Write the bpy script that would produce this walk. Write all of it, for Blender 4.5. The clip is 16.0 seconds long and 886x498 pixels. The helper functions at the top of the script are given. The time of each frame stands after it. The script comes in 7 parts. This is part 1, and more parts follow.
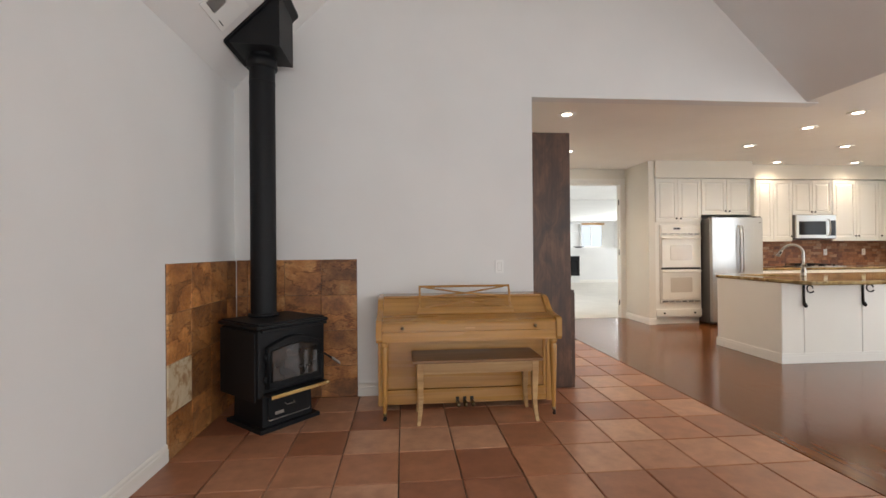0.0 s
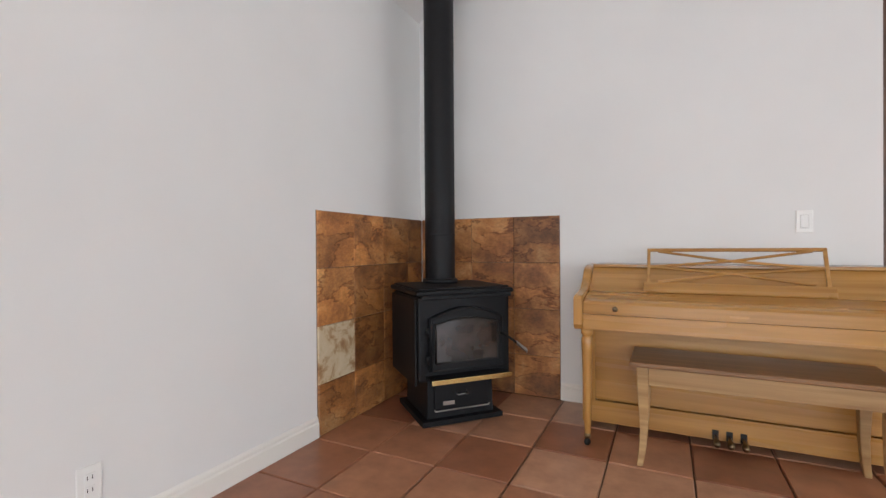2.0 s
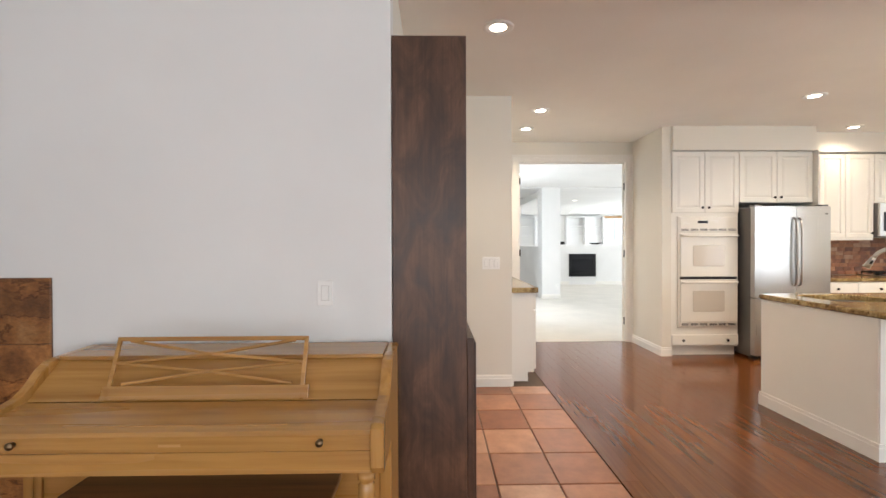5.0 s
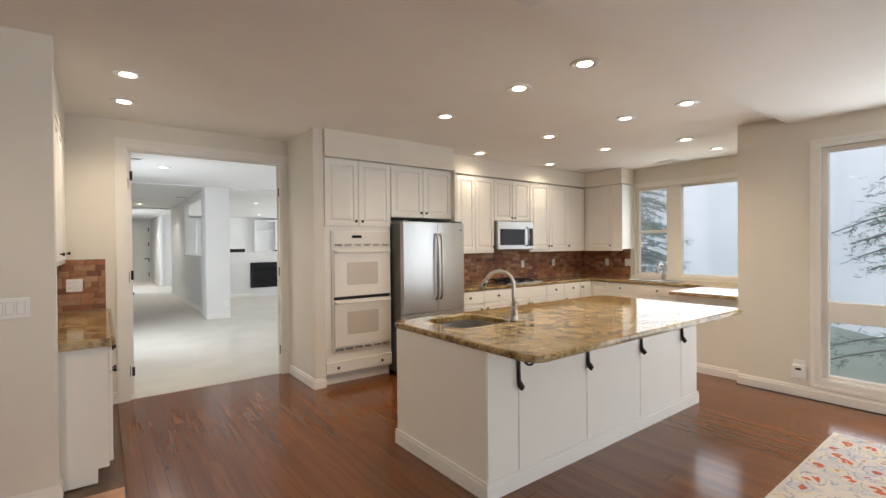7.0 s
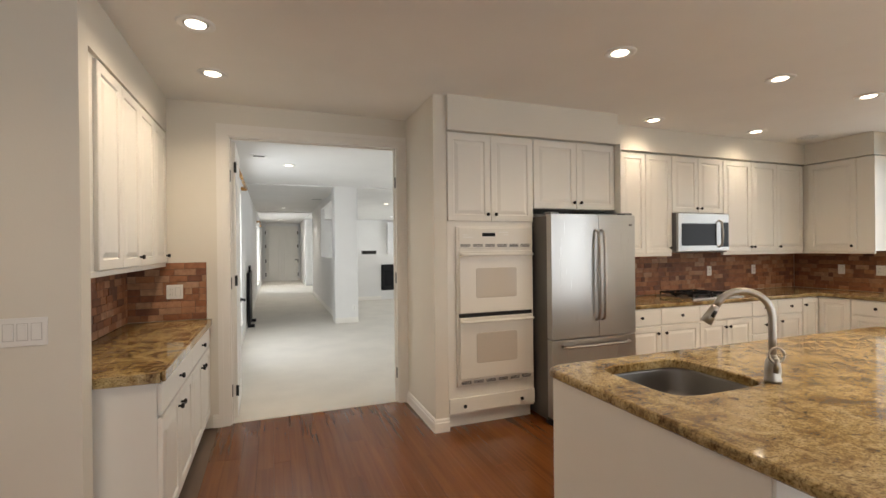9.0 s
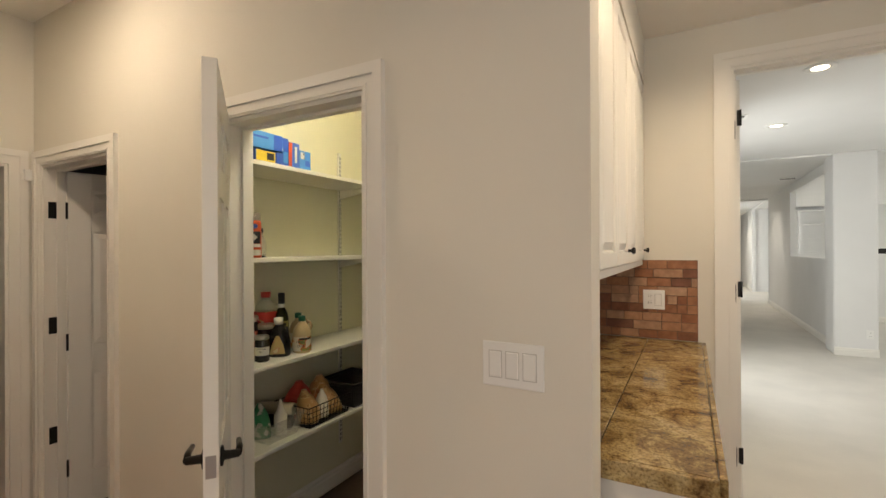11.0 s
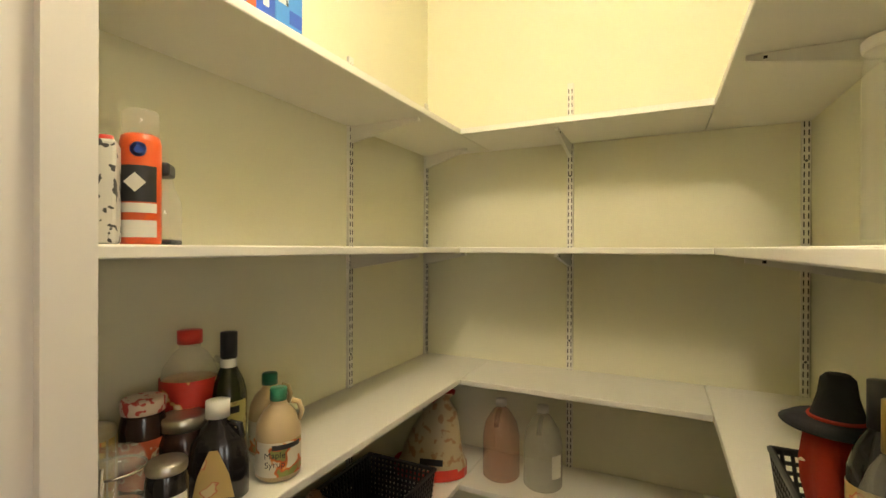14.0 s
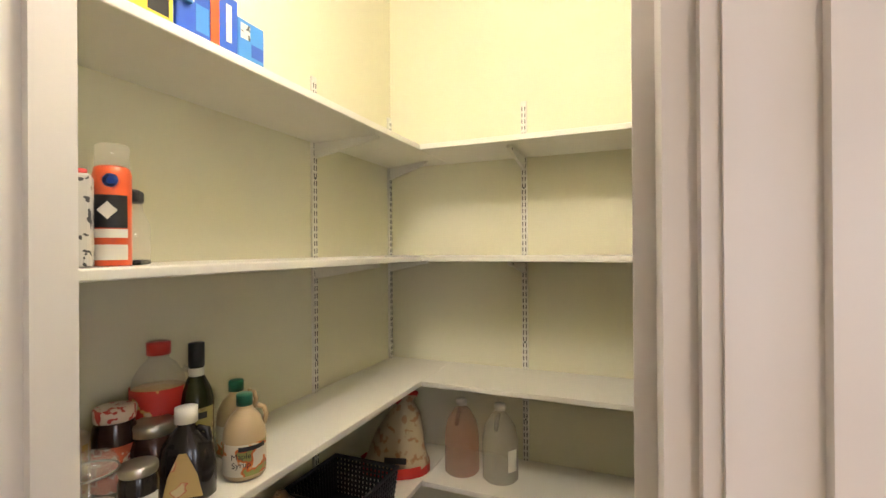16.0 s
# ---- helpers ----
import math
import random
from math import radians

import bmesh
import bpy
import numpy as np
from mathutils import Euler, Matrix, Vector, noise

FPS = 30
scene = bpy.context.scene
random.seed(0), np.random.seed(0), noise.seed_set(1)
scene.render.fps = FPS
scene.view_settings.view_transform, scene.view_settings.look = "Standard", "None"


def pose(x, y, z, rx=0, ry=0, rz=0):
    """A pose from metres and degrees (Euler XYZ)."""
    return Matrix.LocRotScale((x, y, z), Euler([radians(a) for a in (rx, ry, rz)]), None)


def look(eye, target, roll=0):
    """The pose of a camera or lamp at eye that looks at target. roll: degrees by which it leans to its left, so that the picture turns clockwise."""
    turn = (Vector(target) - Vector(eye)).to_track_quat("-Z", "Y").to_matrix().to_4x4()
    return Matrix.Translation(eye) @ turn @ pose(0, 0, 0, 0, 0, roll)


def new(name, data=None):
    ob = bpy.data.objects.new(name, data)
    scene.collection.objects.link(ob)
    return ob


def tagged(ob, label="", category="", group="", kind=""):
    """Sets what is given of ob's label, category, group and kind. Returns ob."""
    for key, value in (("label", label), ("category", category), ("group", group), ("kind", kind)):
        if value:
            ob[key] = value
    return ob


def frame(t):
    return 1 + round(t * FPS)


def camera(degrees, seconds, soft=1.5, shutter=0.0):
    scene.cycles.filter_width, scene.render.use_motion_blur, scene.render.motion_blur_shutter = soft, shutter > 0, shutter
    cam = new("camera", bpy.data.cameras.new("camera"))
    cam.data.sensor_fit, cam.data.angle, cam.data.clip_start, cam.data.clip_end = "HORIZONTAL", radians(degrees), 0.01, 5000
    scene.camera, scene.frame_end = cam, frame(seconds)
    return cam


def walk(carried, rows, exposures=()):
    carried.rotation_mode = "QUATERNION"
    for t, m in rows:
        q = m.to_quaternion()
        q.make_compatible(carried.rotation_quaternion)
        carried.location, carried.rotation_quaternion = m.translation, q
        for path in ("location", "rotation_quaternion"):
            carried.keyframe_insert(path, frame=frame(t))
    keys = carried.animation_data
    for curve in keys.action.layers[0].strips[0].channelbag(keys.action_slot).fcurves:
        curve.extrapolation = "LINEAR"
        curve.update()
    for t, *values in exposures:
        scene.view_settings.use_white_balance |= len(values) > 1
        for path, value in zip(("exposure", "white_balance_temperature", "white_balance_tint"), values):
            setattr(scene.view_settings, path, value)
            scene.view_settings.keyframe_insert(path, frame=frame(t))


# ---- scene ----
cam = camera(89.0, 16.0)
PATH = [
    (0, (0.336, 0.915, 1.248), (0.511, 2.908, 1.258), -0.5),
    (0.5, (0.489, 1.209, 1.169), (0.287, 3.199, 1.186), -0.7),
    (1, (0.505, 1.489, 1.063), (0.042, 3.435, 1.078), -0.5),
    (1.5, (0.489, 1.735, 1.01), (-0.183, 3.618, 1.014), -0.5),
    (2, (0.545, 1.948, 0.989), (-0.343, 3.741, 0.979), -0.4),
    (2.5, (0.665, 2.099, 1.032), (-0.321, 3.838, 1.003), -0.1),
    (3, (0.912, 2.19, 1.082), (-0.059, 3.938, 1.06), -0.1),
    (3.5, (1.13, 2.302, 1.09), (0.253, 4.1, 1.089), -0.3),
    (4, (1.359, 2.503, 1.161), (0.703, 4.392, 1.141), -0.0),
    (4.5, (1.503, 2.63, 1.248), (1.214, 4.609, 1.224), 0.0),
    (5, (1.7, 2.767, 1.33), (1.736, 4.767, 1.312), -0.2),
    (7.5, (2.844, 3.802, 1.495), (4.121, 5.341, 1.478), -0.5),
    (8, (3.026, 4.097, 1.489), (4.278, 5.657, 1.476), -0.6),
    (8.5, (3.16, 4.355, 1.479), (4.2, 6.063, 1.475), -0.7),
    (9, (3.181, 4.656, 1.482), (3.887, 6.527, 1.478), -0.6),
    (9.5, (3.096, 4.997, 1.461), (3.424, 6.97, 1.468), -0.5),
    (10, (2.972, 5.319, 1.455), (2.816, 7.313, 1.461), -0.5),
    (12.5, (1.995, 6.479, 1.456), (0.576, 7.889, 1.443), -0.0),
    (13, (1.831, 6.612, 1.455), (0.48, 8.086, 1.434), 0.2),
    (13.5, (1.75, 6.748, 1.454), (0.604, 8.387, 1.433), 0.1),
    (14, (1.641, 6.819, 1.419), (0.77, 8.619, 1.414), 0.2),
    (14.5, (1.601, 6.896, 1.428), (0.962, 8.791, 1.412), -0.0),
    (15, (1.579, 6.911, 1.436), (1.151, 8.865, 1.407), -0.1),
    (15.5, (1.665, 6.873, 1.446), (1.15, 8.806, 1.433), -0.2),
    (16, (1.724, 6.752, 1.446), (0.96, 8.601, 1.449), -0.4),
]
EXPOSURES = [(0.0, -0.6, 6550, 10), (0.5, -0.44, 6550, 10), (1.0, -0.2, 6400, 10), (1.5, -0.1, 6300, 10), (2.5, -0.28, 6200, 10), (3.5, -0.12, 6200, 10), (4.0, -0.2, 6350, 10), (4.5, -0.14, 6350, 10), (5.0, -0.32, 6350, 10),
             (7.5, -1.0, 6400, 10), (8.5, -1.07, 6600, 10), (10.0, -1.18, 7000, 10), (12.5, -0.68, 7500, 8), (13.0, -0.6, 7800, 8), (13.5, -0.6, 7900, 8), (14.5, -0.2, 7200, 14), (15.5, -0.2, 6700, 16), (16.0, -0.24, 6500, 18)]
walk(cam, [(t, look(eye, target, roll)) for t, eye, target, roll in PATH], EXPOSURES)

# ---- world, sun, lights ----
world = bpy.data.worlds.new("overcast")
scene.world = world
world.use_nodes = True
wn, wl = world.node_tree.nodes, world.node_tree.links
sky = wn.new("ShaderNodeTexSky")
sky.sky_type, sky.sun_disc = 'NISHITA', False
sky.sun_elevation, sky.sun_rotation = radians(38), radians(180)
sky.air_density, sky.dust_density = 1.0, 4.0
wl.new(sky.outputs[0], wn["Background"].inputs[0])
wn["Background"].inputs[1].default_value = 0.15
sun = new("sun", bpy.data.lights.new("sun", 'SUN'))
sun.data.energy, sun.data.angle, sun.data.color = 3.0, radians(20), (1.0, 0.96, 0.9)
sun.matrix_world = look((3, -20, 20), (3, 0, 0))


def area(name, eye, target, sx, sy, watts, colour):
    ob = new(name, bpy.data.lights.new(name, 'AREA'))
    ob.data.shape, ob.data.size, ob.data.size_y, ob.data.energy, ob.data.color = 'RECTANGLE', sx, sy, watts, colour
    ob.matrix_world = look(eye, target)
    return ob


DAY = (0.88, 0.94, 1.0)
WARM = (1.0, 0.82, 0.62)
# skylight in the window openings
area("day_south", (1.6, -3.1, 1.4), (1.6, 5, 1.6), 3.4, 2.0, 150, DAY)
area("day_south_east", (5.9, -3.1, 1.4), (5.0, 5, 1.4), 2.4, 2.0, 95, DAY)
area("day_dining", (7.95, 3.8, 1.3), (0, 3.8, 1.3), 1.75, 2.1, 72, DAY)
area("day_dining_south", (7.95, -0.1, 1.3), (0, 0.6, 1.3), 2.8, 2.1, 85, DAY)
area("day_sink", (9.70, 6.67, 1.7), (0, 6.4, 1.4), 1.75, 1.4, 25, DAY)
area("day_carpet", (11.4, 11.2, 1.5), (6, 12, 1.0), 3.1, 1.9, 150, DAY)
area("day_carpet_north", (11.4, 16, 1.5), (6, 15.5, 1.0), 2.5, 1.9, 150, DAY)
area("day_far_room", (11.4, 20.7, 1.5), (6, 20, 1.0), 4.4, 1.9, 300, DAY)
area("day_hallway", (2.60, 11.6, 1.4), (6, 12.6, 1.3), 1.9, 1.9, 75, DAY)
area("day_hallway_far", (2.60, 21.7, 1.3), (5, 25.0, 1.2), 2.2, 1.9, 85, DAY)
# pantry globe and garage lamps; the back hall one is unseen, added as fill
pantry_lamp = new("pantry_lamp", bpy.data.lights.new("pantry_lamp", 'POINT'))
pantry_lamp.data.energy, pantry_lamp.data.color, pantry_lamp.data.shadow_soft_size = 42, (1.0, 0.92, 0.78), 0.10
pantry_lamp.matrix_world = pose(1.42, 7.32, 2.41)
area("hall_fill_lamp", (0.5, 6.4, 2.69), (0.5, 6.4, 0), 0.14, 0.14, 22, (1.0, 0.84, 0.68))
area("garage_lamp", (-4.5, 7.4, 2.65), (-4.5, 7.4, 0), 1.0, 0.1, 34.0, (0.85, 0.92, 1.0))

# ---- mesh helpers ----
def box(bm, x0, x1, y0, y1, z0, z1, bev=0.0, seg=2):
    vs = [bm.verts.new((x, y, z)) for x in (x0, x1) for y in (y0, y1) for z in (z0, z1)]
    fs = [bm.faces.new([vs[i] for i in q]) for q in ((0, 1, 3, 2), (4, 6, 7, 5), (0, 4, 5, 1), (2, 3, 7, 6), (0, 2, 6, 4), (1, 5, 7, 3))]
    if bev > 0:
        es = list({e for f in fs for e in f.edges})
        bmesh.ops.bevel(bm, geom=es, offset=bev, segments=seg, profile=0.5, affect='EDGES', clamp_overlap=True)
    return bm


def B(x0, x1, y0, y1, z0, z1, bev=0.0, seg=2):
    return box(bmesh.new(), x0, x1, y0, y1, z0, z1, bev, seg)


def prism(bm, pts, axis, a0, a1):
    """A polygon pts swept along an axis: 'x' takes (y, z), 'y' takes (x, z), 'z' takes (x, y)."""
    def at(p, a):
        return {'x': (a, p[0], p[1]), 'y': (p[0], a, p[1]), 'z': (p[0], p[1], a)}[axis]
    lo = [bm.verts.new(at(p, a0)) for p in pts]
    hi = [bm.verts.new(at(p, a1)) for p in pts]
    n = len(pts)
    fs = [bm.faces.new(lo[::-1]), bm.faces.new(hi)]
    for i in range(n):
        fs.append(bm.faces.new((lo[i], lo[(i + 1) % n], hi[(i + 1) % n], hi[i])))
    bmesh.ops.recalc_face_normals(bm, faces=fs)
    return bm


def lathe(bm, profile, n=24, cx=0.0, cy=0.0, cz=0.0):
    rings = []
    for r, z in profile:
        rings.append([bm.verts.new((cx + r * math.cos(2 * math.pi * i / n), cy + r * math.sin(2 * math.pi * i / n), cz + z)) for i in range(n)])
    fs = []
    for a, b in zip(rings, rings[1:]):
        for i in range(n):
            fs.append(bm.faces.new((a[i], a[(i + 1) % n], b[(i + 1) % n], b[i])))
    if profile[0][0] > 1e-5:
        fs.append(bm.faces.new(rings[0][::-1]))
    if profile[-1][0] > 1e-5:
        fs.append(bm.faces.new(rings[-1]))
    for f in fs:
        f.smooth = True
    return bm


def tube(bm, pts, r, n=10, caps=True):
    pts = [Vector(p) for p in pts]
    rr = r if isinstance(r, (list, tuple)) else [r] * len(pts)
    rings, up = [], None
    for i, p in enumerate(pts):
        d = (pts[min(i + 1, len(pts) - 1)] - pts[max(i - 1, 0)]).normalized()
        if up is None:
            up = d.orthogonal().normalized()
        up = (up - d * up.dot(d)).normalized()
        side = d.cross(up)
        rings.append([bm.verts.new(p + rr[i] * (math.cos(2 * math.pi * k / n) * up + math.sin(2 * math.pi * k / n) * side)) for k in range(n)])
    for a, b in zip(rings, rings[1:]):
        for k in range(n):
            bm.faces.new((a[k], a[(k + 1) % n], b[(k + 1) % n], b[k])).smooth = True
    if caps:
        bm.faces.new(rings[0][::-1]), bm.faces.new(rings[-1])
    return bm


def arc(cx, cz, r, a0, a1, n):
    return [(cx + r * math.cos(radians(a0 + (a1 - a0) * i / n)), cz + r * math.sin(radians(a0 + (a1 - a0) * i / n))) for i in range(n + 1)]


def move(bm, m):
    bmesh.ops.transform(bm, matrix=m, verts=bm.verts[:])
    return bm


def thing(name, label, category, at=(0, 0, 0), rz=0, group="", kind=""):
    ob = new(name)
    ob.empty_display_size = 0.05
    ob.matrix_basis = pose(at[0], at[1], at[2], 0, 0, rz)
    return tagged(ob, label, category, group, kind)


def part(name, bm, material, parent=None, label="", smooth=False):
    me = bpy.data.meshes.new(name)
    if smooth:
        for f in bm.faces:
            f.smooth = True
    bm.to_mesh(me)
    bm.free()
    me.materials.append(material)
    ob = new(name, me)
    if parent is not None:
        ob.parent = parent
    return tagged(ob, label)


def structure(name, bm, material, label="", category=""):
    return tagged(part(name, bm, material), label, category, kind="structure")


def wall_x(bm, x0, x1, y0, y1, z0, z1, holes=()):
    """A wall across y, thick in x, with holes (ya, yb, za, zb)."""
    at = y0
    for ya, yb, za, zb in sorted(holes):
        box(bm, x0, x1, at, ya, z0, z1)
        if za > z0:
            box(bm, x0, x1, ya, yb, z0, za)
        if zb < z1:
            box(bm, x0, x1, ya, yb, zb, z1)
        at = yb
    box(bm, x0, x1, at, y1, z0, z1)
    return bm


def wall_y(bm, x0, x1, y0, y1, z0, z1, holes=()):
    """A wall across x, thick in y, with holes (xa, xb, za, zb)."""
    at = x0
    for xa, xb, za, zb in sorted(holes):
        box(bm, at, xa, y0, y1, z0, z1)
        if za > z0:
            box(bm, xa, xb, y0, y1, z0, za)
        if zb < z1:
            box(bm, xa, xb, y0, y1, zb, z1)
        at = xb
    box(bm, at, x1, y0, y1, z0, z1)
    return bm


# ---- materials ----
def material(name, base, rough=0.5, metal=0.0, spec=0.5, coat=0.0):
    m = bpy.data.materials.new(name)
    m.use_nodes = True
    b = m.node_tree.nodes["Principled BSDF"]
    b.inputs["Base Color"].default_value = (*base, 1)
    b.inputs["Roughness"].default_value = rough
    b.inputs["Metallic"].default_value = metal
    b.inputs["Specular IOR Level"].default_value = spec
    b.inputs["Coat Weight"].default_value = coat
    b.inputs["Coat Roughness"].default_value = 0.08
    return m


def node(m, kind, **values):
    n = m.node_tree.nodes.new(kind)
    for k, v in values.items():
        n.inputs[k.replace("_", " ")].default_value = v
    return n


def coords(m, scale=(1, 1, 1), shift=None):
    """Real-size coordinates of the object, shifted by chance from object to object."""
    g = m.node_tree.nodes.new("ShaderNodeTexCoord")
    mp = m.node_tree.nodes.new("ShaderNodeMapping")
    mp.inputs["Scale"].default_value = scale
    m.node_tree.links.new(g.outputs["Object"], mp.inputs["Vector"])
    if shift:
        info = m.node_tree.nodes.new("ShaderNodeObjectInfo")
        mul = m.node_tree.nodes.new("ShaderNodeMath")
        mul.operation = 'MULTIPLY'
        mul.inputs[1].default_value = shift
        m.node_tree.links.new(info.outputs["Random"], mul.inputs[0])
        m.node_tree.links.new(mul.outputs[0], mp.inputs["Location"])
    return mp.outputs[0]


def ramp(m, fac, stops):
    r = m.node_tree.nodes.new("ShaderNodeValToRGB")
    els = r.color_ramp.elements
    while len(els) < len(stops):
        els.new(0.5)
    for e, (p, c) in zip(els, stops):
        e.position, e.color = p, (*c, 1)
    m.node_tree.links.new(fac, r.inputs[0])
    return r.outputs[0]


def noise_tex(m, vec, scale, detail=4.0, rough=0.55, distort=0.0):
    n = node(m, "ShaderNodeTexNoise", Scale=scale, Detail=detail, Roughness=rough, Distortion=distort)
    m.node_tree.links.new(vec, n.inputs["Vector"])
    return n.outputs["Fac"]


def mix(m, kind, fac, a, b):
    n = m.node_tree.nodes.new("ShaderNodeMix")
    n.data_type, n.blend_type = 'RGBA', kind
    for sock, v in ((n.inputs[0], fac), (n.inputs[6], a), (n.inputs[7], b)):
        if isinstance(v, (int, float)):
            sock.default_value = v
        elif isinstance(v, tuple):
            sock.default_value = (*v, 1)
        else:
            m.node_tree.links.new(v, sock)
    return n.outputs[2]


def finish(m, colour=None, bump=None, strength=0.1, dist=0.002, rough=None):
    b = m.node_tree.nodes["Principled BSDF"]
    if colour is not None:
        m.node_tree.links.new(colour, b.inputs["Base Color"])
    if rough is not None:
        m.node_tree.links.new(rough, b.inputs["Roughness"])
    if bump is not None:
        n = node(m, "ShaderNodeBump", Strength=strength, Distance=dist)
        m.node_tree.links.new(bump, n.inputs["Height"])
        m.node_tree.links.new(n.outputs[0], b.inputs["Normal"])
    return m


def value_range(m, fac, lo, hi):
    n = node(m, "ShaderNodeMapRange", To_Min=lo, To_Max=hi)
    m.node_tree.links.new(fac, n.inputs["Value"])
    return n.outputs[0]


def painted(name, base, rough=0.6, texture=90, strength=0.12):
    m = material(name, base, rough)
    c = coords(m)
    stain = noise_tex(m, c, 1.3, 3)
    fine = noise_tex(m, c, texture, 3)
    col = mix(m, 'MULTIPLY', 1.0, base, ramp(m, stain, [(0.3, (0.95, 0.95, 0.95)), (0.7, (1, 1, 1))]))
    return finish(m, col, fine, strength, 0.002)


def wood(name, dark, light, rough=0.4, along='x', scale=1.0, coat=0.0, shift=7.0, streak=26, spread=0.6, relief=0.08):
    m = material(name, light, rough, coat=coat)
    s = {'x': (1.2, streak, streak), 'y': (streak, 1.2, streak), 'z': (streak, streak, 1.2)}[along]
    c = coords(m, tuple(v * scale for v in s), shift)
    grain = noise_tex(m, c, 1.0, 6, 0.6, 0.6)
    c2 = coords(m, tuple(v * 0.12 * scale for v in s), shift)
    broad = noise_tex(m, c2, 1.0, 3, 0.5, 0.8)
    col = ramp(m, grain, [(0.28, dark), (0.62, light)])
    col = mix(m, 'MULTIPLY', 0.7, col, ramp(m, broad, [(0.3, (0.72, 0.7, 0.68)), (0.7, (1, 1, 1))]))
    info = m.node_tree.nodes.new("ShaderNodeObjectInfo")
    col = mix(m, 'MULTIPLY', spread, col, ramp(m, info.outputs["Random"], [(0.0, (0.74, 0.72, 0.7)), (1.0, (1.0, 1.0, 1.0))]))
    return finish(m, col, grain, relief, 0.001, value_range(m, broad, rough * 0.8, rough * 1.2))


WALLK = painted("kitchen_wall_paint", (0.76, 0.72, 0.635), 0.7)
WALL = painted("wall_paint", (0.80, 0.79, 0.77), 0.75)
CEIL = painted("ceiling_paint", (0.88, 0.855, 0.80), 0.85, 60, 0.3)
TRIM = painted("trim_paint", (0.84, 0.81, 0.75), 0.35, 140, 0.03)
CABINET = painted("cabinet_paint", (0.84, 0.81, 0.74), 0.35, 160, 0.03)
PANTRY = painted("pantry_paint", (0.80, 0.775, 0.585), 0.7)
SHELF = painted("shelf_laminate", (0.84, 0.82, 0.74), 0.4, 200, 0.02)
OLDWHITE = painted("appliance_white", (0.80, 0.76, 0.68), 0.25, 200, 0.01)

TILE = material("terracotta", (0.35, 0.14, 0.07), 0.33)
_c = coords(TILE, (1, 1, 1), 9.0)
_i = TILE.node_tree.nodes.new("ShaderNodeObjectInfo")
_col = ramp(TILE, _i.outputs["Random"], [(0.0, (0.30, 0.12, 0.064)), (0.5, (0.43, 0.195, 0.107)), (1.0, (0.57, 0.325, 0.205))])
_n = noise_tex(TILE, _c, 9, 5, 0.6)
_col = mix(TILE, 'MULTIPLY', 0.8, _col, ramp(TILE, _n, [(0.3, (0.68, 0.62, 0.58)), (0.68, (1.1, 1.08, 1.05))]))
finish(TILE, _col, noise_tex(TILE, _c, 30, 4), 0.12, 0.003, value_range(TILE, _n, 0.26, 0.42))
GROUT = painted("grout", (0.16, 0.11, 0.08), 0.9, 200, 0.3)
SLATE = material("slate", (0.25, 0.13, 0.06), 0.45)
_c = coords(SLATE, (1, 1, 1), 11.0)
_i = SLATE.node_tree.nodes.new("ShaderNodeObjectInfo")
_n = noise_tex(SLATE, _c, 4.5, 12, 0.66, 0.25)
_f = noise_tex(SLATE, coords(SLATE, (1, 1.8, 1), 5.0), 40, 8, 0.72, 0.1)
_v = noise_tex(SLATE, coords(SLATE, (1, 2.4, 1), 17.0), 2.6, 10, 0.6, 0.35)
_col = ramp(SLATE, _n, [(0.25, (0.07, 0.034, 0.02)), (0.42, (0.22, 0.095, 0.035)), (0.54, (0.36, 0.17, 0.06)), (0.66, (0.46, 0.27, 0.12)), (0.8, (0.60, 0.45, 0.26))])
_col = mix(SLATE, 'MULTIPLY', 0.6, _col, ramp(SLATE, _f, [(0.34, (0.55, 0.5, 0.46)), (0.5, (1.0, 0.98, 0.95)), (0.66, (1.3, 1.27, 1.2))]))
_col = mix(SLATE, 'MULTIPLY', 0.9, _col, ramp(SLATE, _v, [(0.482, (1, 1, 1)), (0.497, (0.40, 0.27, 0.2)), (0.503, (0.5, 0.35, 0.27)), (0.515, (1.25, 1.2, 1.1))]))
_col = mix(SLATE, 'MULTIPLY', 0.85, _col, ramp(SLATE, _i.outputs["Random"], [(0.0, (0.62, 0.57, 0.52)), (0.35, (0.9, 0.82, 0.74)), (0.65, (1.15, 1.05, 0.95)), (1.0, (1.5, 1.45, 1.35))]))
_h = SLATE.node_tree.nodes.new("ShaderNodeMath")
SLATE.node_tree.links.new(_f, _h.inputs[0]), SLATE.node_tree.links.new(_v, _h.inputs[1])
finish(SLATE, _col, _h.outputs[0], 0.6, 0.006, value_range(SLATE, _f, 0.32, 0.6))
BRICK = material("splash_stone", (0.3, 0.13, 0.07), 0.55)
_c = coords(BRICK, (1, 1, 1), 13.0)
_i = BRICK.node_tree.nodes.new("ShaderNodeObjectInfo")
_col = ramp(BRICK, _i.outputs["Random"], [(0.0, (0.16, 0.07, 0.045)), (0.35, (0.32, 0.13, 0.06)), (0.7, (0.42, 0.2, 0.1)), (1.0, (0.48, 0.3, 0.19))])
_n = noise_tex(BRICK, _c, 22, 5, 0.6)
_col = mix(BRICK, 'MULTIPLY', 0.8, _col, ramp(BRICK, _n, [(0.3, (0.6, 0.55, 0.52)), (0.7, (1.1, 1.1, 1.1))]))
finish(BRICK, _col, _n, 0.3, 0.004)
PLANK = wood("floor_oak", (0.140, 0.043, 0.010), (0.205, 0.069, 0.017), 0.16, 'y', 1.0, 0.0, 17.0, 34, 0.6, 0.004)
GRANITE = material("granite", (0.35, 0.25, 0.12), 0.07, spec=0.4)
_c = coords(GRANITE)
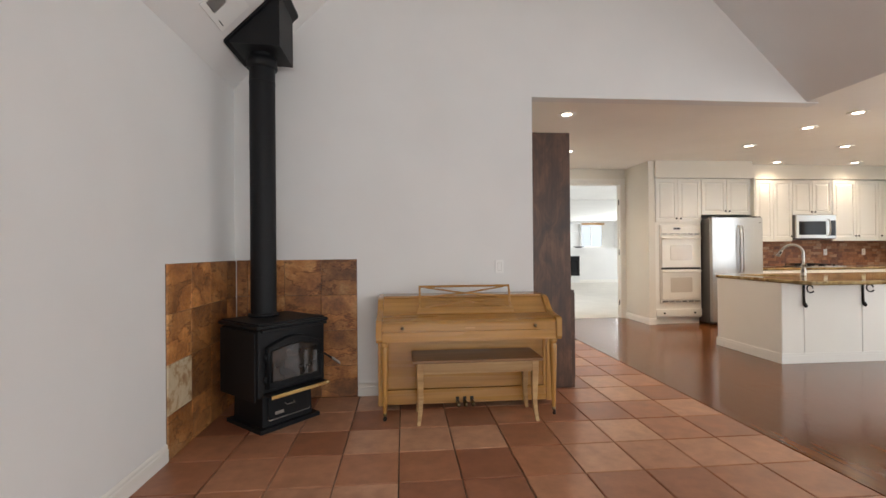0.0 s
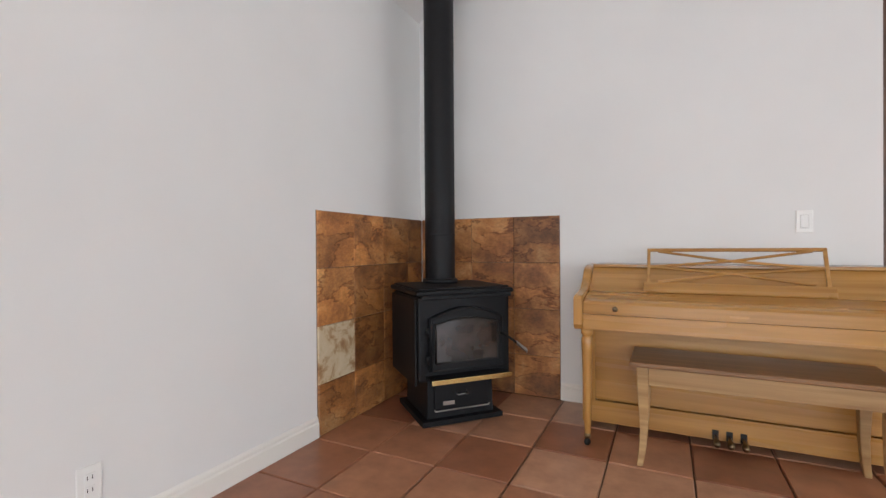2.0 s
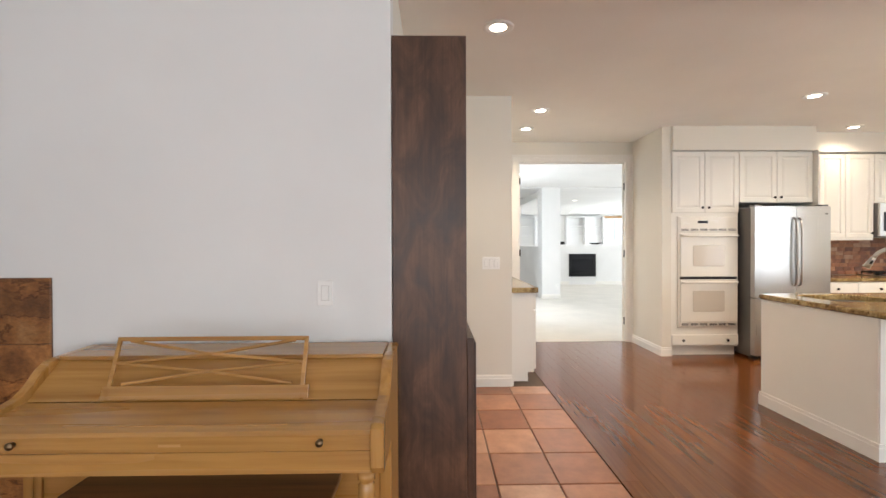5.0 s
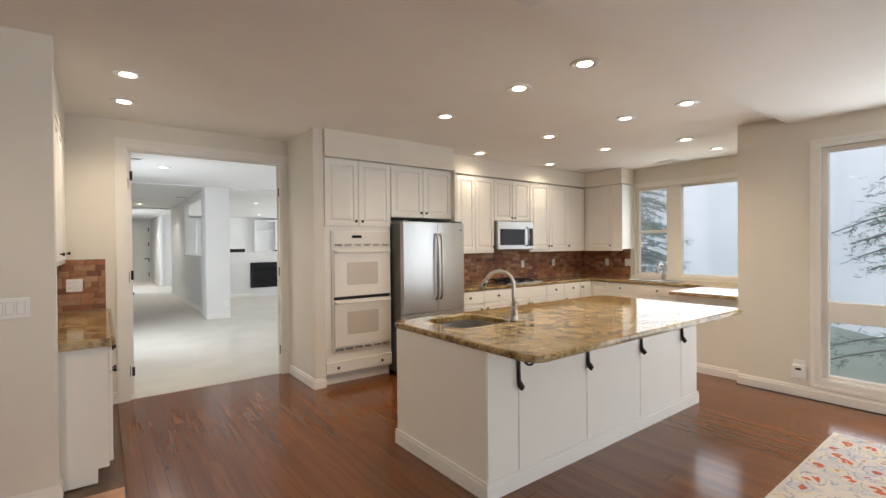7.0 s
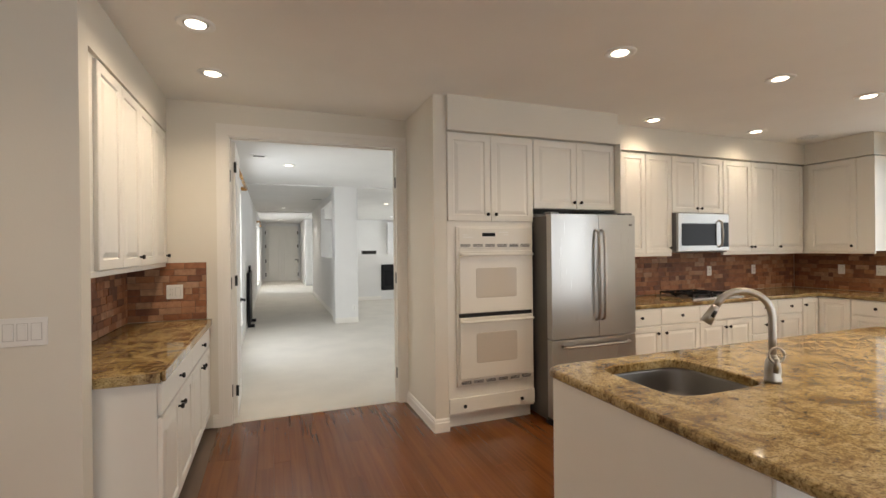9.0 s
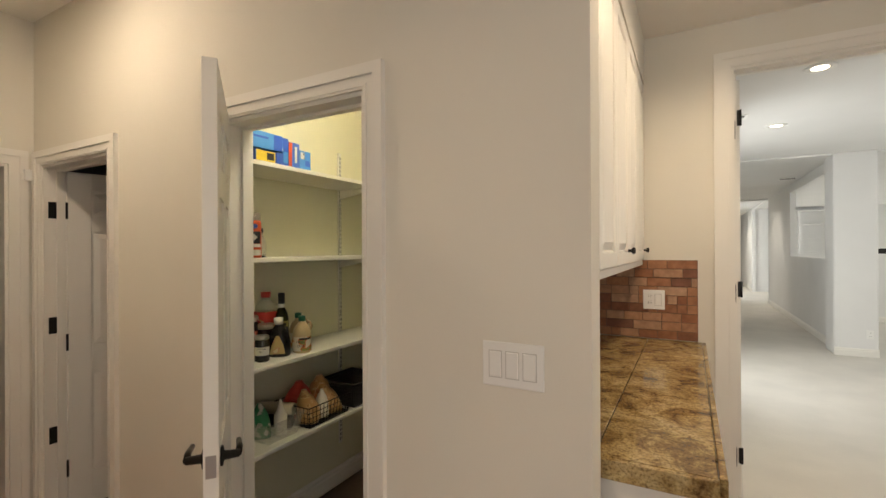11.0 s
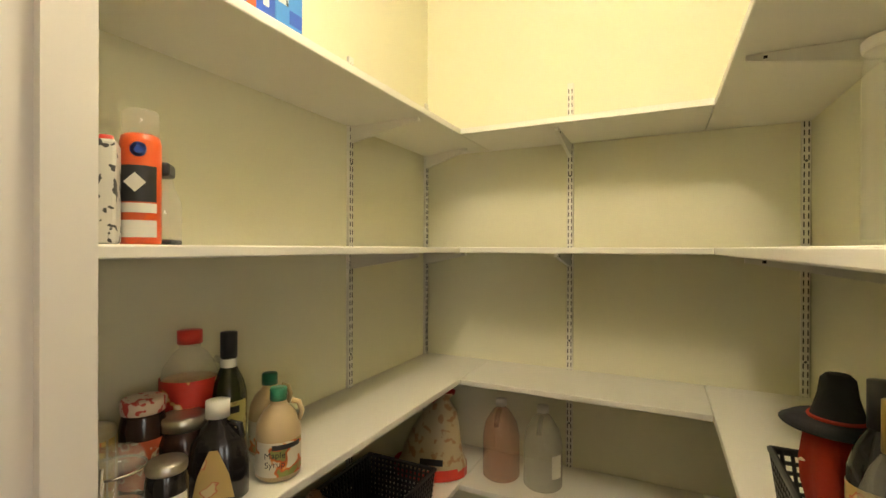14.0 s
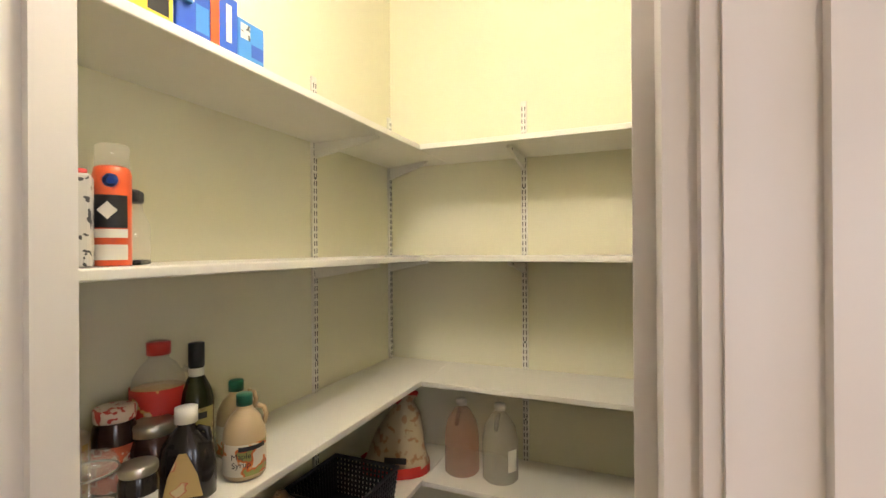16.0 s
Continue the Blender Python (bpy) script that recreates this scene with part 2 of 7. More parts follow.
_n = noise_tex(GRANITE, _c, 7, 12, 0.74, 0.7)
_n2 = noise_tex(GRANITE, _c, 120, 5, 0.75)
_n3 = noise_tex(GRANITE, coords(GRANITE, (1, 1.6, 1)), 26, 8, 0.7, 0.8)
_col = ramp(GRANITE, _n, [(0.30, (0.05, 0.03, 0.015)), (0.41, (0.20, 0.125, 0.05)), (0.50, (0.38, 0.28, 0.13)), (0.62, (0.50, 0.40, 0.22)), (0.76, (0.60, 0.53, 0.36))])
_col = mix(GRANITE, 'MULTIPLY', 0.9, _col, ramp(GRANITE, _n3, [(0.36, (0.28, 0.20, 0.13)), (0.46, (0.9, 0.86, 0.8)), (0.62, (1.12, 1.1, 1.05))]))
_col = mix(GRANITE, 'MULTIPLY', 0.8, _col, ramp(GRANITE, _n2, [(0.38, (0.30, 0.24, 0.18)), (0.5, (1.0, 1.0, 1.0)), (0.64, (1.25, 1.22, 1.15))]))
finish(GRANITE, _col)
CARPET = material("carpet", (0.74, 0.70, 0.62), 0.95)
_c = coords(CARPET)
finish(CARPET, mix(CARPET, 'MULTIPLY', 1.0, (0.76, 0.72, 0.65), ramp(CARPET, noise_tex(CARPET, _c, 2.2, 4), [(0.3, (0.9, 0.9, 0.9)), (0.7, (1, 1, 1))])), noise_tex(CARPET, _c, 300, 2), 0.6, 0.01)
DARKWOOD = material("walnut_stain", (0.08, 0.04, 0.02), 0.4)
_c = coords(DARKWOOD, (1, 1, 0.45), 3.0)
_n = noise_tex(DARKWOOD, _c, 7, 8, 0.62, 0.8)
_g = noise_tex(DARKWOOD, coords(DARKWOOD, (60, 60, 2.5), 3.0), 1.0, 5, 0.6, 0.4)
_col = ramp(DARKWOOD, _n, [(0.3, (0.035, 0.016, 0.009)), (0.5, (0.080, 0.036, 0.019)), (0.68, (0.150, 0.072, 0.038))])
_col = mix(DARKWOOD, 'MULTIPLY', 0.6, _col, ramp(DARKWOOD, _g, [(0.35, (0.6, 0.56, 0.52)), (0.6, (1.1, 1.1, 1.1))]))
finish(DARKWOOD, _col, _g, 0.06, 0.001, value_range(DARKWOOD, _n, 0.34, 0.5))
MAPLE = wood("honey_maple", (0.40, 0.185, 0.042), (0.57, 0.30, 0.082), 0.27, 'x', 0.8, 0.25, 5.0, 30)
MAPLE_V = wood("honey_maple_upright", (0.40, 0.185, 0.042), (0.57, 0.30, 0.082), 0.27, 'z', 0.8, 0.25, 5.0, 30)
BENCHTOP = wood("worn_bench_top", (0.12, 0.055, 0.022), (0.30, 0.15, 0.06), 0.35, 'x', 0.8, 0.1, 5.0, 24)
IRON = painted("black_iron", (0.010, 0.010, 0.011), 0.5, 260, 0.08)
IRON.node_tree.nodes["Principled BSDF"].inputs["Specular IOR Level"].default_value = 0.22
BLACKMETAL = material("black_metal", (0.02, 0.018, 0.016), 0.4, 0.6)
STEEL = material("brushed_steel", (0.50, 0.495, 0.48), 0.28, 1.0)
_c = coords(STEEL, (260, 260, 3))
_n = noise_tex(STEEL, _c, 1.0, 2)
finish(STEEL, None, _n, 0.04, 0.001, value_range(STEEL, _n, 0.24, 0.36))
SINKSTEEL = material("sink_steel", (0.30, 0.29, 0.28), 0.36, 1.0)
DARKSTEEL = material("grey_side_steel", (0.16, 0.155, 0.15), 0.45, 0.7)
BRASS = material("brass", (0.80, 0.62, 0.27), 0.2, 1.0)
OLDBRASS = material("tarnished_brass", (0.22, 0.16, 0.09), 0.35, 1.0)
CHROME = material("nickel", (0.47, 0.44, 0.40), 0.32, 1.0)
BLACKGLASS = material("black_glass", (0.012, 0.012, 0.014), 0.06, spec=0.22)
GREYGLASS = material("oven_glass", (0.58, 0.52, 0.44), 0.10)
DARK = material("dark_gap", (0.015, 0.013, 0.012), 0.8)
PLASTIC = material("white_plastic", (0.84, 0.83, 0.80), 0.3)
GAP = material("plate_gap", (0.58, 0.56, 0.53), 0.6)
GLASS = material("window_glass", (1, 1, 1), 0.0)
_nt = GLASS.node_tree
_tr = _nt.nodes.new("ShaderNodeBsdfTransparent")
_gl = _nt.nodes.new("ShaderNodeBsdfGlossy")
_gl.inputs["Roughness"].default_value = 0.02
_mx = _nt.nodes.new("ShaderNodeMixShader")
_mx.inputs[0].default_value = 0.06
_nt.links.new(_tr.outputs[0], _mx.inputs[1]), _nt.links.new(_gl.outputs[0], _mx.inputs[2])
_nt.links.new(_mx.outputs[0], _nt.nodes["Material Output"].inputs[0])
LAMP = bpy.data.materials.new("lamp_glow")
LAMP.use_nodes = True
_b = LAMP.node_tree.nodes["Principled BSDF"]
_b.inputs["Emission Color"].default_value, _b.inputs["Emission Strength"].default_value = (1.0, 0.86, 0.68, 1), 16.0
CONCRETE = material("garage_concrete", (0.2, 0.2, 0.2), 0.9)
_c = coords(CONCRETE)
finish(CONCRETE, mix(CONCRETE, 'MULTIPLY', 0.9, ramp(CONCRETE, noise_tex(CONCRETE, _c, 1.1, 6, 0.65, 0.6), [(0.35, (0.09, 0.085, 0.085)), (0.5, (0.22, 0.215, 0.21)), (0.62, (0.40, 0.40, 0.39))]), ramp(CONCRETE, noise_tex(CONCRETE, _c, 14, 5), [(0.3, (0.6, 0.6, 0.6)), (0.65, (1, 1, 1))])), noise_tex(CONCRETE, _c, 40, 3), 0.3, 0.003)
GARAGEFLOOR = material("garage_floor_concrete", (0.2, 0.2, 0.2), 0.6)
_c = coords(GARAGEFLOOR, (0.6, 1.6, 1))
finish(GARAGEFLOOR, ramp(GARAGEFLOOR, noise_tex(GARAGEFLOOR, _c, 1.4, 7, 0.6, 0.8), [(0.35, (0.10, 0.10, 0.10)), (0.55, (0.19, 0.19, 0.19)), (0.7, (0.26, 0.26, 0.25))]))

# ---- structure ----
XL, YP, ZC, YD, YW = -1.09, 4.88, 2.72, 8.86, 6.98
SOUTH, XE, XK = -3.2, 8.0, 9.75
EAVE, RIDGE_X, RIDGE_Z = 2.64, 1.54, 5.27

structure("subfloor", box(B(-12, XE + 0.1, -3.4, 8.9, -0.30, -0.012), XE + 0.1, XK + 0.15, 5.42, 8.9, -0.30, -0.012), GROUT, "dark mortar bed under tiles and planks", "floor")
structure("carpet_floor", B(0.5, 12, 8.9, 28, -0.3, 0.004), CARPET, "cream cut-pile carpet floor", "carpet")
w = bmesh.new()
wall_x(w, XL - 0.15, XL, SOUTH, YP, 0, EAVE + 0.3)
structure("wall_west", w, WALL, "plain white plastered wall", "wall")
w = bmesh.new()
box(w, XL - 0.15, 1.497, YP, YP + 0.13, 0, 2.63)
prism(w, [(XL - 0.15, 2.63), (4.30, 2.63), (RIDGE_X, RIDGE_Z + 0.14)], 'y', YP, YP + 0.13)
structure("wall_piano", w, WALL, "white gable wall with a wide kitchen opening", "wall")
w = bmesh.new()
prism(w, [(XL, EAVE), (XL, EAVE + 0.2), (RIDGE_X, RIDGE_Z + 0.2), (RIDGE_X, RIDGE_Z)], 'y', SOUTH, YP)
structure("ceiling_slope_west", w, WALL, "white sloping vault ceiling", "ceiling")
w = bmesh.new()
prism(w, [(4.17, EAVE), (RIDGE_X, RIDGE_Z), (RIDGE_X, RIDGE_Z + 0.2), (4.17, EAVE + 0.2)], 'y', SOUTH, YP)
structure("ceiling_slope_east", w, WALL, "white sloping vault ceiling", "ceiling")
w = bmesh.new()
box(w, 4.17, XE + 0.2, SOUTH, YP, EAVE, EAVE + 0.3)
structure("ceiling_dining", w, CEIL, "flat cream ceiling over the dining side", "ceiling")
w = bmesh.new()
box(w, -1.5, XK + 0.2, YP + 0.13, 8.96, ZC, ZC + 0.3)
box(w, 4.30, XK + 0.2, YP, YP + 0.13, EAVE, ZC + 0.3)
structure("ceiling_kitchen", w, CEIL, "flat warm white textured kitchen ceiling", "ceiling")
w = bmesh.new()
wall_y(w, XL - 0.15, XE + 0.2, SOUTH - 0.15, SOUTH, 0, EAVE + 0.3, [(-0.2, 3.4, 0.3, 2.4), (4.6, 7.2, 0.2, 2.4)])
prism(w, [(XL - 0.15, EAVE + 0.3), (4.30, EAVE + 0.3), (RIDGE_X, RIDGE_Z + 0.2)], 'y', SOUTH - 0.15, SOUTH)
structure("wall_south", w, WALL, "white gable wall with two large windows", "wall")
w = bmesh.new()
wall_x(w, XE, XE + 0.18, SOUTH, 5.45, 0, EAVE + 0.1, [(2.9, 4.76, 0.19, 2.37), (-1.6, 1.4, 0.19, 2.37)])
structure("wall_dining", w, WALLK, "cream wall with a tall two-part window", "wall")
# low wall under the peninsula, south end of the sink alcove
w = bmesh.new()
box(w, XE + 0.1, XE + 0.22, 5.452, 6.14, 0, 0.87)
box(w, XE + 0.18, XK + 0.2, 5.33, 5.45, 0, ZC)
structure("wall_peninsula", w, WALLK, "cream low wall under the counter end", "wall")
w = bmesh.new()
wall_x(w, XK, XK + 0.18, 5.45, 8.68, 0, ZC, [(5.75, 7.60, 0.965, 2.40)])
structure("wall_east", w, WALLK, "cream wall with a wide sink window", "wall")
structure("wall_north", B(4.5, XK + 0.18, 8.68, 8.86, 0, ZC), WALLK, "cream kitchen wall behind the cabinets", "wall")
w = bmesh.new()
wall_y(w, 2.0, 4.5, YD, YD + 0.12, 0, ZC, [(2.83, 4.31, 0, 2.46)])
box(w, 4.39, 4.50, 8.06, YD, 0, ZC)
structure("wall_door", w, WALLK, "cream wall with a tall double doorway", "wall")
w = bmesh.new()
wall_y(w, -0.67, 2.42, YW, YW + 0.11, 0, ZC, [(-0.45, 0.25, 0, 1.92), (1.09, 1.752, 0, 1.945)])
structure("wall_pantry", w, WALLK, "cream wall with the pantry doorway", "wall")
w = bmesh.new()
box(w, 2.08, 2.10, YW + 0.11, YD, 0, ZC)
structure("wall_nook", w, WALLK, "cream wall behind the nook cabinets", "wall")
structure("soffit_nook", B(2.10, 2.385, YW + 0.11, YD, 2.445, ZC), WALLK, "cream soffit over the nook cabinets", "soffit")
w = bmesh.new()
box(w, 4.50, 6.21, 8.02, 8.68, 2.435, ZC)
box(w, 6.21, 9.43, 8.31, 8.68, 2.47, ZC)
box(w, 9.38, XK, 7.62, 8.31, 2.47, ZC)
structure("soffit_kitchen", w, WALLK, "cream soffit over the wall cabinets", "soffit")
w = bmesh.new()
box(w, 0.62, 0.69, YW + 0.11, 8.70, 0, ZC)
box(w, 0.69, 2.08, 8.62, 8.70, 0, ZC)
structure("wall_pantry_inside", w, PANTRY, "pale yellow pantry wall", "wall")
structure("pantry_lining", B(2.07, 2.08, YW + 0.11, 8.62, 0, ZC), PANTRY, "pale yellow pantry wall", "wall")
w = bmesh.new()
box(w, 0.69, 1.09, YW + 0.11, YW + 0.115, 0, ZC), box(w, 1.752, 2.07, YW + 0.11, YW + 0.115, 0, ZC), box(w, 1.09, 1.752, YW + 0.11, YW + 0.115, 1.945, ZC)
structure("pantry_front_lining", w, PANTRY, "pale yellow pantry wall", "wall")
structure("ceiling_pantry", B(0.69, 2.07, YW + 0.115, 8.62, 2.66, ZC - 0.004), PANTRY, "pale yellow pantry ceiling", "ceiling")
# back hall to the garage
w = bmesh.new()
wall_x(w, -0.67, -0.55, 5.9, YW, 0, ZC, [(6.00, 6.87, 0, 1.92)])
box(w, -0.67, 1.497, 5.78, 5.9, 0, ZC)
box(w, 1.40, 1.497, YP + 0.13, 5.78, 0, ZC)
structure("wall_hall", w, WALLK, "cream back hall wall with the garage doorway", "wall")
# garage
w = bmesh.new()
box(w, -9.5, -9.3, 5.2, 9.2, -0.3, 2.9), box(w, -9.3, -0.67, 5.1, 5.2, -0.3, 2.9), box(w, -9.3, -0.67, 9.2, 9.3, -0.3, 2.9), box(w, -9.3, -0.67, 5.2, 9.2, 2.7, 2.9)
box(w, -0.77, -0.67, 5.2, 5.78, -0.3, 2.7), box(w, -0.77, -0.67, YW + 0.11, 9.2, -0.3, 2.7)
structure("garage_walls", w, CONCRETE, "dim grey garage walls and ceiling", "wall")
structure("garage_floor", B(-9.3, -0.67, 5.2, 9.2, -0.012, -0.008), GARAGEFLOOR, "grey concrete garage floor", "floor")
# small room behind the second hall door
w = bmesh.new()
box(w, -0.67, 0.62, 8.4, 8.5, 0, ZC), box(w, 0.55, 0.62, YW + 0.11, 8.4, 0, ZC)
structure("wall_closet", w, WALL, "cream closet wall", "wall")

# large room behind the double doorway
w = bmesh.new()
wall_x(w, 2.55, 2.70, YD + 0.12, 27.7, 0, 2.735, [(10.6, 12.7, 0.3, 2.4), (20.3, 23.1, 0.3, 2.3)])
structure("wall_hallway_west", w, WALL, "white wall with windows along the carpeted hallway", "wall")
w = bmesh.new()
wall_y(w, 2.70, 4.50, 27.6, 27.7, 0, 2.74)
wall_x(w, 4.42, 4.52, 14.25, 27.6, 0, 2.74, [(14.6, 17.4, 1.28, 2.58), (20.3, 23.9, 0, 2.70)])
structure("wall_hallway_east", w, WALL, "white hallway wall with two open bays", "wall")
structure("column", B(4.33, 4.79, 13.8, 14.25, 0, 2.74, 0.02), WALL, "white square column at the room's middle", "column")
# Thin strip added to draw the shade line across the flat ceiling.
w = bmesh.new()
box(w, 2.70, 4.33, 13.8, 13.95, 2.715, 2.74), box(w, 4.79, 11.5, 13.8, 13.95, 2.715, 2.74)
structure("ceiling_shade_strip", w, WALL, "thin white strip added for the ceiling's shade line at the column", "beam")
# Added strip marks where the ceiling's tone turns under the farther lamps.
structure("hallway_shade_strip", B(2.70, 4.42, 20.3, 20.42, 2.70, 2.74), WALL, "thin white strip added for the shade change across the hallway", "beam")
w = bmesh.new()
box(w, 4.79, 6.13, 17.6, 17.85, 0, 1.33), box(w, 7.02, 11.5, 17.6, 17.85, 0, 1.33), box(w, 6.13, 7.02, 17.6, 17.85, 0, 0.27), box(w, 6.13, 7.02, 17.6, 17.85, 1.02, 1.33)
box(w, 4.52, 4.79, 17.6, 17.85, 0, 1.33)
structure("wall_fireplace", w, WALL, "white half wall with a fireplace", "wall")
w = bmesh.new()
wall_y(w, 4.52, 11.5, 24, 24.15, 0, 2.735, [(9.7, 10.9, 1.39, 2.6)])
structure("wall_far", w, WALL, "white far wall with a small window", "wall")
w = bmesh.new()
wall_x(w, 11.5, 11.65, YD + 0.12, 24.15, 0, 2.735, [(9.6, 12.8, 0.4, 2.4), (14.6, 17.2, 0.4, 2.4), (18.4, 23, 0.4, 2.4)])
structure("wall_carpet_east", w, WALL, "white wall with large windows", "wall")
structure("wall_carpet_south", B(4.5, 11.65, YD, YD + 0.12, 0, ZC), WALL, "white wall behind the kitchen", "wall")
structure("ceiling_carpet_room", B(2.55, 11.65, YD + 0.12, 13.8, ZC + 0.015, ZC + 0.3), WALL, "white ceiling of the carpeted room", "ceiling")
structure("ceiling_far_room", B(2.55, 11.65, 13.8, 27.7, 2.74, 3.0), WALL, "white ceiling of the far room", "ceiling")


# ---- trim ----
def baseboard(p, q, n):
    """Along the floor from p to q; n points into the room."""
    bm = bmesh.new()
    d = Vector((q[0] - p[0], q[1] - p[1], 0))
    L = d.length
    prof = [(0, 0), (0.016, 0), (0.016, 0.075), (0.011, 0.082), (0.011, 0.096), (0.004, 0.108), (0, 0.108)]
    prism(bm, prof, 'y', 0, L)
    sgn = 1 if d.cross(Vector((n[0], n[1], 0))).z < 0 else -1
    m = Matrix(((n[0], d.x / L, 0, p[0]), (n[1], d.y / L, 0, p[1]), (0, 0, 1, 0.001), (0, 0, 0, 1)))
    bmesh.ops.transform(bm, matrix=m, verts=bm.verts[:])
    bmesh.ops.recalc_face_normals(bm, faces=bm.faces[:])
    return structure("baseboard", bm, TRIM, "white moulded baseboard", "baseboard")


for p, q, n in (((XL, SOUTH), (XL, 3.755), (1, 0)), ((-0.065, YP), (1.495, YP), (0, -1)), ((1.845, YW), (2.42, YW), (0, -1)), ((2.42, YW), (2.42, YW + 0.11), (1, 0)),
                ((-0.45, 5.9), (1.497, 5.9), (0, 1)), ((0.33, YW), (1.01, YW), (0, -1)),
                ((2.70, YD), (2.745, YD), (0, -1)), ((4.39, YD), (4.39, 8.06), (-1, 0)), ((4.374, 8.06), (4.505, 8.06), (0, -1)),
                ((XE, 5.45), (XE, SOUTH), (-1, 0)), ((XE + 0.1, 6.14), (XE + 0.1, 5.466), (-1, 0)), ((XE, 5.45), (XE + 0.1, 5.45), (0, 1)),
                ((0.69, 7.1), (0.69, 8.62), (1, 0)), ((0.706, 8.62), (2.07, 8.62), (0, -1)),
                ((4.33, 13.8), (4.79, 13.8), (0, -1)), ((4.42, 14.25), (4.42, 20.3), (-1, 0)), ((4.42, 23.9), (4.42, 27.6), (-1, 0)), ((4.79, 17.6), (6.13, 17.6), (0, -1)), ((7.02, 17.6), (11.5, 17.6), (0, -1)), ((2.70, 9.8), (2.70, 27.6), (1, 0)), ((2.716, 27.6), (4.4, 27.6), (0, -1))):
    baseboard(p, q, n)


def casing(name, x0, x1, z1, y, face, wall, width=0.085, stop=True):
    """Moulded casing and jamb lining of an opening x0..x1 in a wall across x; face: -1 where the casing is on the low side."""
    bm = bmesh.new()
    for s, lo in ((-1, x0), (1, x1)):
        for a, b, t in ((0.0, width * 0.62, 0.012), (width * 0.55, width, 0.020), (width * 0.1, width * 0.2, 0.016)):
            xa, xb = sorted((lo + s * a, lo + s * b))
            ya, yb = sorted((y, y + face * t))
            box(bm, xa, xb, ya, yb, 0.002, z1 + a)
    for a, b, t in ((0.0, width * 0.62, 0.012), (width * 0.55, width, 0.020), (width * 0.1, width * 0.2, 0.016)):
        ya, yb = sorted((y, y + face * t))
        box(bm, x0 - b, x1 + b, ya, yb, z1 + a, z1 + b)
    if wall:
        ya, yb = wall
        box(bm, x0, x0 + 0.014, ya, yb, 0.002, z1), box(bm, x1 - 0.014, x1, ya, yb, 0.002, z1), box(bm, x0 + 0.014, x1 - 0.014, ya, yb, z1 - 0.014, z1)
        ym = (ya + yb) / 2
        box(bm, x0 + 0.014, x0 + 0.026, ym, ym + 0.03, 0.002, z1 - 0.014), box(bm, x1 - 0.026, x1 - 0.014, ym, ym + 0.03, 0.002, z1 - 0.014), box(bm, x0 + 0.026, x1 - 0.026, ym, ym + 0.03, z1 - 0.026, z1 - 0.014)
    return structure(name, bm, TRIM, "white painted moulded door casing", "door casing")


DF1 = casing("door_frame_1", 2.83, 4.31, 2.46, YD, -1, (YD, YD + 0.12))
DF2 = casing("door_frame_2", 1.09, 1.752, 1.945, YW, -1, (YW, YW + 0.11), 0.075)
DF3 = casing("door_frame_3", -0.45, 0.25, 1.92, YW, -1, (YW, YW + 0.11), 0.075)
bm = bmesh.new()
for a, b, t in ((0.0, 0.05, 0.012), (0.045, 0.08, 0.020)):
    box(bm, -0.55, -0.55 + t, 6.87 + a, 6.87 + b, 0.002, 1.92 + a), box(bm, -0.55, -0.55 + t, 6.0 - b, 6.0 - a, 0.002, 1.92 + a), box(bm, -0.55, -0.55 + t, 6.0 - b, 6.87 + b, 1.92 + a, 1.92 + b)
box(bm, -0.67, -0.55, 6.856, 6.87, 0.002, 1.92), box(bm, -0.67, -0.55, 6.0, 6.014, 0.002, 1.92), box(bm, -0.67, -0.55, 6.014, 6.856, 1.906, 1.92)
structure("door_frame_4", bm, TRIM, "white painted casing of the garage doorway", "door casing")

# ---- kitchen ----
def knob(parent, x, y, z, r=0.016):
    bm = lathe(bmesh.new(), [(0.007, 0), (0.006, 0.012), (r * 0.8, 0.016), (r, 0.022), (r * 0.8, 0.029), (0.0001, 0.031)], 14)
    move(bm, pose(x, y, z, 90, 0, 0))
    return part("knob", bm, BLACKMETAL, parent, "dark bronze knob")


def raised_panel(w, h, t=0.02, rail=0.055, flat=False):
    """A cabinet door or drawer front, 0..w by 0..h, its face at y = -t."""
    bm = bmesh.new()
    if flat:
        return box(bm, 0, w, -t, 0, 0, h, 0.004)
    rings = [[bm.verts.new(p) for p in ((i, y, i), (w - i, y, i), (w - i, y, h - i), (i, y, h - i))] for i, y in
             ((0, 0), (0, -t + 0.004), (0.004, -t), (rail - 0.003, -t), (rail, -t + 0.003), (rail + 0.004, -t + 0.009), (rail + 0.009, -t + 0.009), (rail + 0.036, -t + 0.001))]
    bm.faces.new(rings[-1]), bm.faces.new(rings[0])
    for lo, hi in zip(rings, rings[1:]):
        for k in range(4):
            bm.faces.new((lo[k], lo[(k + 1) % 4], hi[(k + 1) % 4], hi[k]))
    bmesh.ops.recalc_face_normals(bm, faces=bm.faces[:])
    return bm


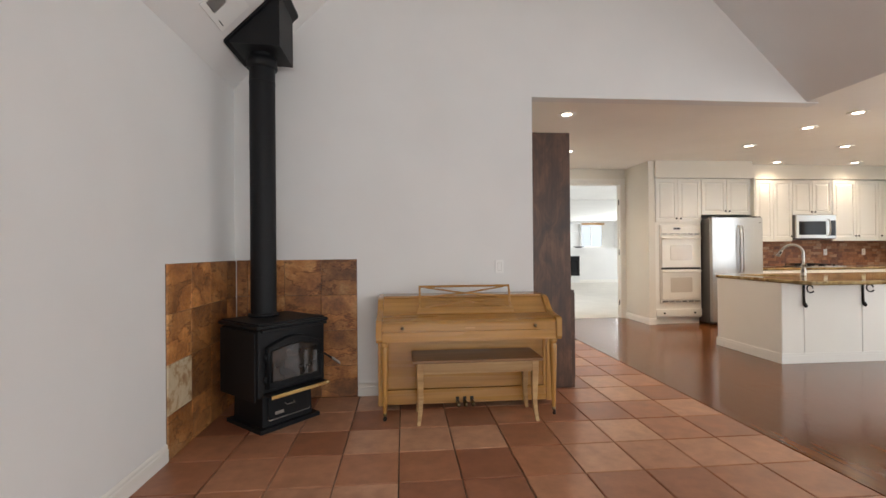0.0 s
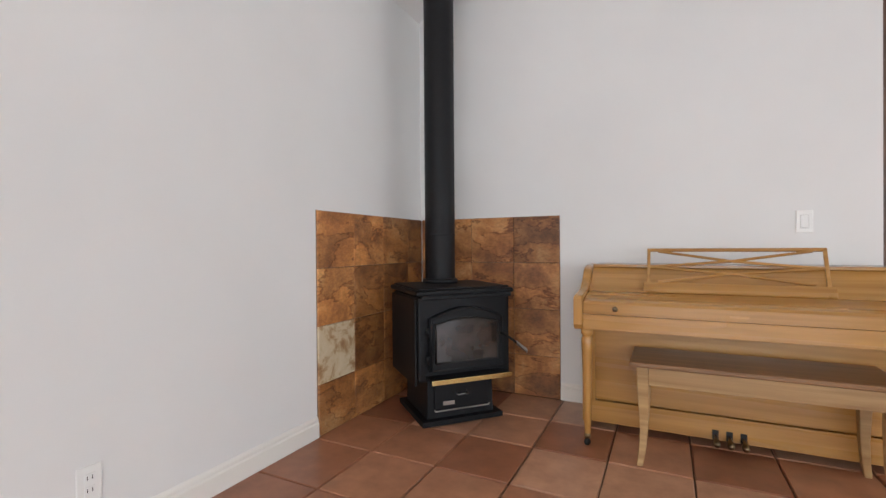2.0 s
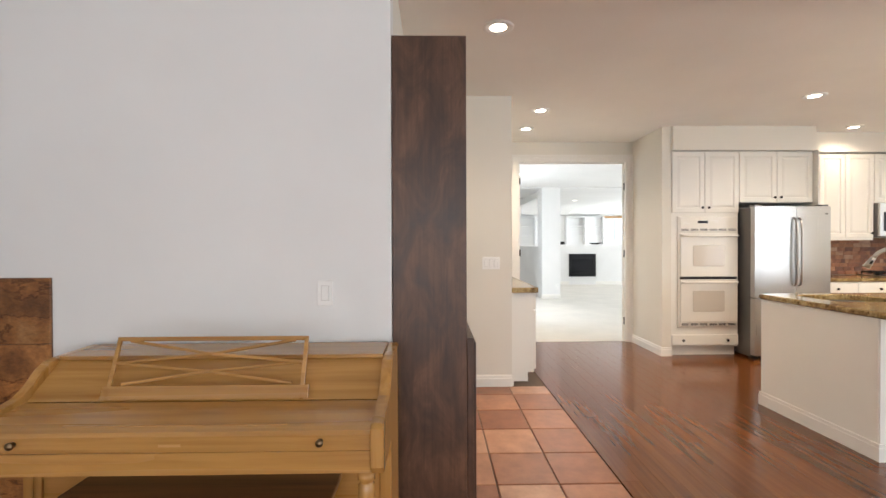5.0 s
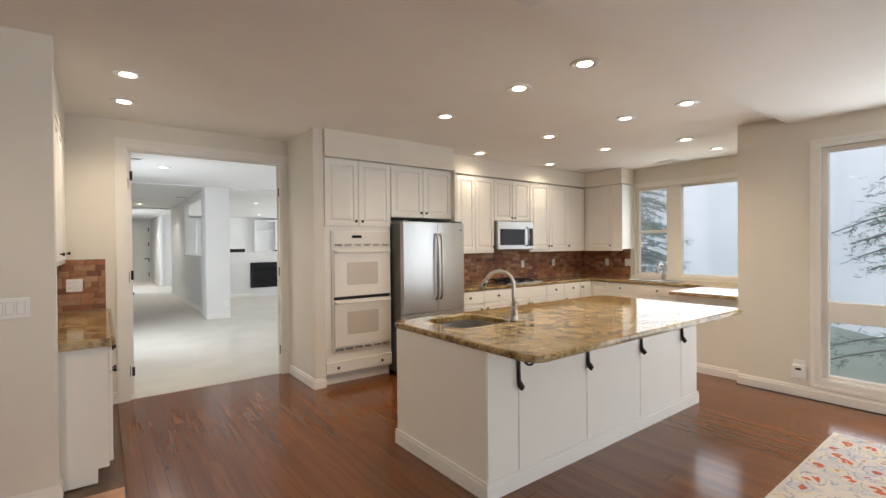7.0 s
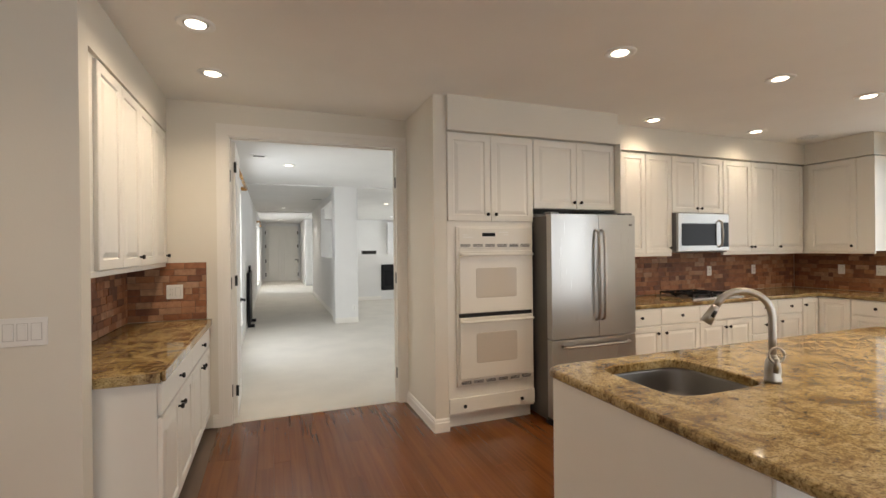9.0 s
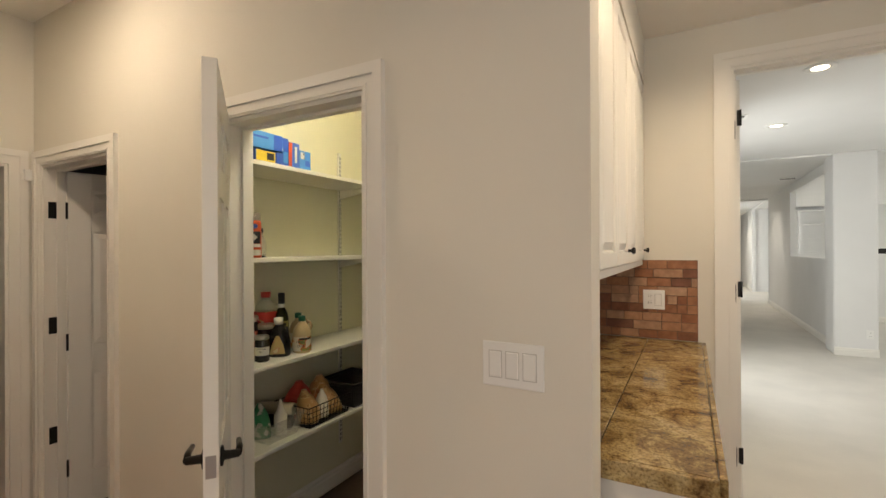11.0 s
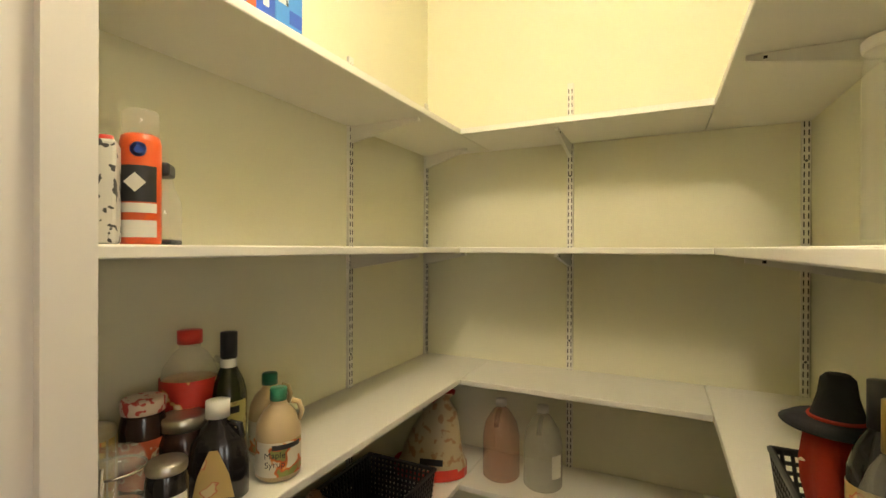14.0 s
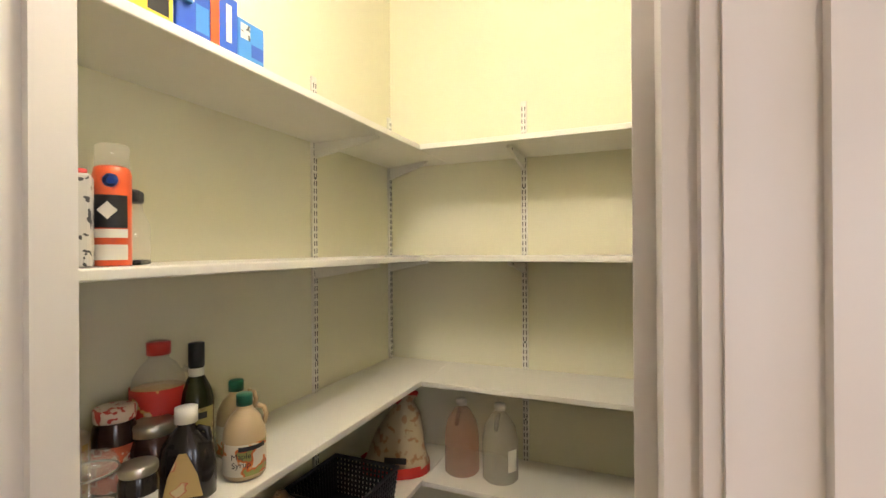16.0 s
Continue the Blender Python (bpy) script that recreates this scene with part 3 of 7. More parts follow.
def cabinet(label, at, rz, w, d, h, fronts, group, kick=0.0, crown=0.0, category="cabinet", rail=0.0):
    """fronts: (kind, x0, x1, z0, z1, knob x, knob z) in the unit's own metres, front at y = 0."""
    th = thing("cabinet", label, category, at, rz, group)
    bm = bmesh.new()
    box(bm, 0, w, 0, d, kick, h)
    if kick:
        box(bm, 0, w, 0.06, d, 0, kick)
    part("body", bm, CABINET, th)
    if rail:
        part("light_rail", B(0, w, -0.012, 0.02, -rail, 0, 0.004), CABINET, th)
    for kind, x0, x1, z0, z1, *kn in fronts:
        g = 0.002
        bm = raised_panel(x1 - x0 - 2 * g, z1 - z0 - 2 * g, flat=(kind == "drawer"))
        move(bm, pose(x0 + g, -0.001, z0 + g))
        p = part("drawer_front" if kind == "drawer" else "door", bm, CABINET, th)
        for i in range(0, len(kn), 2):
            knob(p, kn[i], -0.021, kn[i + 1])
    return th


# oven tower and the cabinet over the refrigerator
OV = cabinet("cream tall oven cabinet with raised-panel doors", (4.505, 8.07, 0), 0, 0.80, 0.61, 2.43,
             [("door", 0.0, 0.39, 1.70, 2.42, 0.355, 1.76), ("door", 0.39, 0.80, 1.70, 2.42, 0.43, 1.76), ("drawer", 0.0, 0.80, 0.13, 0.255, 0.13, 0.19, 0.66, 0.19)], "kitchen cabinets", 0.11)
cabinet("cream two-door cabinet above the refrigerator", (5.31, 8.07, 1.82), 0, 0.885, 0.60, 0.61,
        [("door", 0.0, 0.45, 0.0, 0.60, 0.415, 0.06), ("door", 0.45, 0.885, 0.0, 0.60, 0.49, 0.06)], "kitchen cabinets")
part("side_panel", B(6.197, 6.212, 7.98, 8.68, 0.002, 2.43), CABINET, tagged(new("refrigerator_end_panel"), "cream painted end panel beside the refrigerator", "panel"))
# wall cabinets along the north wall
cabinet("cream two-door wall cabinet", (6.215, 8.35, 1.40), 0, 0.995, 0.33, 1.06, [("door", 0.30, 0.63, 0.0, 1.05), ("door", 0.63, 0.995, 0.0, 1.05, 0.96, 0.06), ("door", 0.0, 0.30, 0.0, 1.05)], "wall cabinets", rail=0.03)
cabinet("cream short cabinet above the microwave", (7.214, 8.35, 1.84), 0, 0.766, 0.33, 0.62, [("door", 0.0, 0.383, 0.0, 0.61, 0.35, 0.05), ("door", 0.383, 0.766, 0.0, 0.61, 0.416, 0.05)], "wall cabinets")
cabinet("cream three-door wall cabinet", (7.984, 8.35, 1.40), 0, 1.39, 0.33, 1.06, [("door", 0.0, 0.459, 0.0, 1.05, 0.43, 0.06), ("door", 0.459, 0.902, 0.0, 1.05, 0.49, 0.06), ("door", 0.902, 1.39, 0.0, 1.05, 0.94, 0.06)], "wall cabinets", rail=0.03)
cabinet("cream wall cabinet beside the sink window", (9.40, 8.345, 1.40), -90, 0.72, 0.345, 1.06, [("door", 0.07, 0.56, 0.0, 1.05, 0.52, 0.06)], "wall cabinets", rail=0.03)
# base cabinets
U = "base cabinets"
cabinet("cream base cabinet with drawer and door", (6.215, 8.05, 0), 0, 0.513, 0.63, 0.874, [("drawer", 0, 0.513, 0.71, 0.865, 0.26, 0.79), ("door", 0, 0.513, 0.12, 0.70, 0.46, 0.63)], U, 0.10)
cabinet("cream base cabinet with drawer and door", (6.73, 8.05, 0), 0, 0.513, 0.63, 0.874, [("drawer", 0, 0.513, 0.71, 0.865, 0.26, 0.79), ("door", 0, 0.513, 0.12, 0.70, 0.05, 0.63)], U, 0.10)
cabinet("cream base cabinet under the cooktop", (7.245, 8.05, 0), 0, 0.766, 0.63, 0.874, [("drawer", 0, 0.766, 0.71, 0.865), ("door", 0, 0.383, 0.12, 0.70, 0.35, 0.63), ("door", 0.383, 0.766, 0.12, 0.70, 0.416, 0.63)], U, 0.10)
cabinet("cream four-drawer base cabinet", (8.013, 8.05, 0), 0, 0.405, 0.63, 0.874, [("drawer", 0, 0.405, 0.71, 0.865, 0.2, 0.79), ("drawer", 0, 0.405, 0.52, 0.70, 0.2, 0.61), ("drawer", 0, 0.405, 0.33, 0.51, 0.2, 0.42), ("drawer", 0, 0.405, 0.12, 0.32, 0.2, 0.22)], U, 0.10)
cabinet("cream base cabinet with drawer and door", (8.42, 8.05, 0), 0, 0.72, 0.63, 0.874, [("drawer", 0, 0.42, 0.71, 0.865, 0.21, 0.79), ("door", 0, 0.42, 0.12, 0.70, 0.05, 0.63), ("door", 0.43, 0.71, 0.12, 0.865, 0.46, 0.79)], U, 0.10)
cabinet("cream corner base cabinet", (9.15, 8.04, 0), -90, 0.33, 0.59, 0.874, [("door", 0.01, 0.32, 0.12, 0.865)], U, 0.10)
cabinet("cream base cabinet with drawer and door", (9.15, 7.71, 0), -90, 0.45, 0.59, 0.874, [("drawer", 0, 0.45, 0.71, 0.865, 0.22, 0.79), ("door", 0, 0.45, 0.12, 0.70, 0.40, 0.63)], U, 0.10)
cabinet("cream base cabinet under the window sink", (9.15, 7.26, 0), -90, 0.72, 0.59, 0.874, [("drawer", 0, 0.72, 0.71, 0.865, 0.36, 0.79), ("door", 0, 0.36, 0.12, 0.70, 0.32, 0.63), ("door", 0.36, 0.72, 0.12, 0.70, 0.40, 0.63)], U, 0.10)
cabinet("cream base cabinet next to the peninsula", (9.15, 6.54, 0), -90, 0.38, 0.59, 0.874, [("drawer", 0, 0.36, 0.71, 0.865, 0.18, 0.79), ("door", 0, 0.36, 0.12, 0.70, 0.05, 0.63)], U, 0.10)
# nook cabinets
cabinet("cream nook wall cabinet with four doors", (2.36, 7.11, 1.385), 90, 1.748, 0.255, 1.06,
        [("door", 0.22, 0.60, 0.0, 1.05), ("door", 0.60, 0.98, 0.0, 1.05, 0.95, 0.06), ("door", 0.98, 1.36, 0.0, 1.05), ("door", 1.36, 1.74, 0.0, 1.05, 1.71, 0.06)], "nook cabinets", rail=0.03)
cabinet("cream nook base cabinet with drawers and doors", (2.66, 7.13, 0), 90, 0.86, 0.555, 0.865,
        [("drawer", 0.0, 0.86, 0.70, 0.855, 0.43, 0.78), ("door", 0.0, 0.43, 0.12, 0.69, 0.39, 0.62), ("door", 0.43, 0.86, 0.12, 0.69, 0.47, 0.62)], "nook cabinets", 0.09)
cabinet("cream nook base cabinet with drawers and doors", (2.66, 7.99, 0), 90, 0.86, 0.555, 0.865,
        [("drawer", 0.0, 0.86, 0.70, 0.855, 0.43, 0.78), ("door", 0.0, 0.43, 0.12, 0.69, 0.39, 0.62), ("door", 0.43, 0.86, 0.12, 0.69, 0.47, 0.62)], "nook cabinets", 0.09)


# worktops
def rounded(x0, x1, y0, y1, r, n=8):
    pts = []
    for cx, cy, a in ((x1 - r, y0 + r, -90), (x1 - r, y1 - r, 0), (x0 + r, y1 - r, 90), (x0 + r, y0 + r, 180)):
        pts += [(cx + r * math.cos(radians(a + 90 * i / n)), cy + r * math.sin(radians(a + 90 * i / n))) for i in range(n + 1)]
    return pts


def loops(bm, rings, close=True, smooth=False):
    vs = [[bm.verts.new(p) for p in ring] for ring in rings]
    n = len(vs[0])
    pairs = list(zip(vs, vs[1:])) + ([(vs[-1], vs[0])] if close else [])
    for a, b in pairs:
        for i in range(n):
            bm.faces.new((a[i], a[(i + 1) % n], b[(i + 1) % n], b[i])).smooth = smooth
    bmesh.ops.recalc_face_normals(bm, faces=bm.faces[:])
    return bm


def edge_ring(x0, x1, y0, y1, r, inset, z):
    return [(x, y, z) for x, y in rounded(x0 + inset, x1 - inset, y0 + inset, y1 - inset, max(r - inset, 0.004))]


def radial(outline, c, hx, hy, r, z):
    """Points of a rounded rectangle about c, one on the ray to each point of the outline."""
    ring = []
    for x, y, _ in outline:
        dx, dy = x - c[0], y - c[1]
        p = 5.0
        k = (abs(dx / hx) ** p + abs(dy / hy) ** p) ** (-1 / p)
        ring.append((c[0] + dx * k, c[1] + dy * k, z))
    return ring


def dense(outline, step=0.05):
    out = []
    for a, b in zip(outline, outline[1:] + outline[:1]):
        k = max(1, int(math.dist(a, b) / step))
        out += [tuple(a[j] + (b[j] - a[j]) * i / k for j in range(3)) for i in range(k)]
    return out


ISL = thing("kitchen_island", "white kitchen island with panelled seating side and bronze brackets", "kitchen island", (0, 0, 0))
for q in ((4.402, 7.05, 5.462, 5.482), (4.402, 7.05, 6.43, 6.45), (4.402, 4.422, 5.482, 6.43), (7.03, 7.05, 5.482, 6.43)):
    part("side_board", B(q[0], q[1], q[2], q[3], 0, 0.872), CABINET, ISL)
bm = bmesh.new()
for xa, xb in ((4.405, 4.660), (4.666, 5.352), (5.358, 6.056), (6.062, 6.738), (6.744, 7.045)):
    part("panel", B(xa, xb, 5.452, 5.462, 0.10, 0.868, 0.002, 1), CABINET, ISL)
for q in ((4.388, 7.064, 5.440, 5.452), (4.388, 4.402, 5.452, 6.462), (7.05, 7.064, 5.452, 6.462)):
    bm = box(bmesh.new(), q[0], q[1], q[2], q[3], 0.001, 0.085)
    box(bm, q[0] + (0.004 if q[0] < 4.4 else 0), q[1] - (0.004 if q[1] > 7.06 else 0), q[2] + (0.004 if q[2] < 5.45 else 0), q[3], 0.085, 0.108)
    part("baseboard", bm, TRIM, ISL)
for x in (4.655, 5.355, 6.06, 6.74):
    br = part("bracket", tube(bmesh.new(), [(x, 5.446, 0.862 - 0.012), (x, 5.446, 0.80), (x, 5.440, 0.66), (x, 5.428, 0.635), (x, 5.414, 0.622), (x, 5.404, 0.634)], [0.009, 0.010, 0.013, 0.021, 0.019, 0.010], 10), BLACKMETAL, ISL, "dark bronze scrolled bracket")
    sc = [(x, 5.44 - 0.075 + 0.045 * math.cos(a) * (1 - i * 0.012), 0.815 + 0.045 * math.sin(a) * (1 - i * 0.012)) for i, a in enumerate([radians(-150 + 14 * k) for k in range(24)])]
    part("scroll", tube(bmesh.new(), sc, 0.007, 6), BLACKMETAL, br)
    part("foot_plate", B(x - 0.010, x + 0.010, 5.434, 5.45, 0.66, 0.85, 0.004), BLACKMETAL, br)
SX, SY = 4.84, 6.145
out = dense(edge_ring(4.38, 7.105, 5.07, 6.51, 0.09, 0.0, 0.0))


def inset_out(inset, z):
    c = (5.785, 5.79)
    return [(x - inset * math.copysign(min(1, abs(x - c[0]) / 1.35), x - c[0]), y - inset * math.copysign(min(1, abs(y - c[1]) / 0.68), y - c[1]), z) for x, y, _ in out]


ht = lambda z, g=0.0: radial(out, (SX, SY), 0.252 + g, 0.232 + g, 0.1, z)
TOP = thing("island_worktop", "polished brown and gold granite worktop with a sink cut-out", "worktop", (0, 0, 0))
part("slab", loops(bmesh.new(), [ht(0.874), inset_out(0.010, 0.874), inset_out(0.001, 0.882), inset_out(0, 0.892), inset_out(0.001, 0.903), inset_out(0.006, 0.911), inset_out(0.014, 0.915), ht(0.915, 0.006), ht(0.910)], smooth=False), GRANITE, TOP)
SK = thing("island_sink", "stainless steel undermount prep sink in the island", "sink", (0, 0, 0))
rs = [radial(out, (SX, SY), 0.260 * k, 0.240 * k, 0.1, z) for k, z in ((1.06, 0.872), (1.0, 0.872), (0.985, 0.86), (0.965, 0.76), (0.93, 0.735), (0.8, 0.728), (0.12, 0.722))]
part("bowl", loops(bmesh.new(), rs, close=False, smooth=True), SINKSTEEL, SK)
part("drain", lathe(bmesh.new(), [(0.0001, 0.0), (0.045, 0.0), (0.05, 0.006), (0.034, 0.004), (0.03, -0.004), (0.0001, -0.004)][::-1], 20, SX, SY, 0.722), CHROME, SK)


def faucet(label, at, rz, hgt, reach):
    f = thing("kitchen_faucet", label, "faucet", at, rz)
    body = part("body", lathe(bmesh.new(), [(0.032, 0.0), (0.032, 0.012), (0.028, 0.02), (0.030, 0.05), (0.026, 0.085), (0.019, 0.10), (0.014, 0.115)], 20), CHROME, f)
    part("handle", tube(bmesh.new(), [(0.0, -0.030, 0.045 + 0.0), (0.0, -0.034, 0.075), (0.0, -0.038, 0.105)], [0.010, 0.012, 0.009], 8), CHROME, body)
    ringpts = [(0.028 * math.cos(radians(a)), -0.036, 0.118 + 0.03 * math.sin(radians(a))) for a in range(0, 361, 20)]
    part("loop", tube(bmesh.new(), ringpts, 0.005, 6), CHROME, body)
    r = reach / 2
    pts = [(0, 0, 0.10), (0, 0, 0.18), (0, 0, hgt - r)] + [(-r + r * math.cos(radians(a)), 0, hgt - r + r * math.sin(radians(a))) for a in range(12, 168, 12)]
    part("neck", tube(bmesh.new(), pts, 0.0145, 12), CHROME, f)
    e = Vector(pts[-1])
    d = (Vector(pts[-1]) - Vector(pts[-2])).normalized()
    hd = part("spray_head", tube(bmesh.new(), [e, e + d * 0.02, e + d * 0.05, e + d * 0.085], [0.015, 0.018, 0.021, 0.025], 14), CHROME, f)
    part("button", tube(bmesh.new(), [e + d * 0.025 + Vector((0.004, -0.017, 0)), e + d * 0.055 + Vector((0.004, -0.021, 0))], 0.008, 8), BLACKMETAL, hd)
    return f


faucet("brushed nickel gooseneck pull-down faucet on the island", (5.11, 5.92, 0.915), -35, 0.375, 0.215)


def slab(name, label, x0, x1, y0, y1, r=0.012, z0=0.875, z1=0.915):
    th = thing(name, label, "worktop", (0, 0, 0))
    rg = [edge_ring(x0, x1, y0, y1, r, i, z) for i, z in ((0.008, z0), (0, z0 + 0.008), (0, z1 - 0.008), (0.003, z1 - 0.002), (0.008, z1))]
    bm = loops(bmesh.new(), rg, close=False)
    for ring in (0, -1):
        n = len(rg[0])
        bm.verts.ensure_lookup_table()
        vs = bm.verts[:n] if ring == 0 else bm.verts[-n:]
        bm.faces.new(vs)
    bmesh.ops.recalc_face_normals(bm, faces=bm.faces[:])
    part("slab", bm, GRANITE, th)
    return th


slab("worktop", "gold-brown granite worktop along the back wall", 6.215, 9.11, 8.018, 8.676)
wt = slab("worktop", "gold-brown granite worktop under the sink window", 9.11, 9.22, 6.205, 8.676)
for q in ((9.22, 9.60, 7.45, 8.676), (9.22, 9.60, 6.205, 6.70), (9.60, 9.745, 6.205, 8.676)):
    part("slab_piece", B(q[0], q[1], q[2], q[3], 0.875, 0.915), GRANITE, wt)
slab("worktop", "gold-brown granite peninsula worktop", 8.03, 9.745, 5.47, 6.203, 0.02)
nw = thing("worktop", "brown granite tile worktop of the nook", "worktop", (0, 0, 0))
part("edge", B(2.682, 2.70, 7.115, 8.852, 0.865, 0.916, 0.003), GRANITE, nw)
part("edge", B(2.102, 2.682, 7.092, 7.112, 0.865, 0.916, 0.003), GRANITE, nw)
for xa, xb in ((2.102, 2.398), (2.401, 2.68)):
    y = 7.115
    while y < 8.85:
        part("tile", B(xa, xb, y, min(y + 0.43, 8.852), 0.868, 0.915, 0.002, 1), GRANITE, nw)
        y += 0.433
ws = thing("window_sink", "stainless double-bowl sink under the window", "sink", (0, 0, 0))
for ya, yb in ((6.70, 7.07), (7.08, 7.45)):
    o2 = dense(edge_ring(9.22, 9.60, ya, yb, 0.03, 0, 0), 0.08)
    c2 = (9.41, (ya + yb) / 2)
    part("bowl", loops(bmesh.new(), [[(x, y, 0.921) for x, y, _ in o2]] + [radial(o2, c2, 0.17 * k, 0.16 * k, 0.05, z) for k, z in ((1.03, 0.923), (1.0, 0.918), (0.96, 0.76), (0.8, 0.735), (0.1, 0.73))], close=False, smooth=True), SINKSTEEL, ws)
faucet("brushed nickel faucet at the window sink", (9.66, 7.08, 0.915), 0, 0.25, 0.17)

# double oven
ov = thing("double_oven", "off-white built-in double wall oven", "oven", (4.575, 8.07, 0))
part("frame", B(0, 0.715, -0.022, 0.001, 0.345, 1.655, 0.004), OLDWHITE, ov)
cp = part("control_panel", B(0.02, 0.70, -0.032, -0.022, 1.475, 1.645, 0.004), OLDWHITE, ov)
part("display", B(0.23, 0.35, -0.034, -0.031, 1.575, 1.605), BLACKGLASS, cp, "black digital display")
for i in range(12):
    part("button", B(0.06 + 0.022 * (i % 4) + (0.33 if i > 5 else 0), 0.074 + 0.022 * (i % 4) + (0.33 if i > 5 else 0), -0.0335, -0.031, 1.565 + 0.02 * (i // 4 % 3), 1.573 + 0.02 * (i // 4 % 3)), PLASTIC, cp)
for z0 in (1.485, 0.365):
    for i in range(6):
        part("vent", B(0.03 + i * 0.112, 0.125 + i * 0.112, -0.0335, -0.021, z0, z0 + 0.028), OLDWHITE, ov)
        for k in range(4):
            part("slot", B(0.034 + i * 0.112, 0.121 + i * 0.112, -0.035, -0.033, z0 + 0.003 + k * 0.0065, z0 + 0.0065 + k * 0.0065), DARK, ov)
for z0, z1 in ((0.945, 1.455), (0.41, 0.91)):
    dr = part("oven_door", B(0.02, 0.70, -0.045, -0.022, z0, z1, 0.006), OLDWHITE, ov)
    bm = loops(bmesh.new(), [[(x, -0.046, z) for x, z in rounded(0.165, 0.545, z0 + 0.123, z0 + 0.37, 0.02)], [(x, -0.048, z) for x, z in rounded(0.168, 0.542, z0 + 0.126, z0 + 0.367, 0.018)]], close=False)
    bm.verts.ensure_lookup_table()
    bm.faces.new(bm.verts[-36:])
    part("glass", bm, GREYGLASS, dr, "tinted oven window")
    part("handle", tube(bmesh.new(), [(0.03, -0.045, z1 - 0.03), (0.035, -0.075, z1 - 0.03), (0.06, -0.085, z1 - 0.03), (0.66, -0.085, z1 - 0.03), (0.685, -0.075, z1 - 0.03), (0.69, -0.045, z1 - 0.03)], 0.013, 8), OLDWHITE, dr)
part("gap", B(0.02, 0.70, -0.03, -0.021, 0.912, 0.943), DARK, ov)

# refrigerator
fr = thing("refrigerator", "brushed stainless French-door refrigerator with bottom freezer", "refrigerator", (5.318, 7.80, 0))
part("body", B(0.005, 0.865, 0.075, 0.80, 0.03, 1.745, 0.006), DARKSTEEL, fr, "dark grey side casing")


def fridge_front(x0, x1, z0, z1, name, bow=0.018):
    n = 10
    f = [(x0 + (x1 - x0) * i / n, -bow * (1 - ((x0 + (x1 - x0) * i / n - 0.435) / 0.435) ** 2)) for i in range(n + 1)]
    bm = bmesh.new()
    prism(bm, [(x1, 0.07), (x0, 0.07)] + f, 'z', z0, z1)
    bmesh.ops.bevel(bm, geom=[e for e in bm.edges if abs(e.verts[0].co.z - e.verts[1].co.z) < 1e-6 and e.verts[0].co.y < 0.05], offset=0.006, segments=2, affect='EDGES')
    return part(name, bm, STEEL, fr)


d1 = fridge_front(0.0, 0.458, 0.715, 1.755, "door")
d2 = fridge_front(0.462, 0.87, 0.715, 1.755, "door")
d3 = fridge_front(0.0, 0.87, 0.06, 0.708, "freezer_drawer")
for d, x, s in ((d1, 0.432, -1), (d2, 0.49, 1)):
    part("handle", tube(bmesh.new(), [(x, -0.018, 0.86), (x, -0.05, 0.875), (x + s * -0.004, -0.068, 1.0), (x - s * 0.006, -0.074, 1.2), (x - s * 0.004, -0.068, 1.45), (x, -0.05, 1.60), (x, -0.018, 1.62)], 0.012, 10), CHROME, d)
part("handle", tube(bmesh.new(), [(0.10, -0.012, 0.655), (0.105, -0.05, 0.655), (0.25, -0.066, 0.655), (0.435, -0.072, 0.655), (0.62, -0.066, 0.655), (0.765, -0.05, 0.655), (0.77, -0.012, 0.655)], 0.012, 10), CHROME, d3)
part("badge", B(0.80, 0.83, -0.012, -0.001, 1.66, 1.675, 0.001), DARKSTEEL, d2)
for x in (0.04, 0.83):
    part("foot", B(x - 0.03, x + 0.03, 0.03, 0.12, 0.0, 0.035, 0.004), BLACKMETAL, fr)
part("hinge", B(0.01, 0.09, 0.02, 0.12, 1.756, 1.775, 0.003), DARKSTEEL, fr)
part("hinge", B(0.78, 0.86, 0.02, 0.12, 1.756, 1.775, 0.003), DARKSTEEL, fr)

# microwave
mw = thing("microwave", "stainless over-the-range microwave under the wall cabinets", "microwave", (7.216, 8.27, 1.405))
part("body", B(0.0, 0.762, 0.02, 0.41, 0.0, 0.43, 0.004), DARKSTEEL, mw)
dr = part("door", B(0.0, 0.762, -0.015, 0.02, 0.012, 0.428, 0.008), STEEL, mw)
part("window", B(0.045, 0.56, -0.019, -0.013, 0.075, 0.315, 0.004), BLACKGLASS, dr, "dark glass window")
part("keypad", B(0.63, 0.745, -0.019, -0.013, 0.06, 0.33, 0.004), BLACKGLASS, dr)
part("handle", tube(bmesh.new(), [(0.60, -0.015, 0.06), (0.60, -0.05, 0.08), (0.60, -0.062, 0.2), (0.60, -0.05, 0.33), (0.60, -0.015, 0.35)], 0.012, 8), CHROME, mw)
part("grille", B(0.02, 0.74, -0.012, 0.0, 0.345, 0.41, 0.002), DARKSTEEL, mw)

# cooktop
ck = thing("gas_cooktop", "stainless gas cooktop with black grates", "cooktop", (7.26, 8.12, 0.915))
part("plate", B(0, 0.76, 0, 0.48, 0.0, 0.012, 0.004), STEEL, ck)
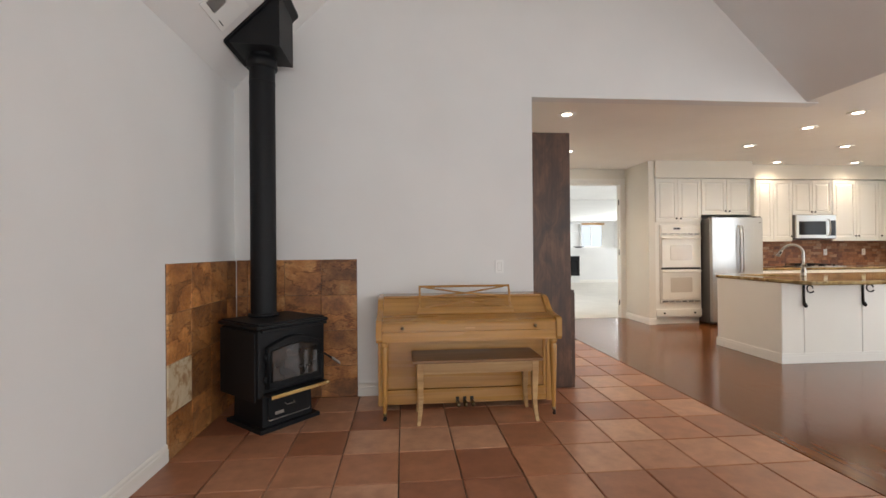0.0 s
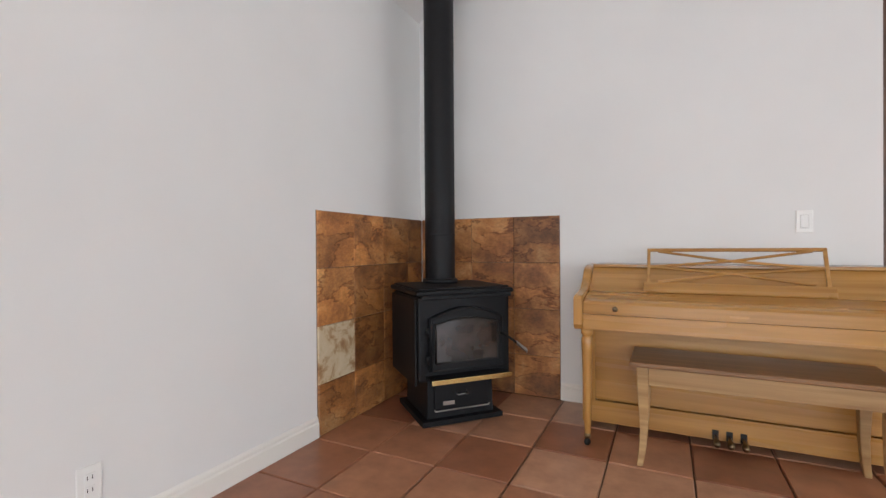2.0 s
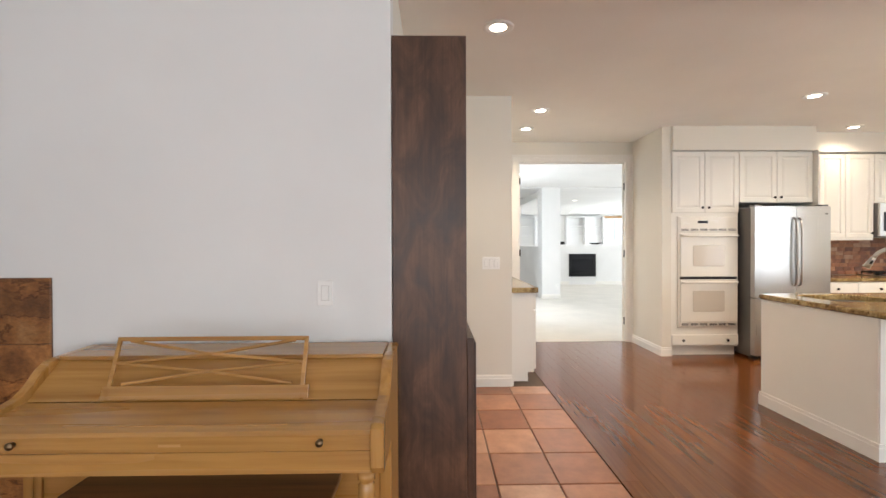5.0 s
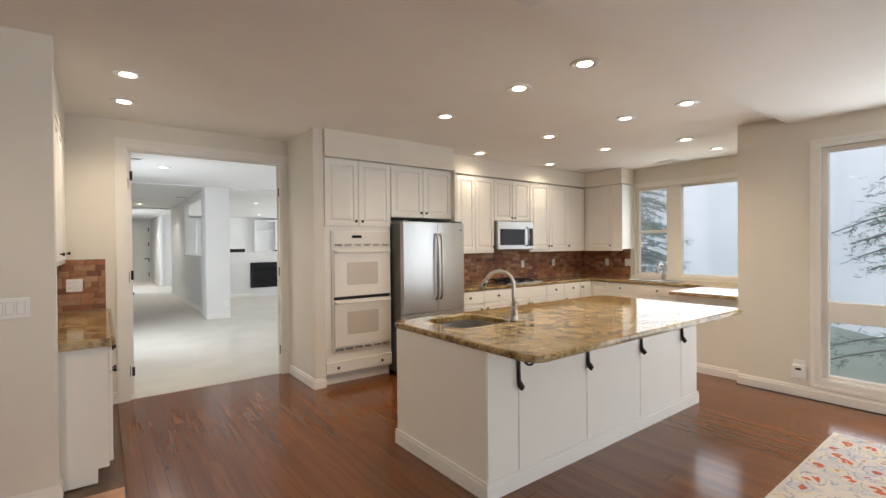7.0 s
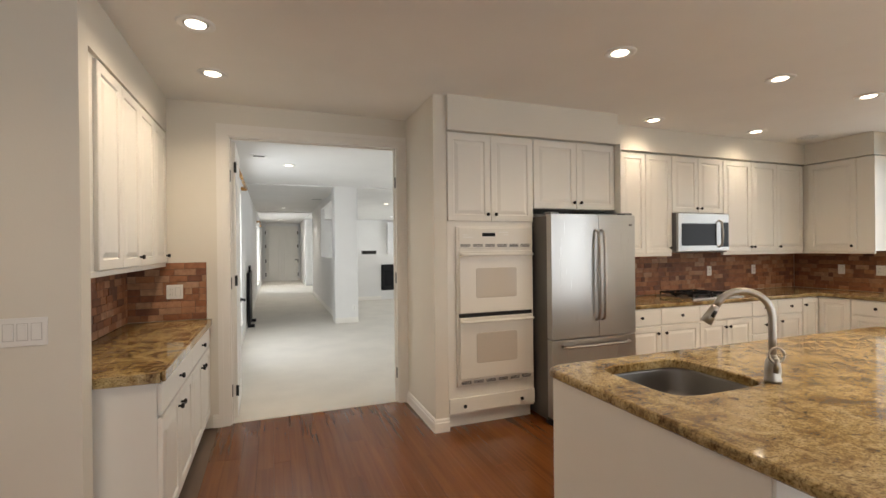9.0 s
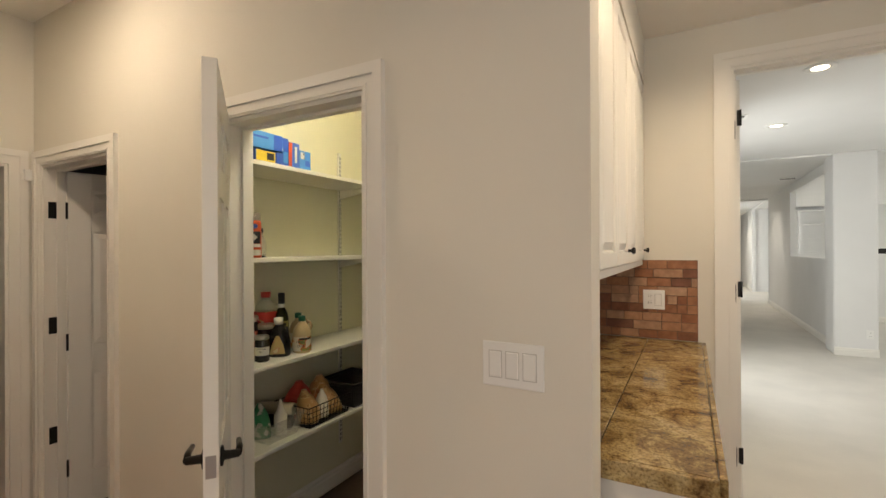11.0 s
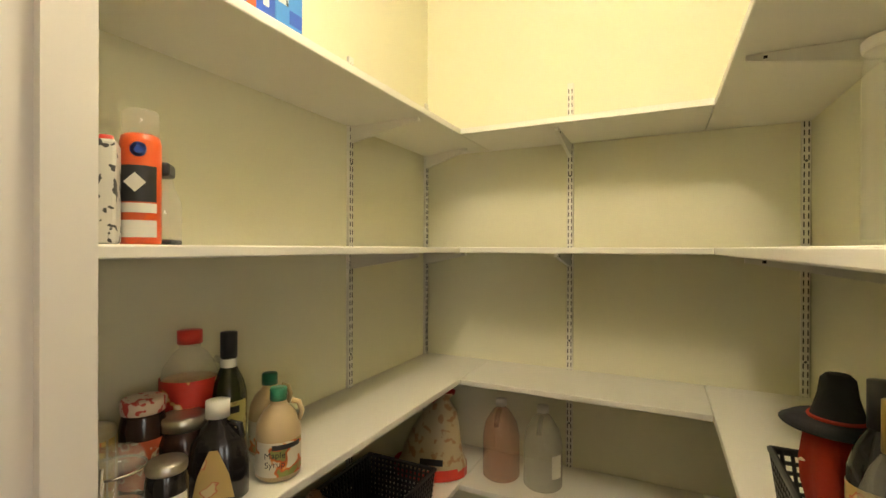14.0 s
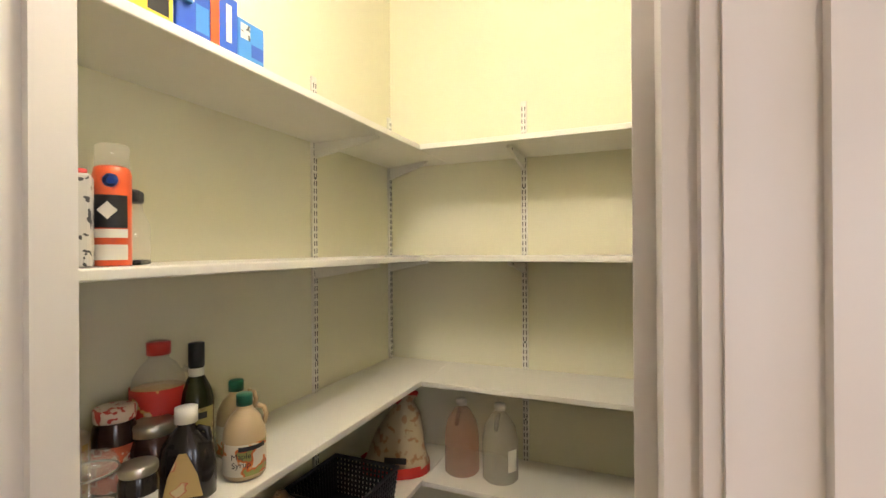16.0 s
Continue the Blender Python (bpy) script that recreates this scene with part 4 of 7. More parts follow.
for i in range(4):
    cx, cy = 0.15 + 0.28 * (i % 2), 0.13 + 0.22 * (i // 2)
    part("burner", lathe(bmesh.new(), [(0.05, 0.012), (0.05, 0.024), (0.034, 0.03), (0.0001, 0.031)], 18, cx, cy), BLACKMETAL, ck)
    bm = bmesh.new()
    for s in (-1, 1):
        box(bm, cx - 0.13, cx + 0.13, cy + s * 0.10 - 0.006, cy + s * 0.10 + 0.006, 0.04, 0.054, 0.002, 1)
        box(bm, cx + s * 0.12 - 0.006, cx + s * 0.12 + 0.006, cy - 0.10, cy + 0.10, 0.04, 0.054, 0.002, 1)
        box(bm, cx + s * 0.06 - 0.035, cx + s * 0.06 + 0.035, cy - 0.005, cy + 0.005, 0.04, 0.056)
        box(bm, cx - 0.005, cx + 0.005, cy + s * 0.055 - 0.03, cy + s * 0.055 + 0.03, 0.04, 0.056)
        for u in (-1, 1):
            box(bm, cx + s * 0.12 - 0.006, cx + s * 0.12 + 0.006, cy + u * 0.10 - 0.006, cy + u * 0.10 + 0.006, 0.01, 0.04)
    part("grate", bm, IRON, ck)
for i in range(4):
    part("dial", lathe(bmesh.new(), [(0.02, 0.012), (0.018, 0.036), (0.0001, 0.038)], 14, 0.66 + 0.02 * (i % 2), 0.08 + 0.10 * i), CHROME, ck)


def plate(label, at, rz, kind="switch", gangs=1, w=None):
    """Wall plate; its face looks along local -y."""
    w = w or 0.072 + 0.046 * (gangs - 1)
    th = thing("wall_plate", label, "wall plate", at, rz)
    part("cover", B(-w / 2, w / 2, -0.006, 0.0, -0.058, 0.058, 0.003), PLASTIC, th)
    for g in range(gangs):
        cx = (g - (gangs - 1) / 2) * 0.046
        if kind == "switch" or (kind == "both" and g == gangs - 1):
            part("bezel", B(cx - 0.0185, cx + 0.0185, -0.0068, -0.005, -0.0355, 0.0355), GAP, th)
            part("rocker", B(cx - 0.016, cx + 0.016, -0.010, -0.005, -0.033, 0.033, 0.002), PLASTIC, th)
        else:
            for dz in (-0.02, 0.02):
                soc = part("socket", B(cx - 0.015, cx + 0.015, -0.008, -0.005, dz - 0.014, dz + 0.014, 0.003), PLASTIC, th)
                part("slot", B(cx - 0.008, cx - 0.006, -0.009, -0.007, dz - 0.005, dz + 0.007), DARK, soc)
                part("slot", B(cx + 0.006, cx + 0.008, -0.009, -0.007, dz - 0.005, dz + 0.007), DARK, soc)
    return th


plate("white three-gang rocker switch on the pantry wall", (2.225, YW, 1.158), 0, "switch", 3, 0.165)
plate("white rocker switch above the piano", (1.188, YP, 1.107), 0, "switch", 1)
plate("white outlet low on the wall", (XL, 2.72, 0.25), 90, "socket", 1)
plate("white outlet and switch on the brick splash", (2.433, YD - 0.013, 1.15), 0, "both", 2)
for x in (7.72 - 0.0, 8.95):
    plate("white outlet on the stone splash", (x + 0.45 if x < 8 else x, 8.667, 1.17), 0, "socket", 1)
for y in (8.12, 7.72):
    plate("white outlet on the stone splash", (XK - 0.013, y, 1.17), -90, "both", 1 if y > 8 else 2)
dv = thing("plug_in_device", "white plug-in detector on an outlet beside the window", "detector", (XE, 4.92, 0.25), -90)
part("case", B(-0.055, 0.055, -0.045, 0, -0.075, 0.06, 0.012, 3), PLASTIC, dv)
part("display", B(-0.025, 0.02, -0.047, -0.044, 0.01, 0.03), BLACKGLASS, dv)
part("cover", B(-0.05, 0.04, -0.006, 0, 0.06, 0.10, 0.002), PLASTIC, dv)


# recessed ceiling lamps
def downlight(x, y, z=ZC, watts=8.6, on=True, label="white recessed ceiling light, lit warm", col=WARM):
    th = thing("downlight", label, "ceiling light", (x, y, z), 0, "recessed ceiling lights")
    part("trim_ring", lathe(bmesh.new(), [(0.062, -0.002), (0.066, -0.008), (0.092, -0.010), (0.098, -0.006), (0.098, 0.0)], 32), PLASTIC, th)
    part("baffle", lathe(bmesh.new(), [(0.064, -0.004), (0.060, -0.0035), (0.052, -0.003)], 32), STEEL, th)
    part("lens", lathe(bmesh.new(), [(0.0001, -0.006), (0.052, -0.006), (0.053, -0.003)], 24), LAMP if on else PLASTIC, th, "glowing lens")
    if on:
        ob = new("lamp", bpy.data.lights.new("lamp", 'SPOT'))
        ob.data.energy, ob.data.color, ob.data.spot_size, ob.data.spot_blend, ob.data.shadow_soft_size = watts * 8, col, radians(150), 0.9, 0.05
        ob.matrix_world = look((x, y, z - 0.03), (x, y, 0))
    return th


for x, y in [(2.11, 5.65), (2.80, 7.43), (2.80, 8.17), (5.28, 5.40), (5.27, 6.0), (5.27, 6.95), (6.76, 5.40), (6.75, 5.98), (6.73, 6.91), (8.18, 6.06), (7.87, 6.93), (6.70, 8.07), (8.13, 8.05), (9.05, 6.06)]:
    downlight(x, y, watts=4.0 if 8.0 < y < 8.1 else 8.6)
downlight(8.99, 8.05, on=False, label="white recessed ceiling light, unlit")
vt = thing("ceiling_vent", "white slotted ceiling vent", "vent", (9.37, 6.88, ZC))
part("frame", B(-0.06, 0.06, -0.16, 0.16, -0.008, 0, 0.002), PLASTIC, vt)
for i in range(5):
    part("slat", B(-0.045 + i * 0.02, -0.037 + i * 0.02, -0.14, 0.14, -0.013, -0.007), PLASTIC, vt)

# ---- living room ----
# spinet piano
GILT = material("faded_gilt", (0.53, 0.29, 0.09), 0.3)
pn = thing("piano", "honey maple spinet piano with closed lid against the wall", "piano", (0.013, 0, 0))
pn.scale.x = 0.972
prof = [(4.855, 0.03), (4.50, 0.03), (4.50, 0.575), (4.258, 0.575), (4.240, 0.60), (4.240, 0.728), (4.255, 0.742), (4.40, 0.757), (4.455, 0.768), (4.505, 0.80), (4.55, 0.845), (4.59, 0.868), (4.63, 0.876), (4.855, 0.880)]
for xa, xb in ((0.120, 0.165), (1.515, 1.560)):
    bm = prism(bmesh.new(), prof, 'x', xa, xb)
    bmesh.ops.bevel(bm, geom=[e for e in bm.edges if abs(e.verts[0].co.x - e.verts[1].co.x) < 1e-6], offset=0.004, segments=2, affect='EDGES')
    part("side_panel", bm, MAPLE_V, pn)
part("key_bed", B(0.165, 1.515, 4.285, 4.58, 0.578, 0.645, 0.003), MAPLE, pn)
part("key_slip", B(0.1655, 1.5145, 4.2535, 4.284, 0.577, 0.6505, 0.0015), MAPLE, pn)
fb = part("fallboard", prism(bmesh.new(), [(4.2545, 0.6525), (4.465, 0.6525), (4.465, 0.747), (4.39, 0.739), (4.285, 0.724), (4.262, 0.716), (4.2545, 0.704)], 'x', 0.167, 1.513), MAPLE, pn)
part("fold_line", prism(bmesh.new(), [(4.288, 0.7244), (4.292, 0.7285), (4.298, 0.7285), (4.303, 0.7266)], 'x', 0.45, 1.22), MAPLE, fb)
part("emblem", B(0.80, 0.875, 4.2535, 4.2545, 0.670, 0.679, 0.0004, 1), GILT, fb, "faded gilt emblem")
for x in (0.32, 1.345):
    k = lathe(bmesh.new(), [(0.009, 0), (0.007, 0.008), (0.013, 0.012), (0.013, 0.018), (0.0001, 0.021)], 14)
    part("knob", move(k, pose(x, 4.254, 0.684, 90, 0, 0)), OLDBRASS, fb, "small tarnished brass lid knob")
part("upper_panel", prism(bmesh.new(), [(4.472, 0.748), (4.49, 0.745), (4.64, 0.858), (4.64, 0.867), (4.625, 0.8655)], 'x', 0.166, 1.514), MAPLE, pn)
part("lid", B(0.1655, 1.5145, 4.617, 4.852, 0.868, 0.884, 0.003), MAPLE, pn)
part("hinge_rail", B(0.167, 1.513, 4.4655, 4.4715, 0.72, 0.744), DARK, pn, "dark hinge gap")
part("lower_panel", B(0.166, 1.514, 4.515, 4.53, 0.155, 0.576, 0.003), MAPLE, pn)
part("bottom_rail", B(0.166, 1.514, 4.505, 4.53, 0.035, 0.150, 0.003), MAPLE, pn)
part("back", B(0.166, 1.514, 4.80, 4.85, 0.04, 0.87), MAPLE, pn)
for xa in (0.166, 1.49):
    part("stile", B(xa, xa + 0.024, 4.503, 4.514, 0.15, 0.575, 0.002), MAPLE_V, pn)
for x in (0.1825, 1.4975):
    lg = part("leg", lathe(bmesh.new(), [(0.013, 0.045), (0.015, 0.06), (0.022, 0.30), (0.028, 0.50), (0.0285, 0.53), (0.022, 0.538), (0.022, 0.545), (0.030, 0.552), (0.030, 0.578)], 18, x, 4.272), MAPLE_V, pn)
    part("ferrule", lathe(bmesh.new(), [(0.014, 0.035), (0.016, 0.05), (0.0145, 0.062)], 14, x, 4.272), OLDBRASS, lg)
    w = lathe(bmesh.new(), [(0.0001, -0.006), (0.016, -0.006), (0.018, 0), (0.016, 0.006), (0.0001, 0.006)], 14)
    part("caster", move(w, pose(x, 4.262, 0.018, 90, 0, 40)), BLACKMETAL, lg, "dark metal caster")
for x in (0.765, 0.825, 0.885):
    pd = part("pedal", tube(bmesh.new(), [(x, 4.515, 0.058), (x, 4.475, 0.054), (x, 4.455, 0.047), (x, 4.435, 0.041), (x, 4.425, 0.035)], [0.008, 0.009, 0.015, 0.017, 0.010], 10), OLDBRASS, pn, "worn brass pedal")
    part("slot", B(x - 0.014, x + 0.014, 4.502, 4.507, 0.04, 0.085), DARK, pd)
mr = part("music_rack", bmesh.new(), MAPLE, pn)
LEAN = Matrix.Translation((0.463, 4.480, 0.756)) @ Matrix.Rotation(radians(-21), 4, 'X')


def bar(p, q, t, dep=0.012):
    a, b = Vector((p[0], 0, p[1])), Vector((q[0], 0, q[1]))
    L = (b - a).length
    bm = B(-t / 2, L + t / 2, -dep / 2, dep / 2, -t / 2, t / 2, 0.002, 1)
    ang = math.atan2(b.z - a.z, b.x - a.x)
    return move(bm, LEAN @ Matrix.Translation(a) @ Matrix.Rotation(-ang, 4, 'Y'))


W, H = 0.75, 0.222
N1, N2, MID, LOW, TOPZ = (W * 0.5, 0.163), (W * 0.5, 0.098), 0.130, 0.052, H - 0.008
for p, q, t, nm in (((0, 0), (0, H), 0.016, "upright"), ((W, 0), (W, H), 0.016, "upright"), ((0, H), (W, H), 0.016, "top_rail"), ((0, 0.020), (W, 0.020), 0.052, "bottom_rail"),
                    ((0.05, TOPZ), N1, 0.011, "lattice_bar"), (N1, (W - 0.05, TOPZ), 0.011, "lattice_bar"), ((0.01, MID), N1, 0.011, "lattice_bar"), (N1, (W - 0.01, MID), 0.011, "lattice_bar"),
                    ((0.01, MID), N2, 0.011, "lattice_bar"), (N2, (W - 0.01, MID), 0.011, "lattice_bar"), ((0.05, LOW), N2, 0.011, "lattice_bar"), (N2, (W - 0.05, LOW), 0.011, "lattice_bar")):
    part(nm, bar(p, q, t), MAPLE, mr)

# bench
bn = thing("piano_bench", "worn maple piano bench with a dark scuffed top", "bench", (0, 0, 0))
part("seat", B(0.395, 1.345, 4.125, 4.48, 0.445, 0.468, 0.006), BENCHTOP, bn, "dark worn wooden top")
BENCH = wood("pale_worn_maple", (0.33, 0.17, 0.06), (0.56, 0.36, 0.16), 0.45, 'x', 0.8, 0.0, 5.0, 30)
part("apron", B(0.47, 1.27, 4.150, 4.170, 0.365, 0.445, 0.002), BENCH, bn)
part("apron", B(0.47, 1.27, 4.435, 4.455, 0.365, 0.445, 0.002), BENCH, bn)
part("apron", B(0.425, 0.445, 4.19, 4.42, 0.365, 0.445, 0.002), BENCH, bn)
part("apron", B(1.295, 1.315, 4.19, 4.42, 0.365, 0.445, 0.002), BENCH, bn)
for x, sx in ((0.448, -1), (1.292, 1)):
    for y, sy in ((4.168, -1), (4.437, 1)):
        bm = bmesh.new()
        rings = []
        for z, h, o in ((0.445, 0.024, 0.0), (0.36, 0.024, 0.0), (0.30, 0.022, 0.002), (0.16, 0.017, 0.004), (0.06, 0.015, -0.004), (0.0, 0.013, -0.014)):
            cx, cy = x - sx * o, y - sy * o
            rings.append([(cx + a * h, cy + b * h, z) for a, b in ((-1, -1), (1, -1), (1, 1), (-1, 1))])
        loops(bm, rings, close=False)
        bm.verts.ensure_lookup_table()
        bm.faces.new(bm.verts[:4]), bm.faces.new(bm.verts[-4:])
        bmesh.ops.recalc_face_normals(bm, faces=bm.faces[:])
        bmesh.ops.bevel(bm, geom=bm.edges[:], offset=0.003, segments=1, affect='EDGES')
        part("leg", bm, BENCH, bn)

# wood stove in the corner
sv = thing("wood_stove", "black cast-iron wood stove with a glass door in the corner", "stove", (-0.652, 4.425, 0), 48)
part("plinth", prism(bmesh.new(), [(-0.245, -0.235), (0.245, -0.235), (0.245, 0.22), (-0.245, 0.22)], 'z', 0.002, 0.03), IRON, sv)
bm = bmesh.new()
loops(bm, [[(a * 0.205, b * 0.192, 0.03) for a, b in ((-1, -1), (1, -1), (1, 1), (-1, 1))], [(a * 0.203, b * 0.19, 0.07) for a, b in ((-1, -1), (1, -1), (1, 1), (-1, 1))], [(a * 0.20, b * 0.185, 0.255) for a, b in ((-1, -1), (1, -1), (1, 1), (-1, 1))]], close=False)
part("pedestal", bm, IRON, sv)
ash = part("ash_drawer", B(-0.165, 0.165, -0.203, -0.188, 0.075, 0.225, 0.006), IRON, sv)
part("handle", tube(bmesh.new(), [(-0.035, -0.203, 0.165), (-0.033, -0.225, 0.158), (0.033, -0.225, 0.158), (0.035, -0.203, 0.165)], 0.004, 8), CHROME, ash)
part("emblem", B(-0.115, -0.045, -0.207, -0.202, 0.10, 0.122, 0.002), CHROME, ash, "small cast metal emblem")
part("sill_wire", tube(bmesh.new(), [(-0.17, -0.212, 0.085), (-0.165, -0.215, 0.075), (0.165, -0.215, 0.075), (0.17, -0.212, 0.085)], 0.004, 6), CHROME, sv)
part("firebox", B(-0.275, 0.275, -0.255, 0.235, 0.255, 0.715, 0.012), IRON, sv)
for s in (-1, 1):
    part("side_shield", B(s * 0.283 - 0.006, s * 0.283 + 0.006, -0.235, 0.225, 0.235, 0.705, 0.004), IRON, sv)
tp = part("top_plate", B(-0.295, 0.295, -0.285, 0.245, 0.725, 0.752, 0.010), IRON, sv)
part("raised_rim", B(-0.275, 0.275, -0.262, 0.225, 0.752, 0.764, 0.006), IRON, tp)
part("front_lip", B(-0.27, 0.27, -0.30, -0.28, 0.705, 0.728, 0.006), IRON, tp)
arch = [(-0.222, 0.315), (0.222, 0.315), (0.222, 0.600)] + [(0.222 - 0.444 * i / 12, 0.600 + 0.060 * math.sin(math.pi * i / 12)) for i in range(1, 12)] + [(-0.222, 0.600)]
door = part("stove_door", prism(bmesh.new(), arch, 'y', -0.285, -0.252), IRON, sv)
arch2 = [(-0.182, 0.365), (0.182, 0.365), (0.182, 0.565)] + [(0.182 - 0.364 * i / 12, 0.565 + 0.028 * math.sin(math.pi * i / 12)) for i in range(1, 12)] + [(-0.182, 0.565)]
STOVEGLASS = material("sooty_glass", (0.06, 0.055, 0.05), 0.05, spec=0.9)
finish(STOVEGLASS, ramp(STOVEGLASS, noise_tex(STOVEGLASS, coords(STOVEGLASS), 7, 4), [(0.3, (0.012, 0.012, 0.012)), (0.7, (0.055, 0.05, 0.047))]))
part("glass", prism(bmesh.new(), arch2, 'y', -0.289, -0.284), STOVEGLASS, door, "smoky sooted glass pane")
rim = [(x * 1.035, 0.46 + (z - 0.46) * 1.05) for x, z in arch2]
part("glass_rim", tube(bmesh.new(), [(x, -0.288, z) for x, z in rim + rim[:1]], 0.006, 6), BLACKMETAL, door)
orim = [(x * 0.96, 0.46 + (z - 0.46) * 0.96) for x, z in arch]
part("moulding", tube(bmesh.new(), [(x, -0.287, z) for x, z in orim + orim[:1]], 0.008, 6), IRON, door)
for z in (0.38, 0.53):
    part("hinge", lathe(bmesh.new(), [(0.011, -0.022), (0.011, 0.022)], 10, -0.228, -0.272, z), IRON, door)
hd = part("handle", tube(bmesh.new(), [(0.20, -0.285, 0.50), (0.225, -0.315, 0.49), (0.27, -0.35, 0.45)], 0.007, 8), BLACKMETAL, door)
coil = [(0.27 + 0.05 * k / 48, -0.35 - 0.035 * k / 48 + 0.010 * math.cos(k * 0.8), 0.45 - 0.045 * k / 48 + 0.010 * math.sin(k * 0.8)) for k in range(49)]
part("coil_grip", tube(bmesh.new(), coil, 0.0035, 6), CHROME, hd, "bright wire coil grip")
al = part("ash_lip", prism(bmesh.new(), [(-0.355, 0.272), (-0.25, 0.272), (-0.25, 0.29), (-0.345, 0.29)], 'x', -0.235, 0.235), IRON, sv)
part("gold_trim", B(-0.237, 0.237, -0.362, -0.354, 0.266, 0.292, 0.002), BRASS, al, "polished brass trim strip")
part("air_control", tube(bmesh.new(), [(0.09, -0.22, 0.262), (0.09, -0.30, 0.255)], 0.009, 8), CHROME, sv)
fl = thing("flue_pipe", "black stovepipe rising to a square ceiling box", "flue pipe", (-0.74, 4.50, 0))
part("pipe", lathe(bmesh.new(), [(0.0945, 0.765), (0.0945, 0.768), (0.0945, 2.786), (0.0945, 2.79)], 32), IRON, fl)
part("joint_band", lathe(bmesh.new(), [(0.0955, 1.055), (0.0962, 1.058), (0.0962, 1.066), (0.0955, 1.069)], 32), IRON, fl)
part("collar", lathe(bmesh.new(), [(0.112, 0.764), (0.112, 0.785), (0.099, 0.79)], 32), IRON, fl)
part("seam_band", lathe(bmesh.new(), [(0.097, 2.55), (0.097, 2.56)], 32), IRON, fl)
part("upper_collar", lathe(bmesh.new(), [(0.096, 2.66), (0.112, 2.665), (0.112, 2.71), (0.11, 2.74)], 32), IRON, fl)
bm = bmesh.new()
x0, x1 = -0.17, 0.185
zs = lambda x: EAVE + (x - 0.74 - XL) + 0.03
prism(bm, [(x0, min(2.78, zs(x0) - 0.02)), (x1, 2.765), (x1, zs(x1)), (x0, zs(x0))], 'y', -0.2, 0.2)
part("ceiling_box", bm, IRON, fl)
bm = prism(bmesh.new(), [(x0 - 0.03, zs(x0 - 0.03) - 0.055), (x1 + 0.04, zs(x1 + 0.04) - 0.055), (x1 + 0.04, zs(x1 + 0.04) - 0.032), (x0 - 0.03, zs(x0 - 0.03) - 0.032)], 'y', -0.225, 0.225)
part("trim_plate", bm, IRON, fl)
# vent on the slope beside the box
vg = thing("ceiling_register", "white vent register on the sloping ceiling", "vent", (0, 0, 0))
S45 = Matrix.Translation((-0.925, 4.015, EAVE + 0.165)) @ Matrix.Rotation(radians(-45), 4, 'Y')
part("plate", move(B(0.0, 0.26, -0.175, 0.175, -0.010, -0.001, 0.003), S45), PLASTIC, vg)
for i in range(8):
    part("slat", move(B(0.04 + i * 0.014, 0.049 + i * 0.014, -0.15, -0.03, -0.014, -0.009), S45), DARKSTEEL, vg)
part("lever", move(B(0.03, 0.036, 0.06, 0.13, -0.014, -0.009), S45), DARK, vg)

# bookcase seen from its end
bk = thing("bookcase", "dark walnut-stained bookcase standing end-on beside the wall", "bookcase", (0, 0, 0))
part("end_panel", B(1.500, 1.850, 4.895, 4.925, 0.002, 2.315, 0.003), DARKWOOD, bk)
part("end_panel", B(1.500, 1.850, 5.75, 5.775, 0.002, 2.315, 0.003), DARKWOOD, bk)
part("back", B(1.500, 1.512, 4.926, 5.749, 0.002, 2.30), DARKWOOD, bk)
part("top", B(1.513, 1.848, 4.926, 5.749, 2.288, 2.312, 0.003), DARKWOOD, bk)
for z in (0.885, 1.25, 1.60, 1.95):
    part("shelf", B(1.513, 1.845, 4.926, 5.749, z, z + 0.022, 0.002), DARKWOOD, bk)
lw = part("base_cabinet", B(1.851, 1.885, 4.91, 5.77, 0.002, 0.885, 0.004), DARKWOOD, bk)
for ya, yb in ((4.93, 5.335), (5.345, 5.75)):
    part("door", B(1.8855, 1.897, ya, yb, 0.08, 0.86, 0.003), DARKWOOD, lw)

# rug
RUG = material("floral_rug", (0.6, 0.52, 0.42), 0.95)
_c = coords(RUG)
_v = node(RUG, "ShaderNodeTexVoronoi", Scale=9.0)
_w = noise_tex(RUG, _c, 6, 3, 0.5, 1.0)
_mx = mix(RUG, 'LINEAR_LIGHT', 0.12, _c, _w)
RUG.node_tree.links.new(_mx, _v.inputs["Vector"])
_pet = ramp(RUG, _v.outputs["Distance"], [(0.0, (0.5, 0.22, 0.10)), (0.16, (0.52, 0.10, 0.03)), (0.27, (0.50, 0.10, 0.03)), (0.3, (0.62, 0.55, 0.46)), (0.55, (0.62, 0.55, 0.46)), (0.58, (0.20, 0.22, 0.28)), (0.63, (0.62, 0.55, 0.46))])
_hue = ramp(RUG, _v.outputs["Color"], [(0.3, (1, 1, 1)), (0.55, (0.5, 0.65, 1.1)), (0.8, (1.0, 0.9, 0.6))])
finish(RUG, mix(RUG, 'MULTIPLY', 0.45, _pet, _hue), noise_tex(RUG, _c, 260, 2), 0.7, 0.006)
rg = thing("area_rug", "cream rug with orange and blue floral pattern", "rug", (0, 0, 0))
part("pile", B(5.05, 7.14, 1.42, 4.47, 0.001, 0.011, 0.004), RUG, rg)
part("binding", B(5.03, 7.16, 1.40, 4.49, 0.0005, 0.007, 0.003), painted("rug_binding", (0.55, 0.5, 0.42), 0.9), rg)

